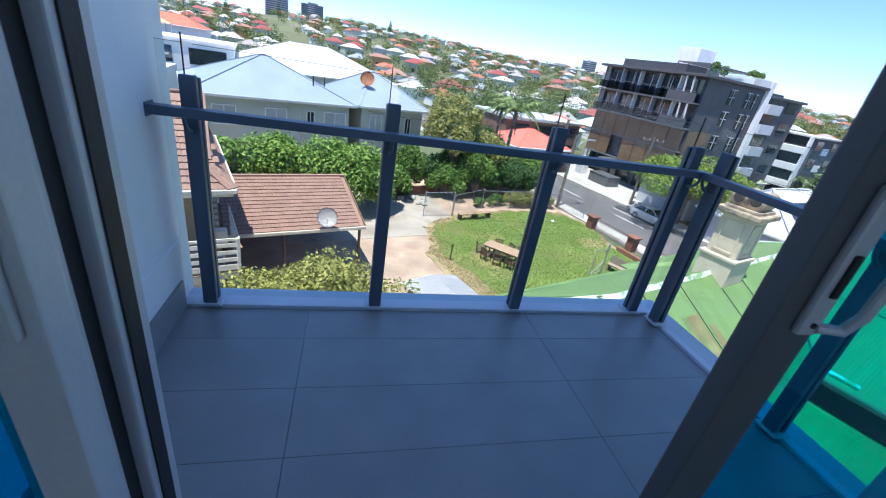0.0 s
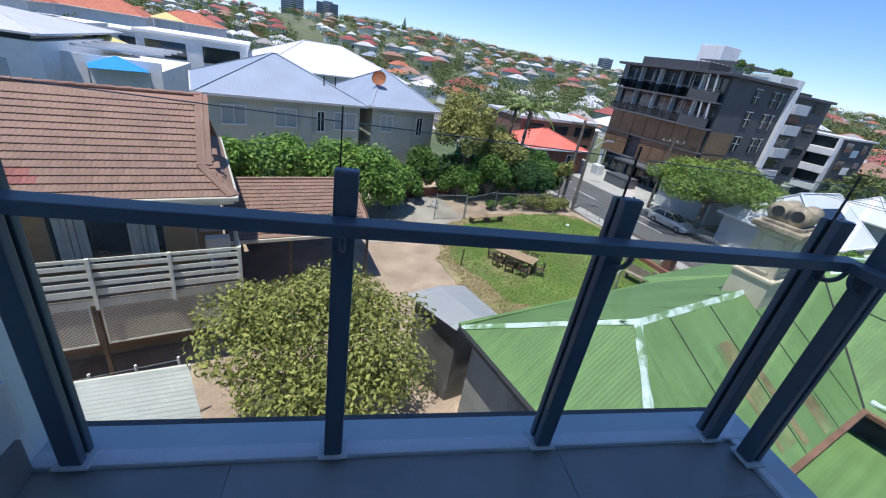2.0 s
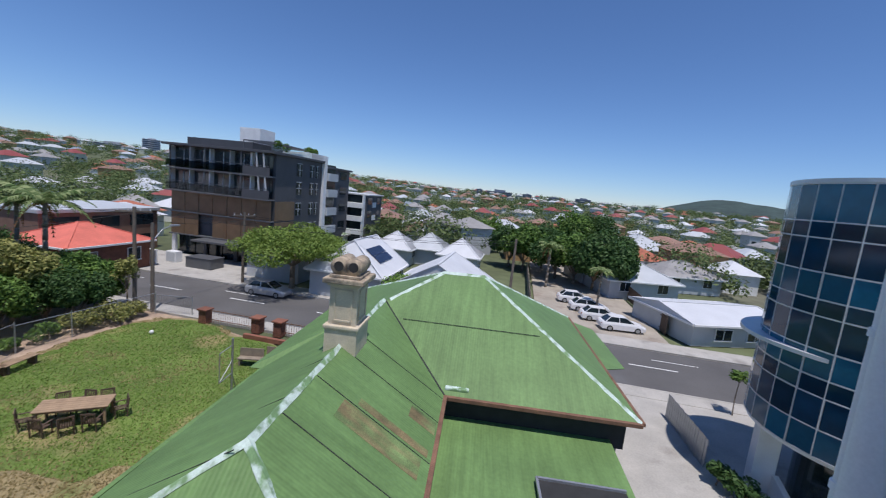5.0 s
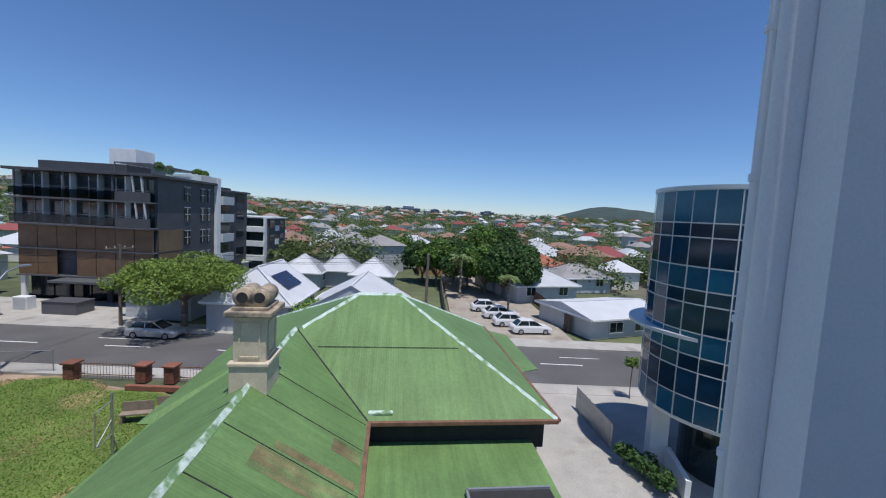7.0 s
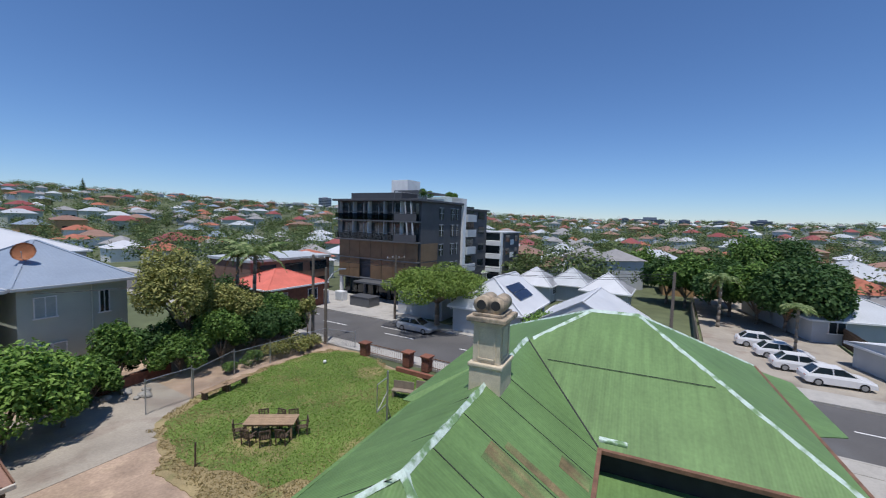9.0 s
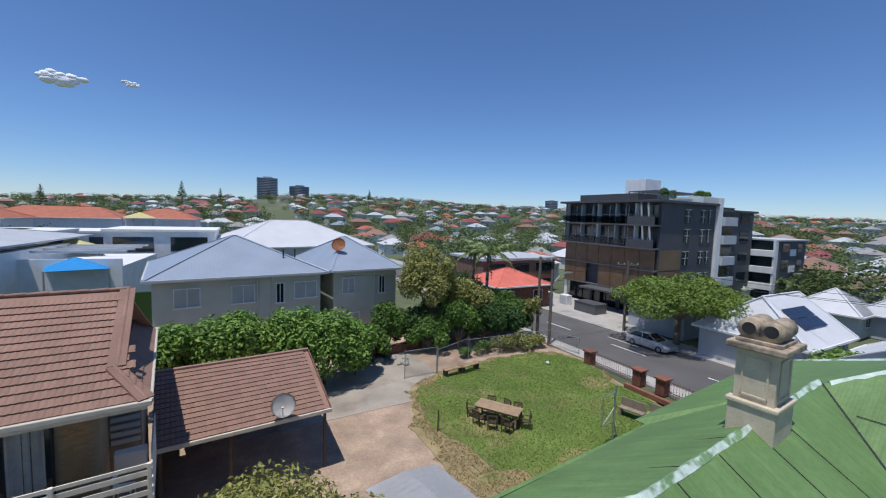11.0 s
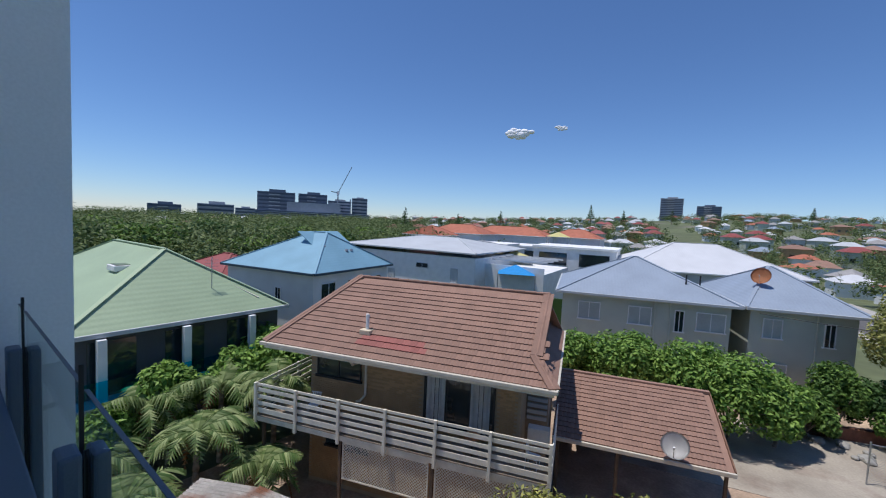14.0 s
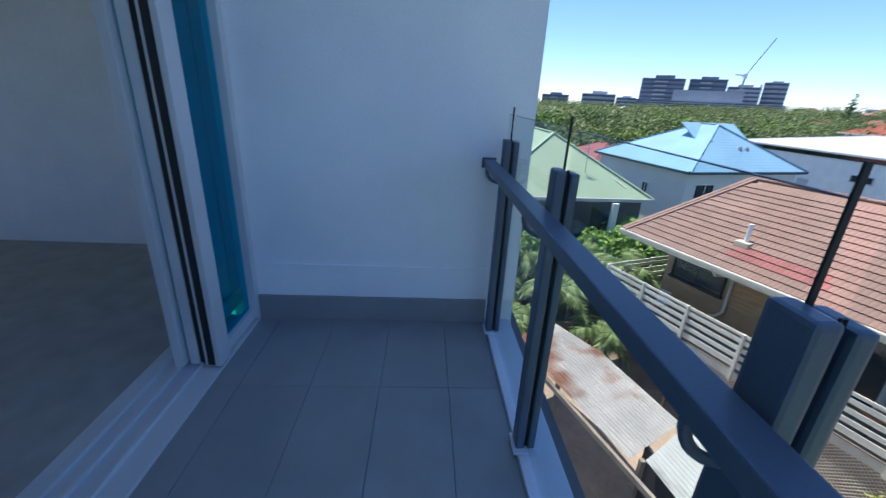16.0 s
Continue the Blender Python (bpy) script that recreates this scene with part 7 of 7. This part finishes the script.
part("door", box_bm(-0.42, -0.4, -0.5, 0.5, 0.1, 1.0, 0.004), M["grey_wall"], ub)


def power_pole(x, y, h, arms=True, lamp=False):
    t = thing("power_pole", "weathered timber power pole with a cross-arm", "pole", pose(x, y, GROUND))
    part("pole", tube_bm((0, 0, 0), (0, 0, h), 0.13, 0.1), M["pole"], t)
    if arms:
        part("cross_arm", bar_between((-0.9, 0.3, h - 0.3), (0.9, -0.3, h - 0.3), 0.1, 0.1), M["pole"], t)
        for k in (-0.8, -0.3, 0.3, 0.8):
            part("insulator", tube_bm((k, -k / 3, h - 0.25), (k, -k / 3, h - 0.1), 0.03), M["white_paint"], t)
    if lamp:
        a = part("lamp_arm", chain_bm([(0, 0, h - 1.2), (0.8, 0.3, h - 0.5), (1.6, 0.6, h - 0.3)], 0.035), M["galv"], t)
        part("lamp_head", box_bm(1.5, 2.1, 0.5, 0.75, h - 0.36, h - 0.24, 0.03), M["galv"], a)


power_pole(17.5, 28.3, 7.0)
power_pole(18.3, 27.8, 6.0, False, True)
power_pole(*on_road(-9.5, 4.2), 6.4)
power_pole(*on_road(14.0, 7.0), 6.6, False)
ends = [((17.5, 28.3, GROUND + 6.8), (*on_road(-9.5, 4.2), GROUND + 6.2)), ((17.2, 28.0, GROUND + 6.4), (*on_road(-9.5, 4.2), GROUND + 5.8)),
        ((*on_road(-9.5, 4.2), GROUND + 6.2), (*on_road(14, 7.0), GROUND + 6.4)), ((*on_road(-9.5, 4.2), GROUND + 5.6), (*on_road(14, 7.0), GROUND + 6.0)), ((17.5, 28.3, GROUND + 6.7), (*on_road(14, 7.0), GROUND + 6.2)), ((17.5, 28.3, GROUND + 6.6), (2.2, 30.0, -2.9)), ((17.5, 28.3, GROUND + 6.6), (*on_road(-40, -4), GROUND + 6.6))]
for a, b in ends:
    a, b = Vector(a), Vector(b)
    pts = []
    for k in range(13):
        p = a.lerp(b, k / 12)
        p.z -= 4 * 0.45 * (k / 12) * (1 - k / 12)
        pts.append(p)
    tagged(part("overhead_wire", chain_bm(pts, 0.014, 5), M["rubber"]), "thin black overhead power wire", "wire", "overhead wires")


# white-roofed cottages over the street
def cottage(yaw, d, deg, w, dd, h, rise, roof, label, gable=None):
    x, y = by_yaw(yaw, d)
    return plain_house("cottage", label, x, y, deg, w, dd, h, rise, roof, M["grey_wall"], gable)


cottage(-50.5, 44, 14, 6, 6, 3.0, 1.6, M["white_roof"], "cottage with a bright white pyramid roof")
sol = cottage(-61.5, 40, 14, 7.5, 7, 2.4, 2.6, M["white_roof"], "cottage with a white steel roof and solar panels", (2.0, 0.05))
cottage(-74, 38, 14, 8.0, 8, 2.2, 2.2, M["white_roof"], "broad cottage with white gabled steel roof", (0.05, 0.05))
for yaw, d in ((-63.0, 50), (-67.5, 52), (-72.0, 49), (-54, 60), (-66, 62)):
    cottage(yaw, d + 6, 14, 5.6, 5.6, 2.2, 2.0, M["sage_roof"] if d == 60 else M["grey_roof"] if d in (52, 62) else M["white_roof"], "small weatherboard cottage with a white pyramid roof")
slope = Matrix.Translation((-3.75, 1.75, 3.76)) @ pose(0, 0, 0, math.degrees(math.atan2(2.6, 3.5)))
for i in range(4):
    for j in range(2):
        p = part("solar_panel", box_bm(-1.7 + i * 0.85, -0.9 + i * 0.85, -0.9 + j * 0.9, -0.05 + j * 0.9, 0.02, 0.06), M["solar"], sol, "dark solar panel")
        p.matrix_basis = slope
sh = plain_house("white_shed", "long low building with a bright white sheet roof", 43.5, -14.0, -55, 10, 8.0, 1.85, 0.7, M["white_roof"], M["grey_wall"], (0.05, 0.05), windows=False)
for wx in (-7.6, -4.6, -2.4):
    window_at(sh, wx, 0.55, 1.5, 0.85, 0.35)
for yaw, d, w, rf, lb in ((-92.6, 58, 8, M["white_roof"], "low house behind the shed with a white hipped roof"), (-97.5, 53, 9, M["grey_roof"], "low house behind the shed with a grey hipped roof"), (-101.5, 64, 9, M["dull_roof"], "low house behind the shed with a weathered roof")):
    cottage(yaw, d, -60, w, 7, 2.2, 1.7, rf, lb)
df = part("dark_screen", box_bm(-7, 0, -0.1, 0.1, 0, 1.0, 0.02), M["char_wall"])
df.matrix_basis = pose(*on_road(33, 5.6), GROUND + 0.1, 0, 0, 104)
tagged(df, "dark timber street screen", "fence")
x, y = by_yaw(-92, 95)
plain_house("grey_roofed_house", "house with a pale grey hipped roof", x, y, 30, 11, 9, 3.2, 2.4, M["grey_roof"], M["cream_wall"])


# ---------------------------------------------------------------- the far suburb
def far_suburb():
    rng = random.Random(11)
    roofs = [M["white_roof"], M["grey_roof"], M["tile_red"], M["dull_roof"], M["blue_grey_roof"], M["tile_roof"], M["white_roof"], M["maroon_roof"], M["tile_red"], M["dull_roof"], M["tile_roof"]]
    walls = [M["white_paint"], M["cream_wall"], M["white_paint"], M["grey_wall"], M["brick_tan"], M["white_paint"]]
    names = {"white_roof_sheet": "white", "pale_grey_roof_sheet": "pale grey", "orange_red_roof_tile": "orange-red", "blue_grey_steel_roof": "blue-grey", "brown_concrete_roof_tile": "brown", "maroon_steel_roof": "maroon", "weathered_grey_iron_roof": "weathered grey"}
    kinds = []
    for k, rf in enumerate(roofs):
        w, d, h, r = rng.uniform(6, 9), rng.uniform(5.5, 7.5), rng.choice((2.4, 2.6, 4.2)), rng.uniform(1.2, 1.9)
        t = thing("far_house", "far suburban house with a %s hipped roof" % names[rf.name], "house", pose(0, 0, -500), "far suburban houses")
        bm = box_bm(-w / 2 + 0.4, w / 2 - 0.4, -d / 2 + 0.4, d / 2 - 0.4, -3, h)
        part("wall", bm, walls[k % len(walls)], t)
        g = min(w, d) / 2
        bm = bmesh.new()
        a, b = bm.verts.new((-w / 2 + g, 0, h + r)), bm.verts.new((w / 2 - g + 0.02, 0, h + r))
        c = [bm.verts.new(p) for p in ((-w / 2, -d / 2, h), (w / 2, -d / 2, h), (w / 2, d / 2, h), (-w / 2, d / 2, h))]
        for f in ((c[0], c[1], b, a), (c[2], c[3], a, b), (c[1], c[2], b), (c[3], c[0], a)):
            bm.faces.new(f)
        bm.faces.new(c[::-1])
        part("roof", bm, rf, t)
        for fl in range(int(h // 2.7)):
            for s in (-1, 1):
                for i in range(2):
                    part("window", box_bm(-w / 2 + w * (0.2 + 0.4 * i), -w / 2 + w * (0.2 + 0.4 * i) + 1.4, s * (d / 2 - 0.42), s * (d / 2 - 0.36), 1 + fl * 2.7, 2.3 + fl * 2.7), M["window"], t)
        kinds.append(t)
    spots = []
    tries = 0
    while len(spots) < 900 and tries < 30000:
        tries += 1
        yaw = rng.uniform(-112, 80)
        r = 66 + 560 * rng.random() ** 1.25
        if yaw > 40 and (r < 200 or rng.random() < 0.7):
            continue
        if -50 < yaw < -28 and r < 85 or -24 < yaw < -15 and r < 110 or 0 < yaw < 45 and r < 84 or -92 < yaw < -68 and r < 70:
            continue
        x, y = by_yaw(yaw, r)
        if abs((Vector((x, y)) - ROAD).dot(RN)) < 12:
            continue
        if all((x - a) ** 2 + (y - b) ** 2 > (6.4 + r * 0.009) ** 2 for a, b in spots):
            spots.append((x, y))
    spots.sort(key=lambda p: math.hypot(*p))
    verts, faces, index, slots = [], [], [], []
    for k, (x, y) in enumerate(spots):
        m = pose(x, y, land(x, y) + 0.3, 0, 0, rng.choice((14, 104, 60, 30, 194)) + rng.uniform(-8, 8))
        if k < len(kinds):
            kinds[k].matrix_basis = m
        elif k < 290:
            copy_thing(kinds[rng.randrange(len(kinds))], m)
        else:
            for c in kinds[rng.randrange(len(kinds))].children:
                i0 = len(verts)
                verts += [m @ v.co for v in c.data.vertices]
                mt = c.data.materials[0]
                if mt not in slots:
                    slots.append(mt)
                for f in c.data.polygons:
                    faces.append(tuple(i0 + i for i in f.vertices))
                    index.append(slots.index(mt))
    rest = poly("far_housing", verts, faces, None)
    for mt in slots:
        rest.data.materials.append(mt)
    rest.data.polygons.foreach_set("material_index", index)
    tagged(rest, "small far houses with pale and red roofs on the ridges", "houses", kind="stuff")
    return spots


spots = far_suburb()


def far_trees():
    rng = np.random.default_rng(3)
    near = np.array(spots)
    vs, n_all = [], 0
    count = 0
    while count < 4600:
        yaw = rng.uniform(-114, 92)
        r = 62 + 600 * rng.random() ** 1.15
        x, y = by_yaw(yaw, r)
        if yaw > 42 or (count % 5 == 0 and rng.random() < 0.8):
            yaw = yaw if yaw > 42 else rng.uniform(44, 90)
            r = 52 + 330 * rng.random()
            x, y = by_yaw(yaw, r)
            if r < 62 and yaw < 62:
                continue
        if -52 < yaw < -28 and r < 80 or 0 < yaw < 44 and r < 92 or -95 < yaw < -68 and r < 68 or -28 < yaw < -14 and r < 75:
            continue
        if abs((Vector((x, y)) - ROAD).dot(RN)) < 8:
            continue
        if np.min((near[:, 0] - x) ** 2 + (near[:, 1] - y) ** 2) < 20:
            continue
        h = rng.uniform(3.5, 8.0) * (1.3 if yaw > 42 else 1.0)
        w = h * rng.uniform(0.4, 0.75)
        k = 130 if r > 200 else 320
        bl = [(x + rng.normal() * w * 0.5, y + rng.normal() * w * 0.5, land(x, y) + h * rng.uniform(0.4, 0.75), w * 0.6, w * 0.6, h * 0.3) for _ in range(5)]
        v, m = leaf_cloud(k, bl, 0.46 if r > 200 else 0.3, rng, 0.9)
        vs.append(v)
        n_all += m
        count += 1
    ob = leaf_mesh("far_woods", np.concatenate(vs), n_all, M["leaf_far"], None)
    tagged(ob, "scattered green trees across the far suburb", "trees", kind="stuff")


far_trees()


def pine(yaw, d, h, seed):
    """A far bunya or hoop pine: a bare stem with tiers of short boughs."""
    x, y = by_yaw(yaw, d)
    rng = np.random.default_rng(seed)
    t = thing("pine_tree", "tall dark pine on the far ridge", "tree", pose(x, y, land(x, y)))
    part("trunk", tube_bm((0, 0, 0), (0, 0, h), h * 0.025, h * 0.006, 8), M["bark"], t)
    bl = [(0, 0, h * (0.35 + 0.6 * k / 7), h * 0.2 * (1.05 - k / 8), h * 0.2 * (1.05 - k / 8), h * 0.04) for k in range(8)]
    v, m = leaf_cloud(500, bl, h * 0.03, rng)
    leaf_mesh("crown", v, m, M["leaf_dark"], t)


for i, (yaw, d, h) in enumerate(((44.0, 210, 16), (36.5, 260, 13), (39, 240, 11), (30.5, 330, 15), (18.5, 420, 20), (14.5, 380, 14), (-63, 120, 9), (9, 420, 14), (-4, 420, 14))):
    pine(yaw, d, h, 300 + i)


def tower_block(name, label, yaw0, yaw1, el, d, wall, bands, depth=20, base=-12):
    """A far block between two bearings, up to an elevation."""
    x, y = by_yaw((yaw0 + yaw1) / 2, d)
    w = 2 * d * math.tan(radians(abs(yaw0 - yaw1) / 2))
    z0 = land(x, y) - 3
    h = 1.5 + d * math.tan(radians(el)) - z0
    t = thing(name, label, "high-rise", pose(x, y, z0, 0, 0, (yaw0 + yaw1) / 2))
    part("wall", box_bm(-w / 2, w / 2, 0, depth, 0, h), wall, t)
    part("plant_room", box_bm(-w * 0.2, w * 0.25, depth * 0.3, depth * 0.7, h, h + w * 0.08), wall, t)
    fl = h / bands
    for k in range(bands):
        part("window_band", box_bm(-w / 2 * 0.94, w / 2 * 0.94, -0.3, 0.0, k * fl + fl * 0.35, k * fl + fl * 0.8), M["far_window"], t)
        part("balcony", box_bm(-w / 2 * 0.4, w / 2 * 0.2, -1.2, -0.3, k * fl + fl * 0.1, k * fl + fl * 0.32), M["grey_wall"], t)
    return t


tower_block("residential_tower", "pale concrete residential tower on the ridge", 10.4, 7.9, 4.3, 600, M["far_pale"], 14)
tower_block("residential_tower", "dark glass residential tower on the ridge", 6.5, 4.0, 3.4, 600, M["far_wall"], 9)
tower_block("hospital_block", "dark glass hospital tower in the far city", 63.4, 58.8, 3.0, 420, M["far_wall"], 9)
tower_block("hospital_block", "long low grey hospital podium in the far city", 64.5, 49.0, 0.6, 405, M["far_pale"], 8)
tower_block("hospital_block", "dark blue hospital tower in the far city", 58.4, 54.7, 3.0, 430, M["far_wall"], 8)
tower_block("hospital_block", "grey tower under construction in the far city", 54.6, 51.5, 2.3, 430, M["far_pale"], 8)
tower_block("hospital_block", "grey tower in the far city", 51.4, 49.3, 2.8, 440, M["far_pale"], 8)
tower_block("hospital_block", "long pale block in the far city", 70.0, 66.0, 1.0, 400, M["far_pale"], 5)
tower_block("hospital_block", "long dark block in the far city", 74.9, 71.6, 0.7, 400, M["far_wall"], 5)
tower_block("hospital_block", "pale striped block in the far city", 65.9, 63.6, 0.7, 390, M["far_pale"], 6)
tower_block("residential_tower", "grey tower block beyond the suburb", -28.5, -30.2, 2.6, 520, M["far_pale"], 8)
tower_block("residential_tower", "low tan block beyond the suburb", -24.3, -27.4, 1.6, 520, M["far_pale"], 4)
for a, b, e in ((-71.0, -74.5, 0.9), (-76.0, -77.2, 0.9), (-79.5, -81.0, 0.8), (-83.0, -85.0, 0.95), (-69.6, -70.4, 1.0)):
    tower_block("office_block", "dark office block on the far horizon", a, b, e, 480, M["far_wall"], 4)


def crane():
    x, y = by_yaw(53.3, 430)
    z0 = land(x, y)
    t = thing("tower_crane", "tower crane with a raised jib over the construction site", "crane", pose(x, y, z0, 0, 0, 53))
    h = 1.5 + 430 * math.tan(radians(3.4)) - z0
    part("mast", box_bm(-0.7, 0.7, -0.7, 0.7, 0, h), M["galv"], t)
    part("jib", bar_between((0, 0, h), (13, 0, h + 27), 0.7, 0.7), M["galv"], t)
    part("counter_jib", bar_between((0, 0, h), (-7, 0, h + 1), 0.9, 0.9), M["galv"], t)
    part("cab", box_bm(-1.4, 1.4, -1.2, 1.2, h - 2, h + 1.5), M["white_paint"], t)
    part("hoist", box_bm(12, 13, 0, 1, 0, h - 6), M["galv"], t)


crane()


def mountain():
    n = 60
    verts, faces = [], []
    for i in range(n + 1):
        yaw = -86 - 34 * i / n
        s = i / n
        el = 2.1 * math.exp(-((s - 0.38) / 0.17) ** 2) + 1.6 * math.exp(-((s - 0.66) / 0.2) ** 2) + 0.12 * noise.noise(Vector((s * 22, 0, 0)))
        for d, f in ((2500, -0.5), (2900, 0.62), (3300, 1.0), (4200, 0.2)):
            x, y = by_yaw(yaw, d)
            verts.append((x, y, -12 + (14 + d * math.tan(radians(max(0, el)))) * max(0, f)))
    for i in range(n):
        for k in range(3):
            faces.append((i * 4 + k, i * 4 + k + 1, i * 4 + k + 5, i * 4 + k + 4))
    o = poly("backdrop_hill", verts, faces, M["hill"])
    tagged(o, "long low wooded hill on the horizon", "hill", kind="structure")


mountain()


def cloud(yaw, el, d, w, seed, label):
    """A small fair-weather cloud as a cluster of white puffs."""
    x, y = by_yaw(yaw, d)
    rng = np.random.default_rng(seed)
    bm = bmesh.new()
    for k in range(40):
        r = w * rng.uniform(0.08, 0.14)
        bmesh.ops.create_icosphere(bm, subdivisions=3, radius=r, matrix=pose(rng.normal() * w * 0.22, 0, rng.normal() * w * 0.085) @ Matrix.Diagonal((1.4, 1, 0.9, 1)))
    for v in bm.verts:
        v.co += Vector(noise.noise_vector(v.co * (9 / w))) * w * 0.018
    o = part("cloud", bm, M["cloud"], smooth=True)
    o.matrix_basis = pose(x, y, 1.5 + d * math.tan(radians(el)), 0, 0, yaw)
    o.visible_shadow = False
    tagged(o, label, "cloud", kind="structure")


# ---------------------------------------------------------------- roof tiles and wall bricks, the many small pieces
tiled_slope(house, (-9.8, 0, 5.45), (0.0, 0, 5.45), (-8.0, 3.4, 7.5), (-0.6, 3.4, 7.5), 0.25, 0.25, 300, M["tile_roof"], (3.3, 5.6))
tiled_slope(house, (0.0, 0.0, 5.45), (0.0, 6.8, 5.45), (-0.65, 0.95, 6.03), (-0.65, 5.85, 6.03), 0.3, 0.235, 0, M["tile_roof"])
tiled_slope(house, (-9.8, 6.8, 5.45), (-9.8, 0, 5.45), (-8.0, 3.45, 7.5), (-8.0, 3.4, 7.5), 0.3, 0.235, 0, M["tile_roof"])
tiled_slope(port, (-5.6, 0, 2.4), (0, 0, 2.4), (-5.6, 3.3, 3.7), (0, 3.3, 3.7), 0.3, 0.235, 240, M["tile_roof"])


def brick_face(parent, x0, x1, y, z0, z1, holes, budget):
    """Bricks in stretcher bond on a wall face towards -y, leaving the openings free."""
    me = bpy.data.meshes.new("brick")
    b = box_bm(0.003, 0.181, -0.01, 0.03, 0.003, 0.062)
    b.to_mesh(me)
    b.free()
    me.materials.append(M["brick_tan"])
    bv, bf = [v.co.copy() for v in me.vertices], [tuple(f.vertices) for f in me.polygons]
    verts, faces, k, r = [], [], 0, 0
    z = z1 - 0.069
    while z > z0:
        x = x0 + (0.094 if r % 2 else 0)
        while x + 0.184 <= x1:
            if not any(x + 0.184 > h[0] and x < h[1] and z + 0.069 > h[2] and z < h[3] for h in holes):
                if k < budget:
                    o = new("brick", me)
                    o.parent = parent
                    o.location = (x, y, z)
                else:
                    i0 = len(verts)
                    verts += [(v.x + x, v.y + y, v.z + z) for v in bv]
                    faces += [tuple(i0 + i for i in f) for f in bf]
                k += 1
            x += 0.188
        z -= 0.069
        r += 1
    if verts:
        tagged(poly("brickwork", verts, faces, M["brick_tan"], parent), "tan stretcher-bond brickwork", kind="stuff")


brick_face(house, -8.7, -1.0, 1.2, 0.1, 5.2, [(-4.25, -1.75, 3.05, 5.2), (-8.5, -6.55, 4.05, 5.1), (-8.0, -6.2, 1.5, 2.2)], 300)
cloud(28.7, 12.6, 2600, 150, 5, "small bright white fair-weather cloud")
cloud(23.0, 13.2, 2800, 60, 9, "tiny faint white cloud")


# ---------------------------------------------------------------- the site at its true size
for ob in list(bpy.data.objects):
    if ob.parent is None and ob not in home and ob.type in ("MESH", "EMPTY"):
        true_sized = ob.name.split(".")[0] in ("car", "garden_chair", "verandah_chair")
        ob.matrix_basis = SITE @ ob.matrix_basis @ Matrix.Scale(0.8 if true_sized else 1.0, 4)
